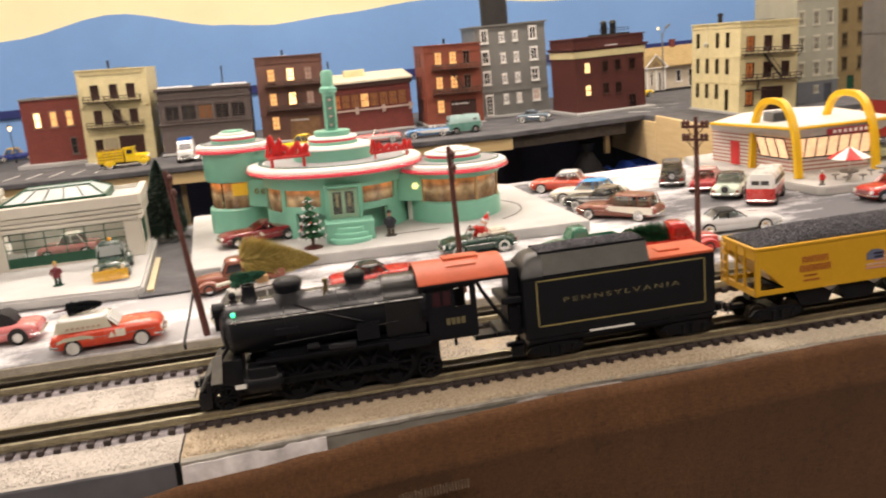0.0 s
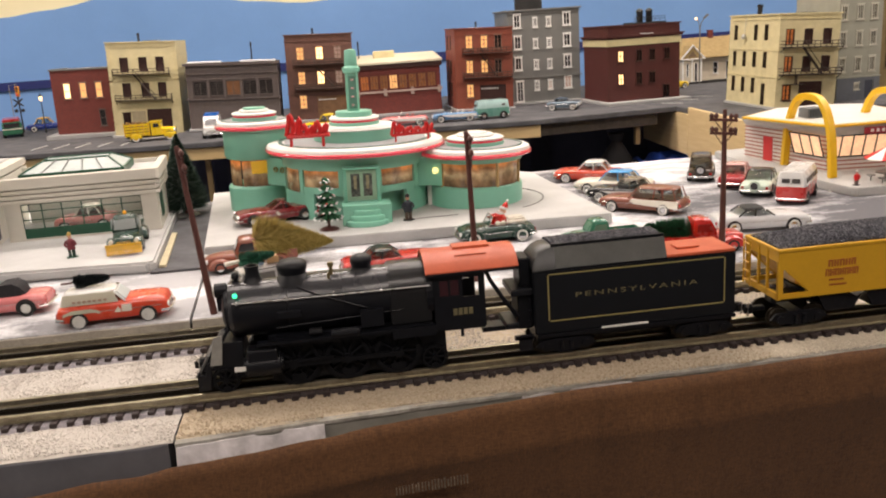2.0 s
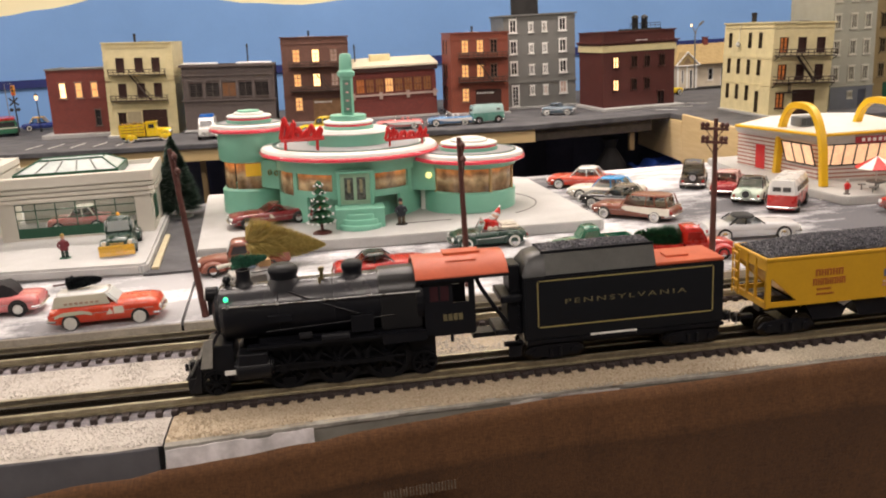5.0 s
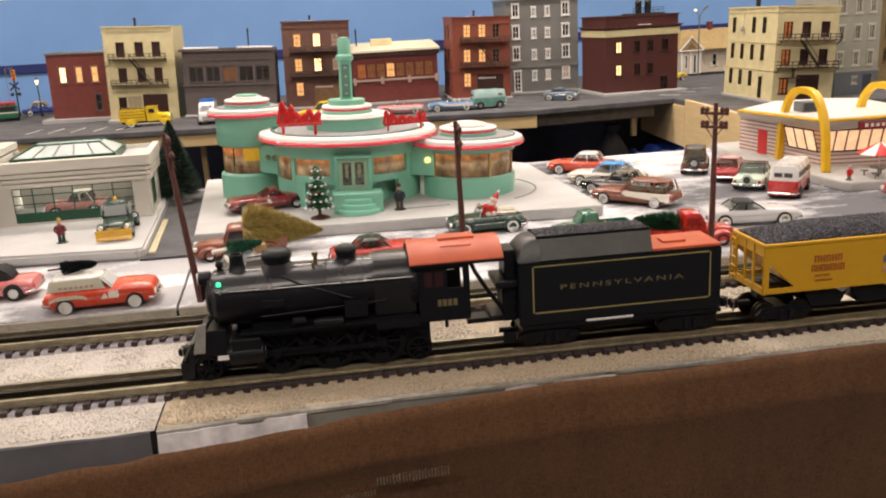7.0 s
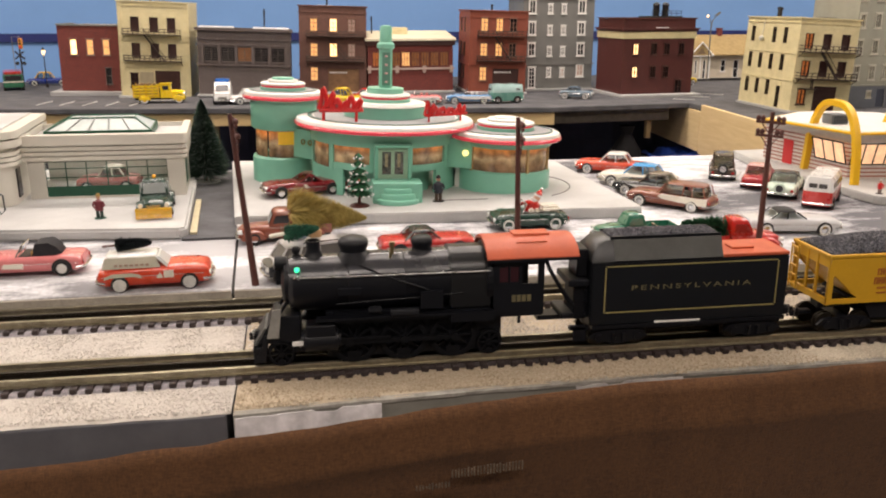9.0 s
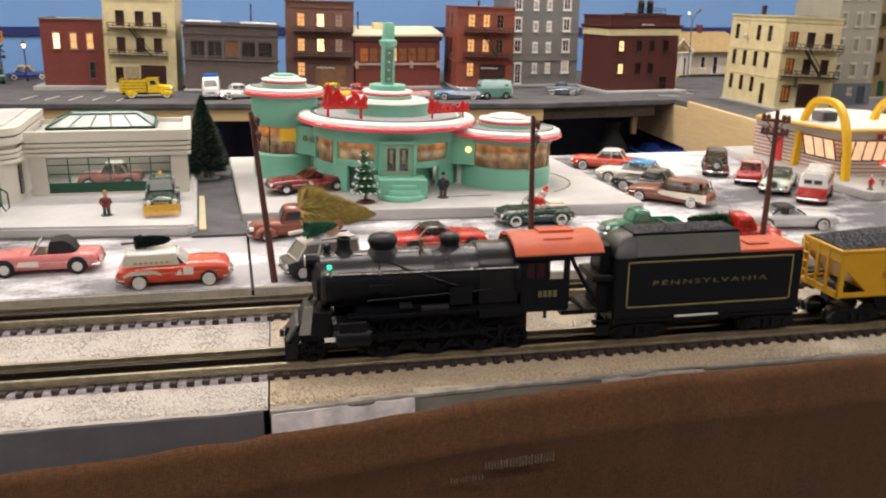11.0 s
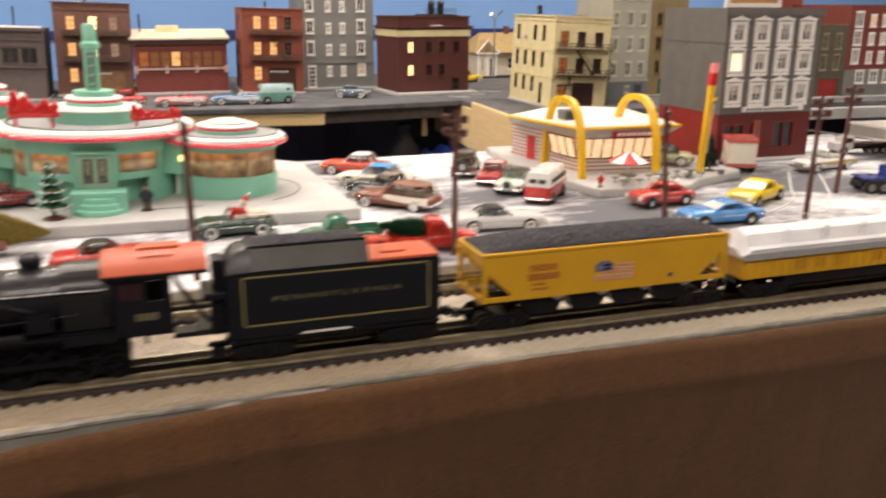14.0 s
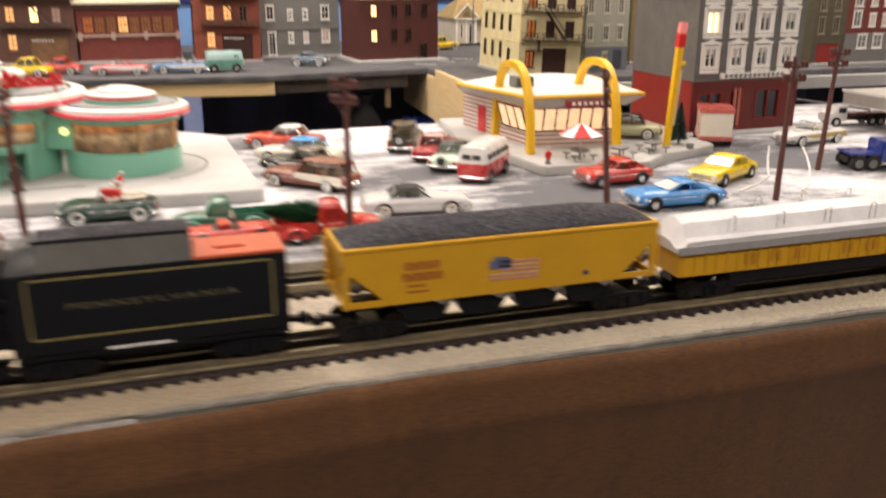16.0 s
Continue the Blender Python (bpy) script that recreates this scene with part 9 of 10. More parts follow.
def pickup(x, y, yaw, label, body, L=0.105, W=0.040, H=0.040, z=0.0, group="parked toy cars", name="pickup_truck", white=True, hub=CHROME, glazing=PANE):
    t = thing(name, pose(x, y, z, 0, 0, yaw), label, "truck", group)
    w, zb = W / 2, 0.0065
    b = B(); loft(b, [body_ring(f * L, w * ww, zb, zt) for f, ww, zt in ((-0.06, 0.80, 0.021), (0.0, 0.82, 0.022), (0.16, 0.80, 0.0225), (0.30, 0.72, 0.0225), (0.44, 0.62, 0.0205), (0.485, 0.56, 0.0175), (0.5, 0.46, 0.013))])
    bd = part("body", b, body, t, smooth=45)
    for fx in (-0.29, 0.33):
        for s in (-1, 1):
            b = B()
            n = 13
            prof = []
            for k in range(n):
                a = math.pi * k / (n - 1)
                prof.append((fx * L + 0.0150 * math.cos(a), 0.0065 + 0.0125 * math.sin(a)))
            loft(b, [[(p[0], s * w * 0.62, p[1]) for p in prof], [(p[0], s * w * 0.93, p[1] * 0.99) for p in prof], [(fx * L + (p[0] - fx * L) * 0.9, s * w * 1.03, 0.0065 + (p[1] - 0.0065) * 0.86) for p in prof]])
            part("fender", b, body, bd, smooth=50)
    b = B(); loft(b, [[(f0 * L, -w * yy, zz), (f1 * L, -w * yy, zz), (f1 * L, w * yy, zz), (f0 * L, w * yy, zz)] for f0, f1, yy, zz in ((-0.085, 0.17, 0.80, 0.0205), (-0.082, 0.165, 0.80, 0.024), (-0.065, 0.115, 0.70, H - 0.003), (-0.045, 0.085, 0.58, H))]); bev(b, 0.0014, 2); part("cab", b, body, t, smooth=50)
    for s in (-1, 1):
        b = B(); prism(b, [(-0.045 * L, 0.0255), (0.13 * L, 0.0255), (0.095 * L, H - 0.006), (-0.035 * L, H - 0.006)], s * w * 0.745 - 0.0022, s * w * 0.745 + 0.0022); part("side_window", b, glazing, t)
    b = B()
    p = [(0.163 * L, -w * 0.66, 0.0250), (0.163 * L, w * 0.66, 0.0250), (0.118 * L, w * 0.58, H - 0.005), (0.118 * L, -w * 0.58, H - 0.005)]
    loft(b, [[(q[0] + 0.0012, q[1], q[2]) for q in p], [(q[0] - 0.001, q[1], q[2]) for q in p]]); part("windscreen", b, glazing, t)
    b = B(); bx(b, -0.5 * L, -w * 0.80, 0.010, -0.09 * L, w * 0.80, 0.0125); bx(b, -0.5 * L, -w * 0.80, 0.0125, -0.09 * L, -w * 0.74, 0.0215); bx(b, -0.5 * L, w * 0.74, 0.0125, -0.09 * L, w * 0.80, 0.0215); bx(b, -0.5 * L, -w * 0.74, 0.0125, -0.485 * L, w * 0.74, 0.0215); bx(b, -0.105 * L, -w * 0.74, 0.0125, -0.09 * L, w * 0.74, 0.0215)
    bmesh.ops.remove_doubles(b, verts=b.verts, dist=1e-6); part("bed", b, body, t)
    b = B(); bx(b, -0.49 * L, -w * 0.45, 0.0065, 0.42 * L, w * 0.45, 0.0105); part("chassis", b, DARK, t)
    for fx in (-0.29, 0.33):
        for s in (-1, 1):
            wheel(t, fx * L, s * w * 0.98, 0.0078, white=white, hub=hub)
    b = B(); tube(b, [(0.47 * L, -w * 0.95, 0.0085), (0.515 * L, -w * 0.6, 0.0085), (0.515 * L, w * 0.6, 0.0085), (0.47 * L, w * 0.95, 0.0085)], 0.0013, 6); part("bumper", b, CHROME, t)
    for s in (-1, 1):
        b = B(); cyl(b, (0.455 * L, s * w * 0.74, 0.0165), 0.0027, 0.005, "x", 14); part("headlight", b, HEADL, t)
    b = B()
    for k in range(5):
        bx(b, 0.492 * L, -w * 0.40, 0.0095 + 0.0016 * k, 0.505 * L, w * 0.40, 0.0102 + 0.0016 * k)
    part("grille", b, CHROME, t)
    return t


def stake_truck(x, y, yaw, z):
    t = thing("stake_truck", pose(x, y, z, 0, 0, yaw), "yellow old-fashioned stake-bed truck with a loaded bed", "truck", "parked toy cars")
    b = B(); bx(b, -0.058, -0.010, 0.0075, 0.050, 0.010, 0.0125); part("chassis", b, DARK, t)
    b = B(); loft(b, [[(u, -k, 0.012), (u, -k, zt - 0.004), (u, -k * 0.6, zt), (u, k * 0.6, zt), (u, k, zt - 0.004), (u, k, 0.012)] for u, k, zt in ((0.021, 0.0135, 0.0300), (0.040, 0.0115, 0.0290), (0.0505, 0.0095, 0.0275), (0.0520, 0.0085, 0.0262))]); part("bonnet", b, YELLOW, t, smooth=40)
    b = B()
    for k in range(5):
        bx(b, 0.0515, -0.0070 + 0.0032 * k, 0.0135, 0.0530, -0.0058 + 0.0032 * k, 0.0250)
    part("grille", b, CHROME, t)
    b = B(); loft(b, [[(u0, -v, zz), (u1, -v, zz), (u1, v, zz), (u0, v, zz)] for u0, u1, v, zz in ((-0.001, 0.0225, 0.0170, 0.0120), (-0.001, 0.0225, 0.0172, 0.0300), (0.0, 0.0200, 0.0160, 0.0425))]); bev(b, 0.0010, 2); cab = part("cab", b, YELLOW, t, smooth=40)
    b = B(); bx(b, -0.0025, -0.0172, 0.0424, 0.0235, 0.0172, 0.0448); bev(b, 0.0009, 2); part("cab_roof", b, YELLOW, cab, smooth=40)
    for s in (-1, 1):
        b = B(); prism(b, [(0.0045, 0.0305), (0.0180, 0.0305), (0.0170, 0.0395), (0.0045, 0.0395)], s * 0.0168 - 0.0009, s * 0.0168 + 0.0009); part("side_window", b, PANE, cab)
        for fx, rr in ((-0.036, 0.0128), (0.039, 0.0125)):
            b = B()
            prof = [(fx + rr * math.cos(math.pi * k / 12), 0.0085 + rr * 0.86 * math.sin(math.pi * k / 12)) for k in range(13)]
            loft(b, [[(p[0], s * 0.0105, p[1]) for p in prof], [(p[0], s * 0.0185, p[1]) for p in prof], [(fx + (p[0] - fx) * 0.92, s * 0.0200, 0.0085 + (p[1] - 0.0085) * 0.88) for p in prof]]); part("fender", b, YELLOW, t, smooth=50)
            wheel(t, fx, s * 0.0185, 0.0092, white=True, hub=AMBER)
        b = B(); bx(b, -0.024, s * 0.0165 - 0.0025, 0.0072, 0.028, s * 0.0165 + 0.0025, 0.0088); part("running_board", b, CREAMP, t)
        b = B(); cyl(b, (0.0490, s * 0.0130, 0.0215), 0.0028, 0.004, "x", 12); part("headlight", b, HEADL, t)
        for k in range(4):
            b = B(); bx(b, -0.060, s * 0.0185 - 0.0006, 0.0165 + 0.0066 * k, -0.003, s * 0.0185 + 0.0006, 0.0213 + 0.0066 * k); part("stake_rail", b, YELLOW, t)
        for k in range(5):
            u = -0.0585 + 0.0135 * k
            b = B(); bx(b, u - 0.0010, s * 0.0198 - 0.0006, 0.0140, u + 0.0010, s * 0.0198 + 0.0006, 0.0440); part("stake", b, AMBER, t)
    b = B(); bx(b, -0.060, -0.0178, 0.0135, -0.003, 0.0178, 0.0155); part("bed", b, YELLOW, t)
    b = B(); bx(b, -0.0605, -0.0178, 0.0160, -0.0590, 0.0178, 0.0400); part("tailboard", b, YELLOW, t)
    r5 = random.Random(5)
    b = B()
    for k in range(26):
        u, v = r5.uniform(-0.054, -0.012), r5.uniform(-0.013, 0.013)
        tube(b, [(u - 0.006, v, r5.uniform(0.030, 0.043)), (u + 0.006, v + r5.uniform(-0.003, 0.003), r5.uniform(0.030, 0.044))], 0.0017, 6)
    bx(b, -0.057, -0.016, 0.0156, -0.005, 0.016, 0.0330); part("load", b, mat("brown_load", (0.24, 0.13, 0.05), 0.8, var=0.4, scale=150), t, "brown load of short logs")
    return t


def microbus(x, y, yaw, label, low, high, L=0.098, W=0.040, H=0.046, z=0.0, glazed=5):
    t = thing("toy_van", pose(x, y, z, 0, 0, yaw), label, "van", "parked toy cars")
    w, zb, zm = W / 2, 0.006, 0.0250
    xs = ((-0.5, 0.84), (-0.48, 0.96), (-0.42, 1.0), (0.40, 1.0), (0.47, 0.95), (0.5, 0.80))
    b = B(); loft(b, [[(f * L, -w * k * 0.93, zb), (f * L, -w * k, zb + 0.004), (f * L, -w * k, zm), (f * L, w * k, zm), (f * L, w * k, zb + 0.004), (f * L, w * k * 0.93, zb)] for f, k in xs]); part("body", b, low, t, smooth=45)
    b = B(); loft(b, [[(f * L * (0.985 if abs(f) > 0.45 else 1), -w * k * 0.985, zm), (f * L * (0.95 if abs(f) > 0.45 else 1), -w * k * 0.94, H - 0.006), (f * L * (0.93 if abs(f) > 0.45 else 1), -w * k * 0.76, H), (f * L * (0.93 if abs(f) > 0.45 else 1), w * k * 0.76, H), (f * L * (0.95 if abs(f) > 0.45 else 1), w * k * 0.94, H - 0.006), (f * L * (0.985 if abs(f) > 0.45 else 1), w * k * 0.985, zm)] for f, k in xs]); up = part("upper_body", b, high, t, smooth=35)
    for s in (-1, 1):
        for k in range(5 - glazed, 5):
            b = B(); x0 = -0.41 * L + 0.165 * L * k
            p = [(x0, s * w * 0.985, zm + 0.005), (x0 + 0.115 * L, s * w * 0.985, zm + 0.005), (x0 + 0.115 * L, s * w * 0.925, H - 0.0080), (x0, s * w * 0.925, H - 0.0080)]
            loft(b, [p, [(q[0], q[1] + s * 0.0012, q[2]) for q in p]]); part("side_window", b, SMOKY, up)
    for d in (-1, 1):
        for v0, v1 in ((-0.60, -0.06), (0.06, 0.60)):
            b = B()
            p = [(d * 0.487 * L, w * v0, zm + 0.0050), (d * 0.487 * L, w * v1, zm + 0.0050), (d * 0.476 * L, w * v1, H - 0.0085), (d * 0.476 * L, w * v0, H - 0.0085)]
            loft(b, [[(q[0] + d * 0.001, q[1], q[2]) for q in p], [(q[0] - d * 0.002, q[1], q[2]) for q in p]]); part("end_window", b, SMOKY, up)
    b = B(); bx(b, -0.36 * L, -w * 0.62, H - 0.0002, 0.36 * L, w * 0.62, H + 0.0008); part("roof_panel", b, high, t)
    for fx in (-0.30, 0.30):
        for s in (-1, 1):
            wheel(t, fx * L, s * w * 1.0, 0.0078, white=False)
    trimmings(t, L, w, zb + 0.002, zb + 0.003, zb + 0.003)
    return t


RED, CREAMP = paint("red", (0.50, 0.018, 0.012)), paint("cream", (0.78, 0.74, 0.63))
WHITEP, BLACKP = paint("white", (0.76, 0.76, 0.74)), paint("black", (0.012, 0.012, 0.013))
ORANGE, PINK = paint("orange_red", (0.66, 0.058, 0.018)), paint("pink", (0.66, 0.20, 0.20))
COPPER, RUST = paint("copper", (0.21, 0.058, 0.030), 0.3), paint("rust", (0.24, 0.058, 0.026), 0.45)
DKGREEN, SEAG = paint("dark_green", (0.005, 0.034, 0.022)), paint("sea_green", (0.03, 0.16, 0.10))
SKYB = paint("sky_blue", (0.05, 0.26, 0.62))
YELLOW, AMBER = paint("yellow", (0.78, 0.55, 0.01)), paint("amber", (0.72, 0.40, 0.01))
# pale paint for light reflected in windscreens
SCREENGLARE = paint("screen_glare", (0.66, 0.68, 0.68), 0.12)
MINTP, WINE = paint("mint", (0.58, 0.70, 0.58)), paint("wine", (0.185, 0.005, 0.008))
NAVYP, GOLDP = paint("navy", (0.012, 0.035, 0.22)), paint("gold", (0.46, 0.34, 0.09))
BROWNP, PALEB, TEALP = paint("brown", (0.055, 0.036, 0.024)), paint("pale_blue", (0.36, 0.50, 0.62)), paint("teal", (0.13, 0.33, 0.27))

t = car(-0.283, 0.945, 182, "pink toy convertible with a folded black top", PINK, paint("tan_seat", (0.55, 0.30, 0.06)), style="convertible", L=0.108, cabin=(-0.28, 0.10), fins=0.06, hood=0.04, wheels_r=0.0082, white=False, hub=WW)
b = B(); loft(b, [[(x, y * k, z) for y, z in ((-0.015, 0.0195), (-0.013, zt), (0.013, zt), (0.015, 0.0195))] for x, k, zt in ((-0.033, 0.7, 0.022), (-0.029, 0.95, 0.0290), (-0.022, 1.0, 0.0335), (-0.009, 1.0, 0.0325), (-0.006, 0.95, 0.0230))]); part("folded_top", b, mat("black_cloth_top", (0.016, 0.015, 0.018), 0.85, var=0.2, scale=300), t, "black folded soft top", smooth=40)
for s in (-1, 1):
    b = B(); prism(b, [(0.002, 0.0095), (0.022, 0.0105), (0.020, 0.0150), (0.002, 0.0150)], s * 0.0202 - 0.0006, s * 0.0202 + 0.0006); part("side_cove", b, CREAMP, t, "cream side cove")
t = car(-0.149, 0.886, 3, "orange-red delivery wagon with a white roof", ORANGE, WHITEP, L=0.104, style="wagon", cabin=(-0.40, 0.12), H=0.0348, belt=0.0226, wheels_r=0.0070, hub=WW, hood=0.06, axles=0.308, screen=SCREENGLARE)
m0 = t.matrix_world.copy()
for s in (-1, 1):
    b = B(); p = [(-0.0465, s * 0.0170, 0.0224), (0.006, s * 0.0170, 0.0224), (0.002, s * 0.0150, 0.0326), (-0.0440, s * 0.0150, 0.0326)]
    loft(b, [p, [(q[0], q[1] + s * 0.0010, q[2]) for q in p]]); part("side_panel", b, paint("olive_cream", (0.58, 0.55, 0.44), 0.4), t, "dull cream side panel")
b = B(); prism(b, [(-0.046, 0.0125), (-0.040, 0.0145), (-0.018, 0.0150), (-0.011, 0.0130), (-0.013, 0.0165), (-0.020, 0.0185), (-0.038, 0.0182), (-0.045, 0.0155)], -0.0211, -0.0205); part("banner", b, paint("banner_cream", (0.55, 0.55, 0.42), 0.4), t, "pale banner painted on the side")
b = B(); prism(b, [(0.0015, 0.0125), (0.008, 0.0125), (0.0055, 0.0185)], -0.0211, -0.0205); bx(b, 0.0088, -0.0211, 0.0125, 0.0180, -0.0205, 0.0195); part("lettering", b, CREAMP, t, "cream signwriting blocks")
b = B()
for k in range(7):
    bx(b, -0.036 + 0.0048 * k, -0.0185, 0.0246, -0.0330 + 0.0048 * k, -0.0172, 0.0266)
part("lettering", b, paint("faded_red", (0.40, 0.26, 0.20), 0.5), t, "small faded red bars of signwriting")
t = thing("roof_tree", m0 @ pose(-0.040, 0.002, 0.0405, 0, 88, 4), "dark bottle-brush tree lying on the wagon roof", "tree", "toy trees")
b = B(); cyl(b, (0, 0, -0.008), 0.0011, 0.046, "z", 8, 0.0006); part("trunk", b, POLE, t)
brush_tree(t, 0.036, 0.0068, 1500, BLUEG, 21, 0.003, droop=-0.2, power=0.42)

t = pickup(-0.030, 1.036, 186, "rusty brown pickup truck carrying a big dry tree", RUST, white=False, L=0.116, W=0.043, H=0.041)
t.matrix_world = t.matrix_world @ Matrix.Scale(0.92, 4)
m0 = t.matrix_world.copy()
t = thing("felled_tree", m0 @ pose(-0.003, 0.002, 0.037, 0, -99, 3), "large olive dry tree lying in the pickup bed", "tree", "toy trees")
b = B(); cyl(b, (0, 0, -0.004), 0.0025, 0.10, "z", 8, 0.0008); part("trunk", b, POLE, t)
brush_tree(t, 0.104, 0.0345, 12000, OLIVE, 22, 0.0, droop=-0.25, power=0.85, blade=0.0008)

t = thing("jeep_wagon", pose(-0.008, 0.888, 0, 0, 0, 197), "dark boxy jeep wagon with a pale top loaded with presents", "car", "parked toy cars")
JEEP = paint("blue_black", (0.030, 0.034, 0.045), 0.35)
JEEPTOP = paint("pale_silver_roof", (0.55, 0.55, 0.55), 0.35)
b = B(); loft(b, [[(x, -0.0165 * k, 0.008), (x, -0.0175 * k, 0.013), (x, -0.0165 * k, zt), (x, 0.0165 * k, zt), (x, 0.0175 * k, 0.013), (x, 0.0165 * k, 0.008)] for x, k, zt in ((-0.038, 0.94, 0.0205), (-0.036, 1.0, 0.0210), (0.020, 1.0, 0.0210), (0.026, 0.97, 0.0205), (0.035, 0.93, 0.0195), (0.038, 0.86, 0.0180))]); part("body", b, JEEP, t, smooth=40)
b = B(); loft(b, [[(x0, -yy, zz), (x1, -yy, zz), (x1, yy, zz), (x0, yy, zz)] for x0, x1, yy, zz in ((-0.037, 0.029, 0.0158, 0.0208), (-0.0355, 0.019, 0.0145, 0.0350))]); part("window_glass", b, paint("hazy_jeep_glass", (0.16, 0.15, 0.14), 0.15), t)
b = B(); bx(b, -0.037, -0.0152, 0.0350, 0.0205, 0.0152, 0.0370); bev(b, 0.0008, 2); part("roof", b, JEEPTOP, t)
b = B(); tube(b, [(0.0292, -0.0150, 0.0212), (0.0292, 0.0150, 0.0212)], 0.0010, 6); part("windscreen_frame", b, JEEPTOP, t)
for s in (-1, 1):
    for xa, xb in ((-0.0365, -0.035), (-0.014, -0.0135), (0.009, 0.004), (0.0290, 0.0190)):
        b = B(); tube(b, [(xa, s * 0.0160, 0.0208), (xb, s * 0.0148, 0.0352)], 0.0010, 6); part("pillar", b, JEEPTOP, t)
    b = B(); tube(b, [(-0.034, s * 0.012, 0.0380), (0.002, s * 0.012, 0.0380)], 0.0006, 6); part("roof_rail", b, DARK, t)
    b = B(); cyl(b, (0.036, s * 0.011, 0.0150), 0.0025, 0.003, "x", 12); part("headlight", b, HEADL, t)
    for fx in (-0.024, 0.024):
        wheel(t, fx, s * 0.0170, 0.0088, white=False, hub=paint("hub_grey", (0.5, 0.5, 0.5)))
b = B(); tube(b, [(0.0385, -0.016, 0.0095), (0.041, -0.010, 0.0095), (0.041, 0.010, 0.0095), (0.0385, 0.016, 0.0095)], 0.0013, 6); part("bumper", b, CHROME, t)
b = B()
for k in range(6):
    bx(b, 0.0372, -0.0075 + 0.0026 * k, 0.0115, 0.0388, -0.0063 + 0.0026 * k, 0.0175)
part("grille", b, CHROME, t)
m0 = t.matrix_world.copy()
for dx, dy, c in ((0.0, -0.006, PALEB), (-0.0155, -0.006, paint("tan_wrap", (0.55, 0.34, 0.16)))):
    b = B(); bx(b, dx - 0.006, dy - 0.005, 0.0387, dx + 0.006, dy + 0.005, 0.0460); bev(b, 0.0006); solid("present", b, c, "small wrapped present on the jeep roof", "present", "presents", m=m0)
t = thing("roof_tree", m0 @ pose(0.022, 0.008, 0.0485, 0, -86, 0), "small green bundled tree on the jeep roof", "tree", "toy trees")
b = B(); cyl(b, (0, 0, -0.012), 0.0022, 0.016, "z", 8); part("trunk", b, CREAMP, t)
brush_tree(t, 0.037, 0.0095, 900, GREENT, 23, 0.0, droop=-0.3, power=0.6)

car(0.127, 0.957, 3, "red coupe with a black vinyl roof", RED, BLACKP, L=0.104, cabin=(-0.26, 0.12), white=False, fins=0.02, H=0.0295, belt=0.0195)
t = car(0.265, 1.050, 181, "dark green beetle convertible carrying a Santa", DKGREEN, CREAMP, style="convertible", L=0.093, W=0.040, cabin=(-0.22, 0.14), wheels_r=0.0080, white=True, belt=0.0205)
m0 = t.matrix_world.copy()
for fx in (-0.315, 0.315):
    for s in (-1, 1):
        b = B()
        prof = [(fx * 0.093 + 0.0135 * math.cos(math.pi * k / 12), 0.007 + 0.0135 * math.sin(math.pi * k / 12)) for k in range(13)]
        loft(b, [[(p[0], s * 0.010, p[1]) for p in prof], [(p[0], s * 0.0190, p[1]) for p in prof], [(fx * 0.093 + (p[0] - fx * 0.093) * 0.9, s * 0.0212, 0.007 + (p[1] - 0.007) * 0.85) for p in prof]]); part("fender", b, DKGREEN, t, smooth=50)
b = B(); bx(b, -0.038, -0.014, 0.0200, -0.013, 0.014, 0.0275); bev(b, 0.003, 3); part("folded_top", b, CREAMP, t, "cream folded soft top")
b = B()
mats = [RED, WHITEP, mat("santa_face", (0.62, 0.36, 0.26), 0.5)]
def add_to(fn, mi):
    n0 = len(b.faces); fn(); b.faces.ensure_lookup_table()
    for f in b.faces[n0:]:
        f.material_index = mi
add_to(lambda: lathe(b, [(0, 0), (0.008, 0.001), (0.0095, 0.007), (0.0075, 0.015), (0.003, 0.018), (0, 0.0182)], n=16), 0)
add_to(lambda: tube(b, [(0.004, -0.006, 0.014), (0.009, -0.0090, 0.009), (0.012, -0.006, 0.007)], 0.0022, 8), 0)
add_to(lambda: tube(b, [(0.005, 0.006, 0.014), (0.012, 0.008, 0.011)], 0.0022, 8), 0)
add_to(lambda: lathe(b, [(0, 0.017), (0.0042, 0.019), (0.0045, 0.023), (0.003, 0.026), (0, 0.0265)], n=14), 2)
add_to(lambda: lathe(b, [(0, 0.014), (0.0046, 0.016), (0.0048, 0.020), (0, 0.0205)], (0.0025, 0, 0), n=12), 1)
add_to(lambda: lathe(b, [(0.005, 0.0235), (0.0052, 0.0258), (0.0046, 0.0262)], n=14), 1)
add_to(lambda: lathe(b, [(0.0045, 0.0258), (0.0028, 0.0305), (0.0012, 0.033), (0, 0.0335)], (-0.0006, 0, 0), n=12), 0)
add_to(lambda: lathe(b, [(0, -0.002), (0.0019, 0), (0, 0.002)], (-0.001, 0, 0.0345), n=8), 1)
add_to(lambda: lathe(b, [(0, 0), (0.008, 0.002), (0.009, 0.008), (0.005, 0.013), (0, 0.0135)], (-0.016, 0.004, 0.004), n=14), 1)
solid("santa_figurine", b, mats, "red and white Santa figurine sitting in the convertible", "figurine", "figurines", m=m0 @ pose(-0.002, 0, 0.0165, 0, -24) @ Matrix.Scale(1.0, 4), smooth=40)

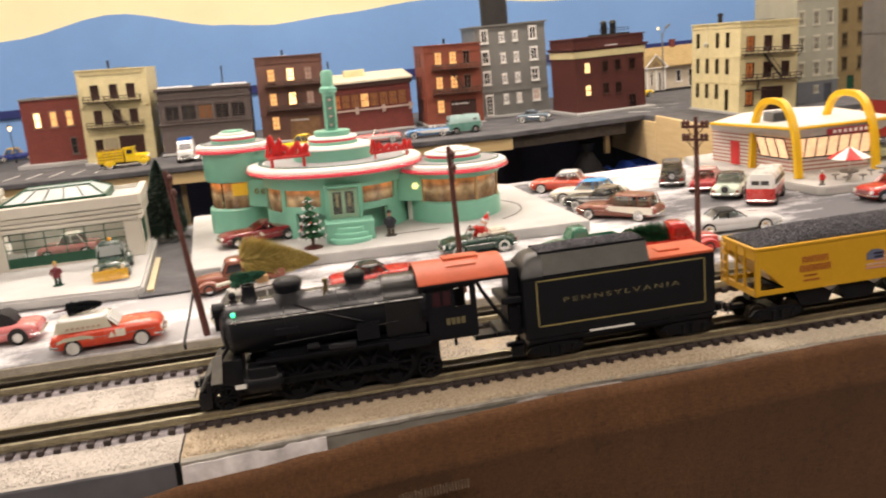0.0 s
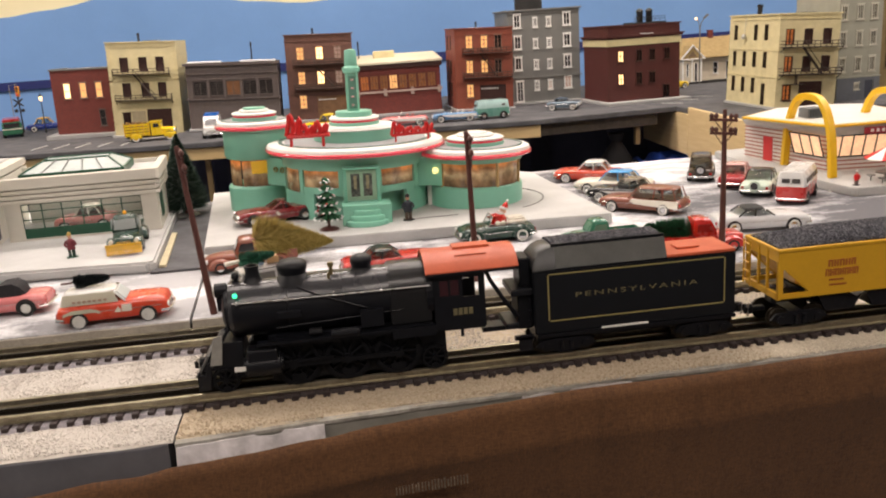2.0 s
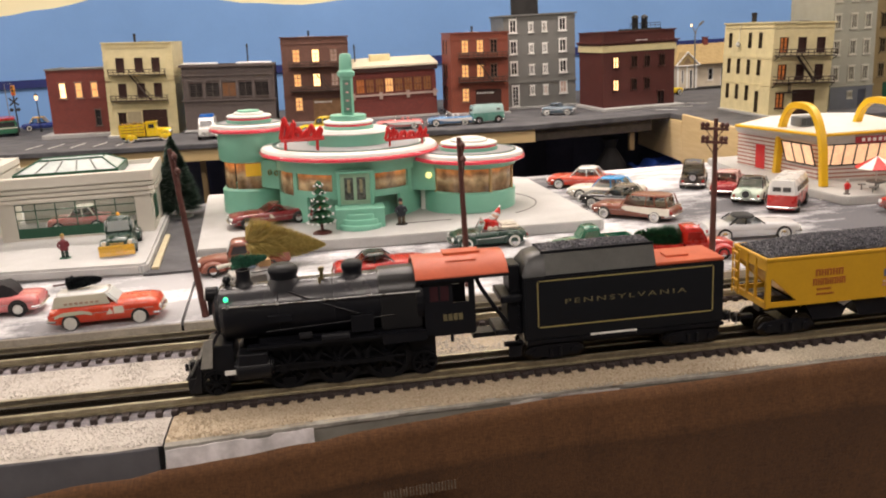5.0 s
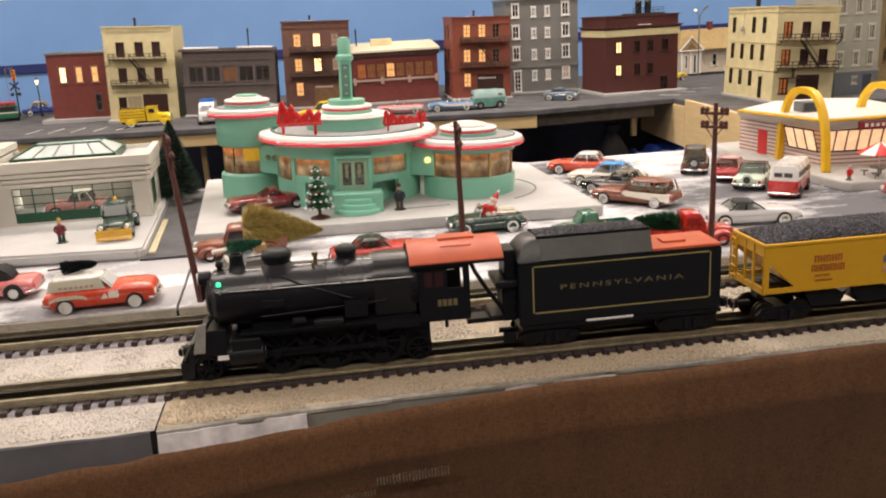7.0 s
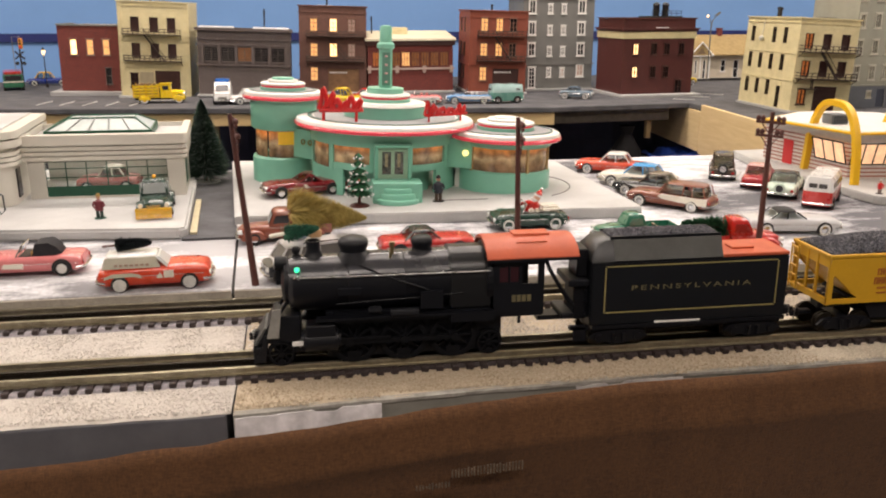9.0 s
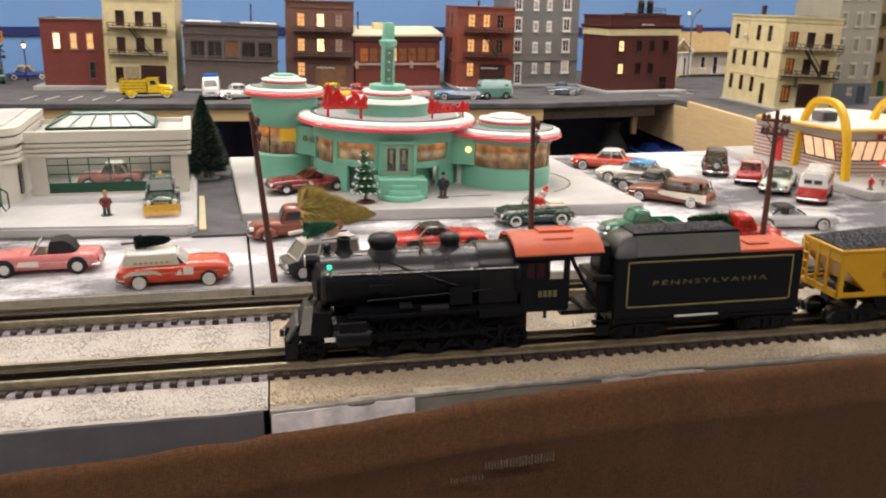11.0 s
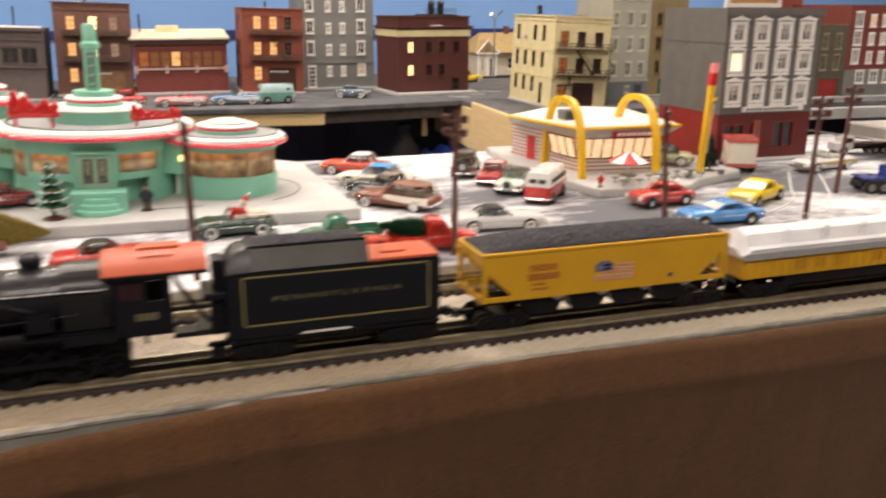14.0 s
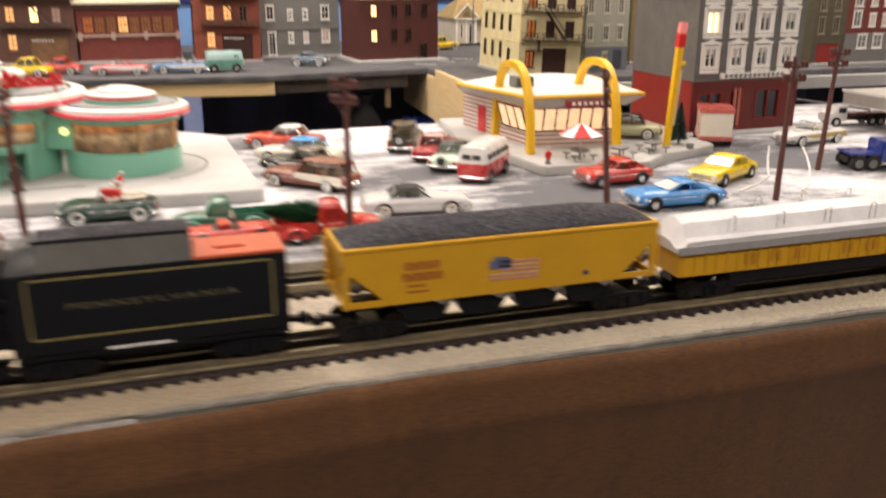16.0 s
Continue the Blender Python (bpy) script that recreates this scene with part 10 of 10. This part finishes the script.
t = pickup(0.374, 0.976, 181, "sea-green old pickup truck behind the tender", SEAG, L=0.118, W=0.044, H=0.040, white=False, glazing=paint("sea_green_window", (0.10, 0.24, 0.17)))
t.matrix_world = t.matrix_world @ Matrix.Scale(0.82, 4)
car(0.377, 0.925, 2, "low red convertible between tender and pickup", RED, RED, style="convertible", L=0.084, W=0.034, belt=0.0175, cabin=(-0.24, 0.12), white=False)
t = pickup(0.466, 0.917, -5, "bright red pickup truck with a green tree in its bed", RED, L=0.112, W=0.043, H=0.041, white=False, glazing=paint("red_window", (0.30, 0.014, 0.012)))
t.matrix_world = t.matrix_world @ Matrix.Scale(0.92, 4)
m0 = t.matrix_world.copy()
t = thing("felled_tree", m0 @ pose(-0.004, 0, 0.027, 0, -84, 0), "dark green tree lying in the red pickup bed", "tree", "toy trees")
b = B(); cyl(b, (0, 0, 0), 0.0015, 0.05, "z", 8, 0.0008); part("trunk", b, POLE, t)
brush_tree(t, 0.060, 0.0165, 1300, PINEV, 24, 0.0, droop=-0.4, power=0.6)
car(0.570, 0.978, -8, "silver-grey hardtop car with a dark roof", paint("pale_silver", (0.58, 0.59, 0.60), 0.3), mat("dark_vinyl_roof", (0.022, 0.022, 0.022), 0.75, var=0.2), L=0.110, W=0.040, cabin=(-0.26, 0.12), fins=0.05, H=0.030)
t = car(0.485, 1.130, 135, "copper and cream station wagon parked on snow", COPPER, COPPER, L=0.116, W=0.042, style="wagon", H=0.036, cabin=(-0.4, 0.12))
for s in (-1, 1):
    b = B(); prism(b, [(-0.0562, 0.0095), (-0.0562, 0.0195), (0.006, 0.0200), (0.011, 0.0165), (0.003, 0.0135), (-0.020, 0.0115)], s * 0.0207 - 0.0008, s * 0.0207 + 0.0008); part("side_flash", b, CREAMP, t, "cream rear side panel")
car(0.490, 1.204, 141, "black and white two-tone sedan in the row", BLACKP, paint("taupe", (0.16, 0.13, 0.10)), WHITEP, L=0.114, cabin=(-0.26, 0.14))
car(0.492, 1.270, 145, "cream-white hardtop with a bright blue roof", CREAMP, paint("bright_blue", (0.04, 0.33, 0.72)), L=0.114, cabin=(-0.32, 0.16), H=0.035)
car(0.487, 1.378, 150, "orange-red hardtop car with a white roof", ORANGE, WHITEP, L=0.110, cabin=(-0.30, 0.14))
t = car(0.654, 1.322, 64, "brown wood-sided wagon with a rear spare wheel", BROWNP, BROWNP, L=0.098, W=0.038, belt=0.022, H=0.042, style="wagon", cabin=(-0.4, 0.12), white=False)
b = B(); cyl(b, (-0.0525, 0, 0.020), 0.0075, 0.004, "x", 18); sp = part("spare_wheel", b, RUBBER, t); b = B(); cyl(b, (-0.0532, 0, 0.020), 0.0050, 0.002, "x", 16); part("hub", b, CHROME, sp)
car(0.677, 1.250, 56, "red and white sedan parked in the lot", paint("crimson", (0.34, 0.018, 0.025)), paint("pale_rose", (0.62, 0.36, 0.34)), WHITEP, L=0.106, cabin=(-0.28, 0.16))
t = car(0.684, 1.186, 52, "pale mint car with a dark roof and rear spare wheel", MINTP, BLACKP, L=0.106, cabin=(-0.26, 0.16), W=0.042)
b = B(); cyl(b, (-0.0565, 0, 0.0165), 0.0075, 0.004, "x", 18); sp = part("spare_wheel", b, MINTP, t); b = B(); cyl(b, (-0.0573, 0, 0.0165), 0.0050, 0.002, "x", 16); part("hub", b, BLACKP, sp)
microbus(0.697, 1.114, 50, "red and white microbus standing on the snowy lot", RED, WHITEP, L=0.094, W=0.038, H=0.0440)
car(0.831, 1.033, 184, "red sports hatchback on the wet street", RED, RED, L=0.088, W=0.040, cabin=(-0.34, 0.14), raked=0.12, white=False, H=0.031)
car(0.844, 0.921, 178, "sky blue muscle car with painted windscreen glare behind the hopper", SKYB, SKYB, L=0.106, W=0.042, cabin=(-0.30, 0.16), raked=0.14, white=False, H=0.030, screen=SCREENGLARE)
car(0.966, 1.008, 208, "yellow muscle car with painted windscreen glare", YELLOW, YELLOW, L=0.108, W=0.043, cabin=(-0.34, 0.14), raked=0.14, white=False, H=0.031, screen=SCREENGLARE)

# box truck, gold car, blue tractor and crane lorry at the far end of the street
t = thing("box_truck", pose(1.100, 1.226, 0, 0, 0, 62) @ Matrix.Scale(1.06, 4), "cream and red box truck by the slate house", "truck", "parked toy cars")
b = B(); bx(b, -0.045, -0.021, 0.012, 0.012, 0.021, 0.050); bev(b, 0.0015, 2); part("box", b, CREAMP, t)
b = B(); bx(b, -0.0462, -0.0222, 0.047, 0.0132, 0.0222, 0.0525); bx(b, -0.0465, -0.0222, 0.010, 0.0132, 0.0222, 0.0155); part("trim", b, paint("pale_red", (0.55, 0.12, 0.10)), t)
b = B(); loft(b, [[(x, -0.018 * k, 0.009), (x, -0.018 * k, zt), (x, 0.018 * k, zt), (x, 0.018 * k, 0.009)] for x, k, zt in ((0.012, 1, 0.040), (0.026, 1, 0.038), (0.030, 0.98, 0.025), (0.044, 0.9, 0.022), (0.046, 0.8, 0.014))]); part("cab", b, RED, t)
for fx in (-0.03, 0.032):
    for s in (-1, 1):
        wheel(t, fx, s * 0.0205, 0.008, white=False)
car(1.233, 1.175, 189, "white and gold finned convertible on the street", WHITEP, CREAMP, GOLDP, style="convertible", L=0.116, cabin=(-0.28, 0.12), fins=0.08)
t = thing("tractor_truck", pose(1.204, 1.005, 0, 0, 0, -16), "dark blue toy tractor truck with big black wheels", "truck", "parked toy cars")
b = B(); bx(b, -0.05, -0.010, 0.009, 0.055, 0.010, 0.016); part("chassis", b, DARK, t)
b = B(); bx(b, -0.052, -0.0205, 0.0195, -0.012, 0.0205, 0.0225); bev(b, 0.001, 2); part("rear_deck", b, NAVYP, t)
b = B(); loft(b, [[(x, -0.019 * k, 0.010), (x, -0.019 * k, zt), (x, 0.019 * k, zt), (x, 0.019 * k, 0.010)] for x, k, zt in ((-0.012, 1, 0.037), (0.012, 1, 0.037), (0.020, 0.97, 0.027), (0.050, 0.85, 0.025), (0.054, 0.75, 0.016))]); bev(b, 0.0015, 2); part("cab", b, NAVYP, t)
b = B(); bx(b, -0.002, -0.0205, 0.026, 0.011, -0.0185, 0.0345); bx(b, 0.012, -0.016, 0.028, 0.0165, 0.016, 0.0350); part("window", b, PALEB, t, "pale blue side window")
b = B(); bx(b, -0.004, -0.0212, 0.014, 0.011, -0.0192, 0.0245); part("door_panel", b, WHITEP, t)
for fx in (-0.040, -0.022, 0.038):
    for s in (-1, 1):
        wheel(t, fx, s * 0.021, 0.0090, white=False, hub=GREYPL)
t = thing("crane_lorry", pose(1.403, 1.290, 0, 0, 0, 172) @ Matrix.Scale(0.76, 4), "white lorry with a low dark red bed and a crane jib", "truck", "parked toy cars")
b = B(); bx(b, -0.09, -0.012, 0.012, 0.05, 0.012, 0.020); part("chassis", b, DARK, t)
b = B(); loft(b, [[(x, -0.019, 0.010), (x, -0.019, zt), (x, 0.019, zt), (x, 0.019, 0.010)] for x, zt in ((0.010, 0.044), (0.034, 0.044), (0.040, 0.030), (0.056, 0.027))]); bev(b, 0.0015, 2); part("cab", b, WHITEP, t)
b = B(); bx(b, 0.016, -0.0205, 0.029, 0.032, 0.0205, 0.040); part("window", b, PANE, t)
b = B(); tube(b, [(-0.06, -0.006, 0.03), (0.12, -0.006, 0.058)], 0.002, 6); part("jib", b, GREYPL, t)
b = B(); bx(b, -0.090, -0.018, 0.0202, 0.006, 0.018, 0.0265); bev(b, 0.001, 2); part("bed", b, paint("dark_red_bed", (0.13, 0.03, 0.022)), t, "low dark red load bed")
for fx in (-0.07, -0.05, 0.036):
    for s in (-1, 1):
        wheel(t, fx, s * 0.0205, 0.009, white=False, hub=WHITEP)

# on the forecourts
t = car(-0.008, 1.222, 194, "dark wine-red sports car on the diner forecourt", WINE, WINE, L=0.112, W=0.042, cabin=(-0.20, 0.10), raked=0.12, white=False, z=0.014, H=0.0300, belt=0.0195, fins=0.10, hood=0.03)
for s in (-1, 1):
    b = B(); prism(b, [(-0.002, 0.0120), (0.002, 0.0118), (0.005, 0.0165), (0.001, 0.0170)], s * 0.0212 - 0.0007, s * 0.0212 + 0.0007); part("side_cove", b, CREAMP, t, "cream side cove")
# pickup glazing is painted paler to stand for light on the windows
t = pickup(-0.192, 1.152, -84, "dark green pickup with an amber snow plough", DKGREEN, L=0.098, W=0.041, H=0.042, z=0.014, white=False, glazing=paint("glare_window", (0.30, 0.33, 0.32), 0.15))
b = B(); loft(b, [[(0.0525 + o, -0.0210, zz), (0.0525 + o, 0.0210, zz), (0.0545 + o, 0.0210, zz), (0.0545 + o, -0.0210, zz)] for o, zz in ((0.002, 0.002), (0.0, 0.0065), (0.0005, 0.011), (0.003, 0.0150))]); part("plough_blade", b, AMBER, t, "amber snow plough blade")
b = B(); lathe(b, [(0.0022, 0), (0.0022, 0.003), (0, 0.0045)], (0.001, 0, 0.042), 10); part("beacon", b, mat("beacon_amber", (0.8, 0.35, 0.03), 0.3, emit=0.4, bump=0), t)

# inside the garage, seen through its panes
car(-0.276, 1.284, 180, "red and cream car parked inside the garage", paint("dull_red", (0.40, 0.15, 0.13)), CREAMP, L=0.082, H=0.036, belt=0.022, z=0.0145, cabin=(-0.30, 0.15))

# on the platform
stake_truck(-0.331, 2.100, 2, PLAT)
t = thing("toy_van", pose(-0.192, 2.075, PLAT, 0, 0, -88), "white toy van with a bright blue roof box", "van", "parked toy cars")
b = B(); loft(b, [[(x, -0.019 * k, 0.008), (x, -0.02 * k, zt * 0.6), (x, -0.017 * k, zt), (x, 0.017 * k, zt), (x, 0.02 * k, zt * 0.6), (x, 0.019 * k, 0.008)] for x, k, zt in ((-0.045, 0.95, 0.046), (0.012, 1, 0.048), (0.020, 1, 0.044), (0.030, 0.98, 0.028), (0.044, 0.9, 0.025), (0.046, 0.8, 0.014))]); part("body", b, WHITEP, t, smooth=40)
b = B(); bx(b, -0.03, -0.0155, 0.047, 0.008, 0.0155, 0.054); bev(b, 0.0015, 2); part("roof_box", b, paint("roof_blue", (0.02, 0.17, 0.60)), t, "bright blue roof box")
b = B(); p = [(0.0285, -0.014, 0.030), (0.0285, 0.014, 0.030), (0.022, 0.0125, 0.042), (0.022, -0.0125, 0.042)]; loft(b, [[(q[0] + 0.002, q[1], q[2]) for q in p], [(q[0] - 0.002, q[1], q[2]) for q in p]]); part("windscreen", b, PANE, t)
for fx in (-0.03, 0.03):
    for s in (-1, 1):
        wheel(t, fx, s * 0.0195, 0.008, white=False)
trimmings(t, 0.092, 0.019, 0.008, 0.011, 0.011)
car(-0.125, 2.055, 12, "white toy car half hidden behind the diner", WHITEP, WHITEP, L=0.10, z=PLAT, cabin=(-0.28, 0.14))
car(0.068, 2.010, 165, "yellow taxi on the platform road", YELLOW, YELLOW, L=0.10, z=PLAT, cabin=(-0.28, 0.14), H=0.038)
car(0.125, 2.03, 170, "red toy car behind the yellow taxi", RED, RED, L=0.09, z=PLAT, cabin=(-0.28, 0.14))
car(0.245, 1.985, 174, "pale pink toy convertible on the platform road", PINK, PINK, WHITEP, style="convertible", L=0.105, z=PLAT, cabin=(-0.30, 0.12))
car(0.362, 1.985, 172, "blue and white toy convertible on the platform", paint("mid_blue", (0.09, 0.22, 0.42)), WHITEP, WHITEP, style="convertible", L=0.105, z=PLAT, cabin=(-0.28, 0.12))
microbus(0.446, 1.980, 3, "teal green toy van with a pale roof", TEALP, paint("pale_teal", (0.34, 0.50, 0.48)), L=0.076, H=0.042, z=PLAT, glazed=1)
car(0.634, 2.045, -28, "blue-grey toy sedan on the platform edge", paint("blue_grey", (0.11, 0.16, 0.21)), paint("blue_grey", (0.11, 0.16, 0.21)), L=0.078, W=0.034, z=PLAT, cabin=(-0.28, 0.14), H=0.03)
car(1.034, 2.36, 20, "bright yellow toy taxi by the depot", YELLOW, YELLOW, L=0.095, z=PLAT, cabin=(-0.28, 0.14), H=0.036)
t = thing("toy_bus", pose(-0.775, 2.50, PLAT, 0, 0, -72), "green toy bus with a red roof and cream trim", "bus", "parked toy cars")
b = B(); bx(b, -0.06, -0.024, 0.008, 0.05, 0.024, 0.042); bev(b, 0.003, 2); part("body", b, paint("bus_green", (0.02, 0.14, 0.07)), t)
b = B(); bx(b, -0.058, -0.0225, 0.0422, 0.048, 0.0225, 0.049); bev(b, 0.003, 2); part("roof", b, RED, t)
b = B(); bx(b, -0.0605, -0.0245, 0.022, 0.0505, 0.0245, 0.0245); part("trim", b, CREAMP, t)
b = B(); bx(b, 0.0495, -0.019, 0.027, 0.0508, 0.019, 0.039); part("windscreen", b, PANE, t)
for fx in (-0.038, 0.032):
    for s in (-1, 1):
        wheel(t, fx, s * 0.024, 0.0085, white=False)
car(-0.72, 2.62, 10, "dark blue and yellow toy car far back", NAVYP, AMBER, L=0.11, z=PLAT, cabin=(-0.30, 0.14), H=0.038)

# tables with umbrella on the hamburger forecourt
def picnic(x, y, umbrella):
    t = thing("picnic_table", pose(x, y, 0.012), "grey round picnic table with benches" + (" under a red and white umbrella" if umbrella else " on the forecourt"), "table", "picnic tables")
    b = B(); cyl(b, (0, 0, 0.012), 0.0125, 0.0016, "z", 20); part("tabletop", b, GREYPL, t)
    b = B(); cyl(b, (0, 0, 0), 0.0016, 0.012, "z", 8); part("pedestal", b, GREYPL, t)
    for k in range(4):
        a = math.pi / 4 + math.pi / 2 * k
        b = B(); cyl(b, (0.018 * math.cos(a), 0.018 * math.sin(a), 0), 0.001, 0.007, "z", 6); cyl(b, (0.018 * math.cos(a), 0.018 * math.sin(a), 0.007), 0.0055, 0.0014, "z", 14); part("stool", b, GREYPL, t)
    if umbrella:
        b = B(); cyl(b, (0, 0, 0.0136), 0.0008, 0.032, "z", 8); part("umbrella_pole", b, WHITE, t)
        for k in range(8):
            a0, a1 = 2 * math.pi * k / 8, 2 * math.pi * (k + 1) / 8
            b = B(); p = [(0, 0, 0.048), (0.029 * math.cos(a0), 0.029 * math.sin(a0), 0.033), (0.029 * math.cos(a1), 0.029 * math.sin(a1), 0.033)]
            loft(b, [p, [(q[0], q[1], q[2] - 0.0008) for q in p]]); part("umbrella_panel", b, SIGNRED if k % 2 else WHITE, t)


picnic(0.829, 1.118, True)
picnic(0.886, 1.118, False)
b = B(); lathe(b, [(0.0045, 0), (0.006, 0.006), (0.0052, 0.006), (0.004, 0.001), (0, 0.001)], n=16); solid("planter", b, GREYPL, "small grey planter below the sign pylon", "planter", m=pose(1.006, 1.140, 0.012))
t = thing("fir_tree", pose(1.008, 1.172, 0.012), "slim dark green toy fir beside the sign pylon", "tree", "toy trees")
b = B(); cyl(b, (0, 0, 0), 0.0014, 0.020, "z", 8, 0.0008); part("trunk", b, POLE, t)
brush_tree(t, 0.058, 0.0145, 1500, PINEG, 31, 0.006, droop=0.1, power=0.9)
brush_tree(t, 0.058, 0.0150, 160, FROST, 32, 0.008, "frost", 0.1, 0.9)
car(0.965, 1.245, 150, "pale lime old car with a black roof behind the pylon", paint("pale_lime", (0.56, 0.58, 0.34)), BLACKP, L=0.1, z=0.012, cabin=(-0.28, 0.14))
picnic(0.945, 1.135, False)
# the orange pavilion at the far end
t = thing("orange_pavilion", pose(1.435, 1.13, 0), "orange-brown pavilion with a deep grey canopy", "building")
b = B(); bx(b, 0.07, 0.02, 0, 0.23, 0.14, 0.0365); part("wall", b, mat("pavilion_orange", (0.36, 0.13, 0.03), 0.5, var=0.15), t)
b = B(); bx(b, -0.045, -0.02, 0.0365, 0.26, 0.16, 0.0590); bev(b, 0.0015, 2); cn = part("canopy", b, mat("canopy_grey", (0.40, 0.38, 0.34), 0.6), t)
b = B(); bx(b, -0.0465, -0.0217, 0.0555, 0.2615, -0.0202, 0.0598); bx(b, -0.0467, -0.0201, 0.0555, -0.0452, 0.1615, 0.0598); part("canopy_edge", b, WHITE, cn, "white upper edge of the canopy")
b = B(); bx(b, 0.07, 0.03, 0.0590, 0.23, 0.036, 0.103); part("sign_panel", b, mat("pavilion_sign", (0.45, 0.16, 0.03), 0.5, var=0.15), t)
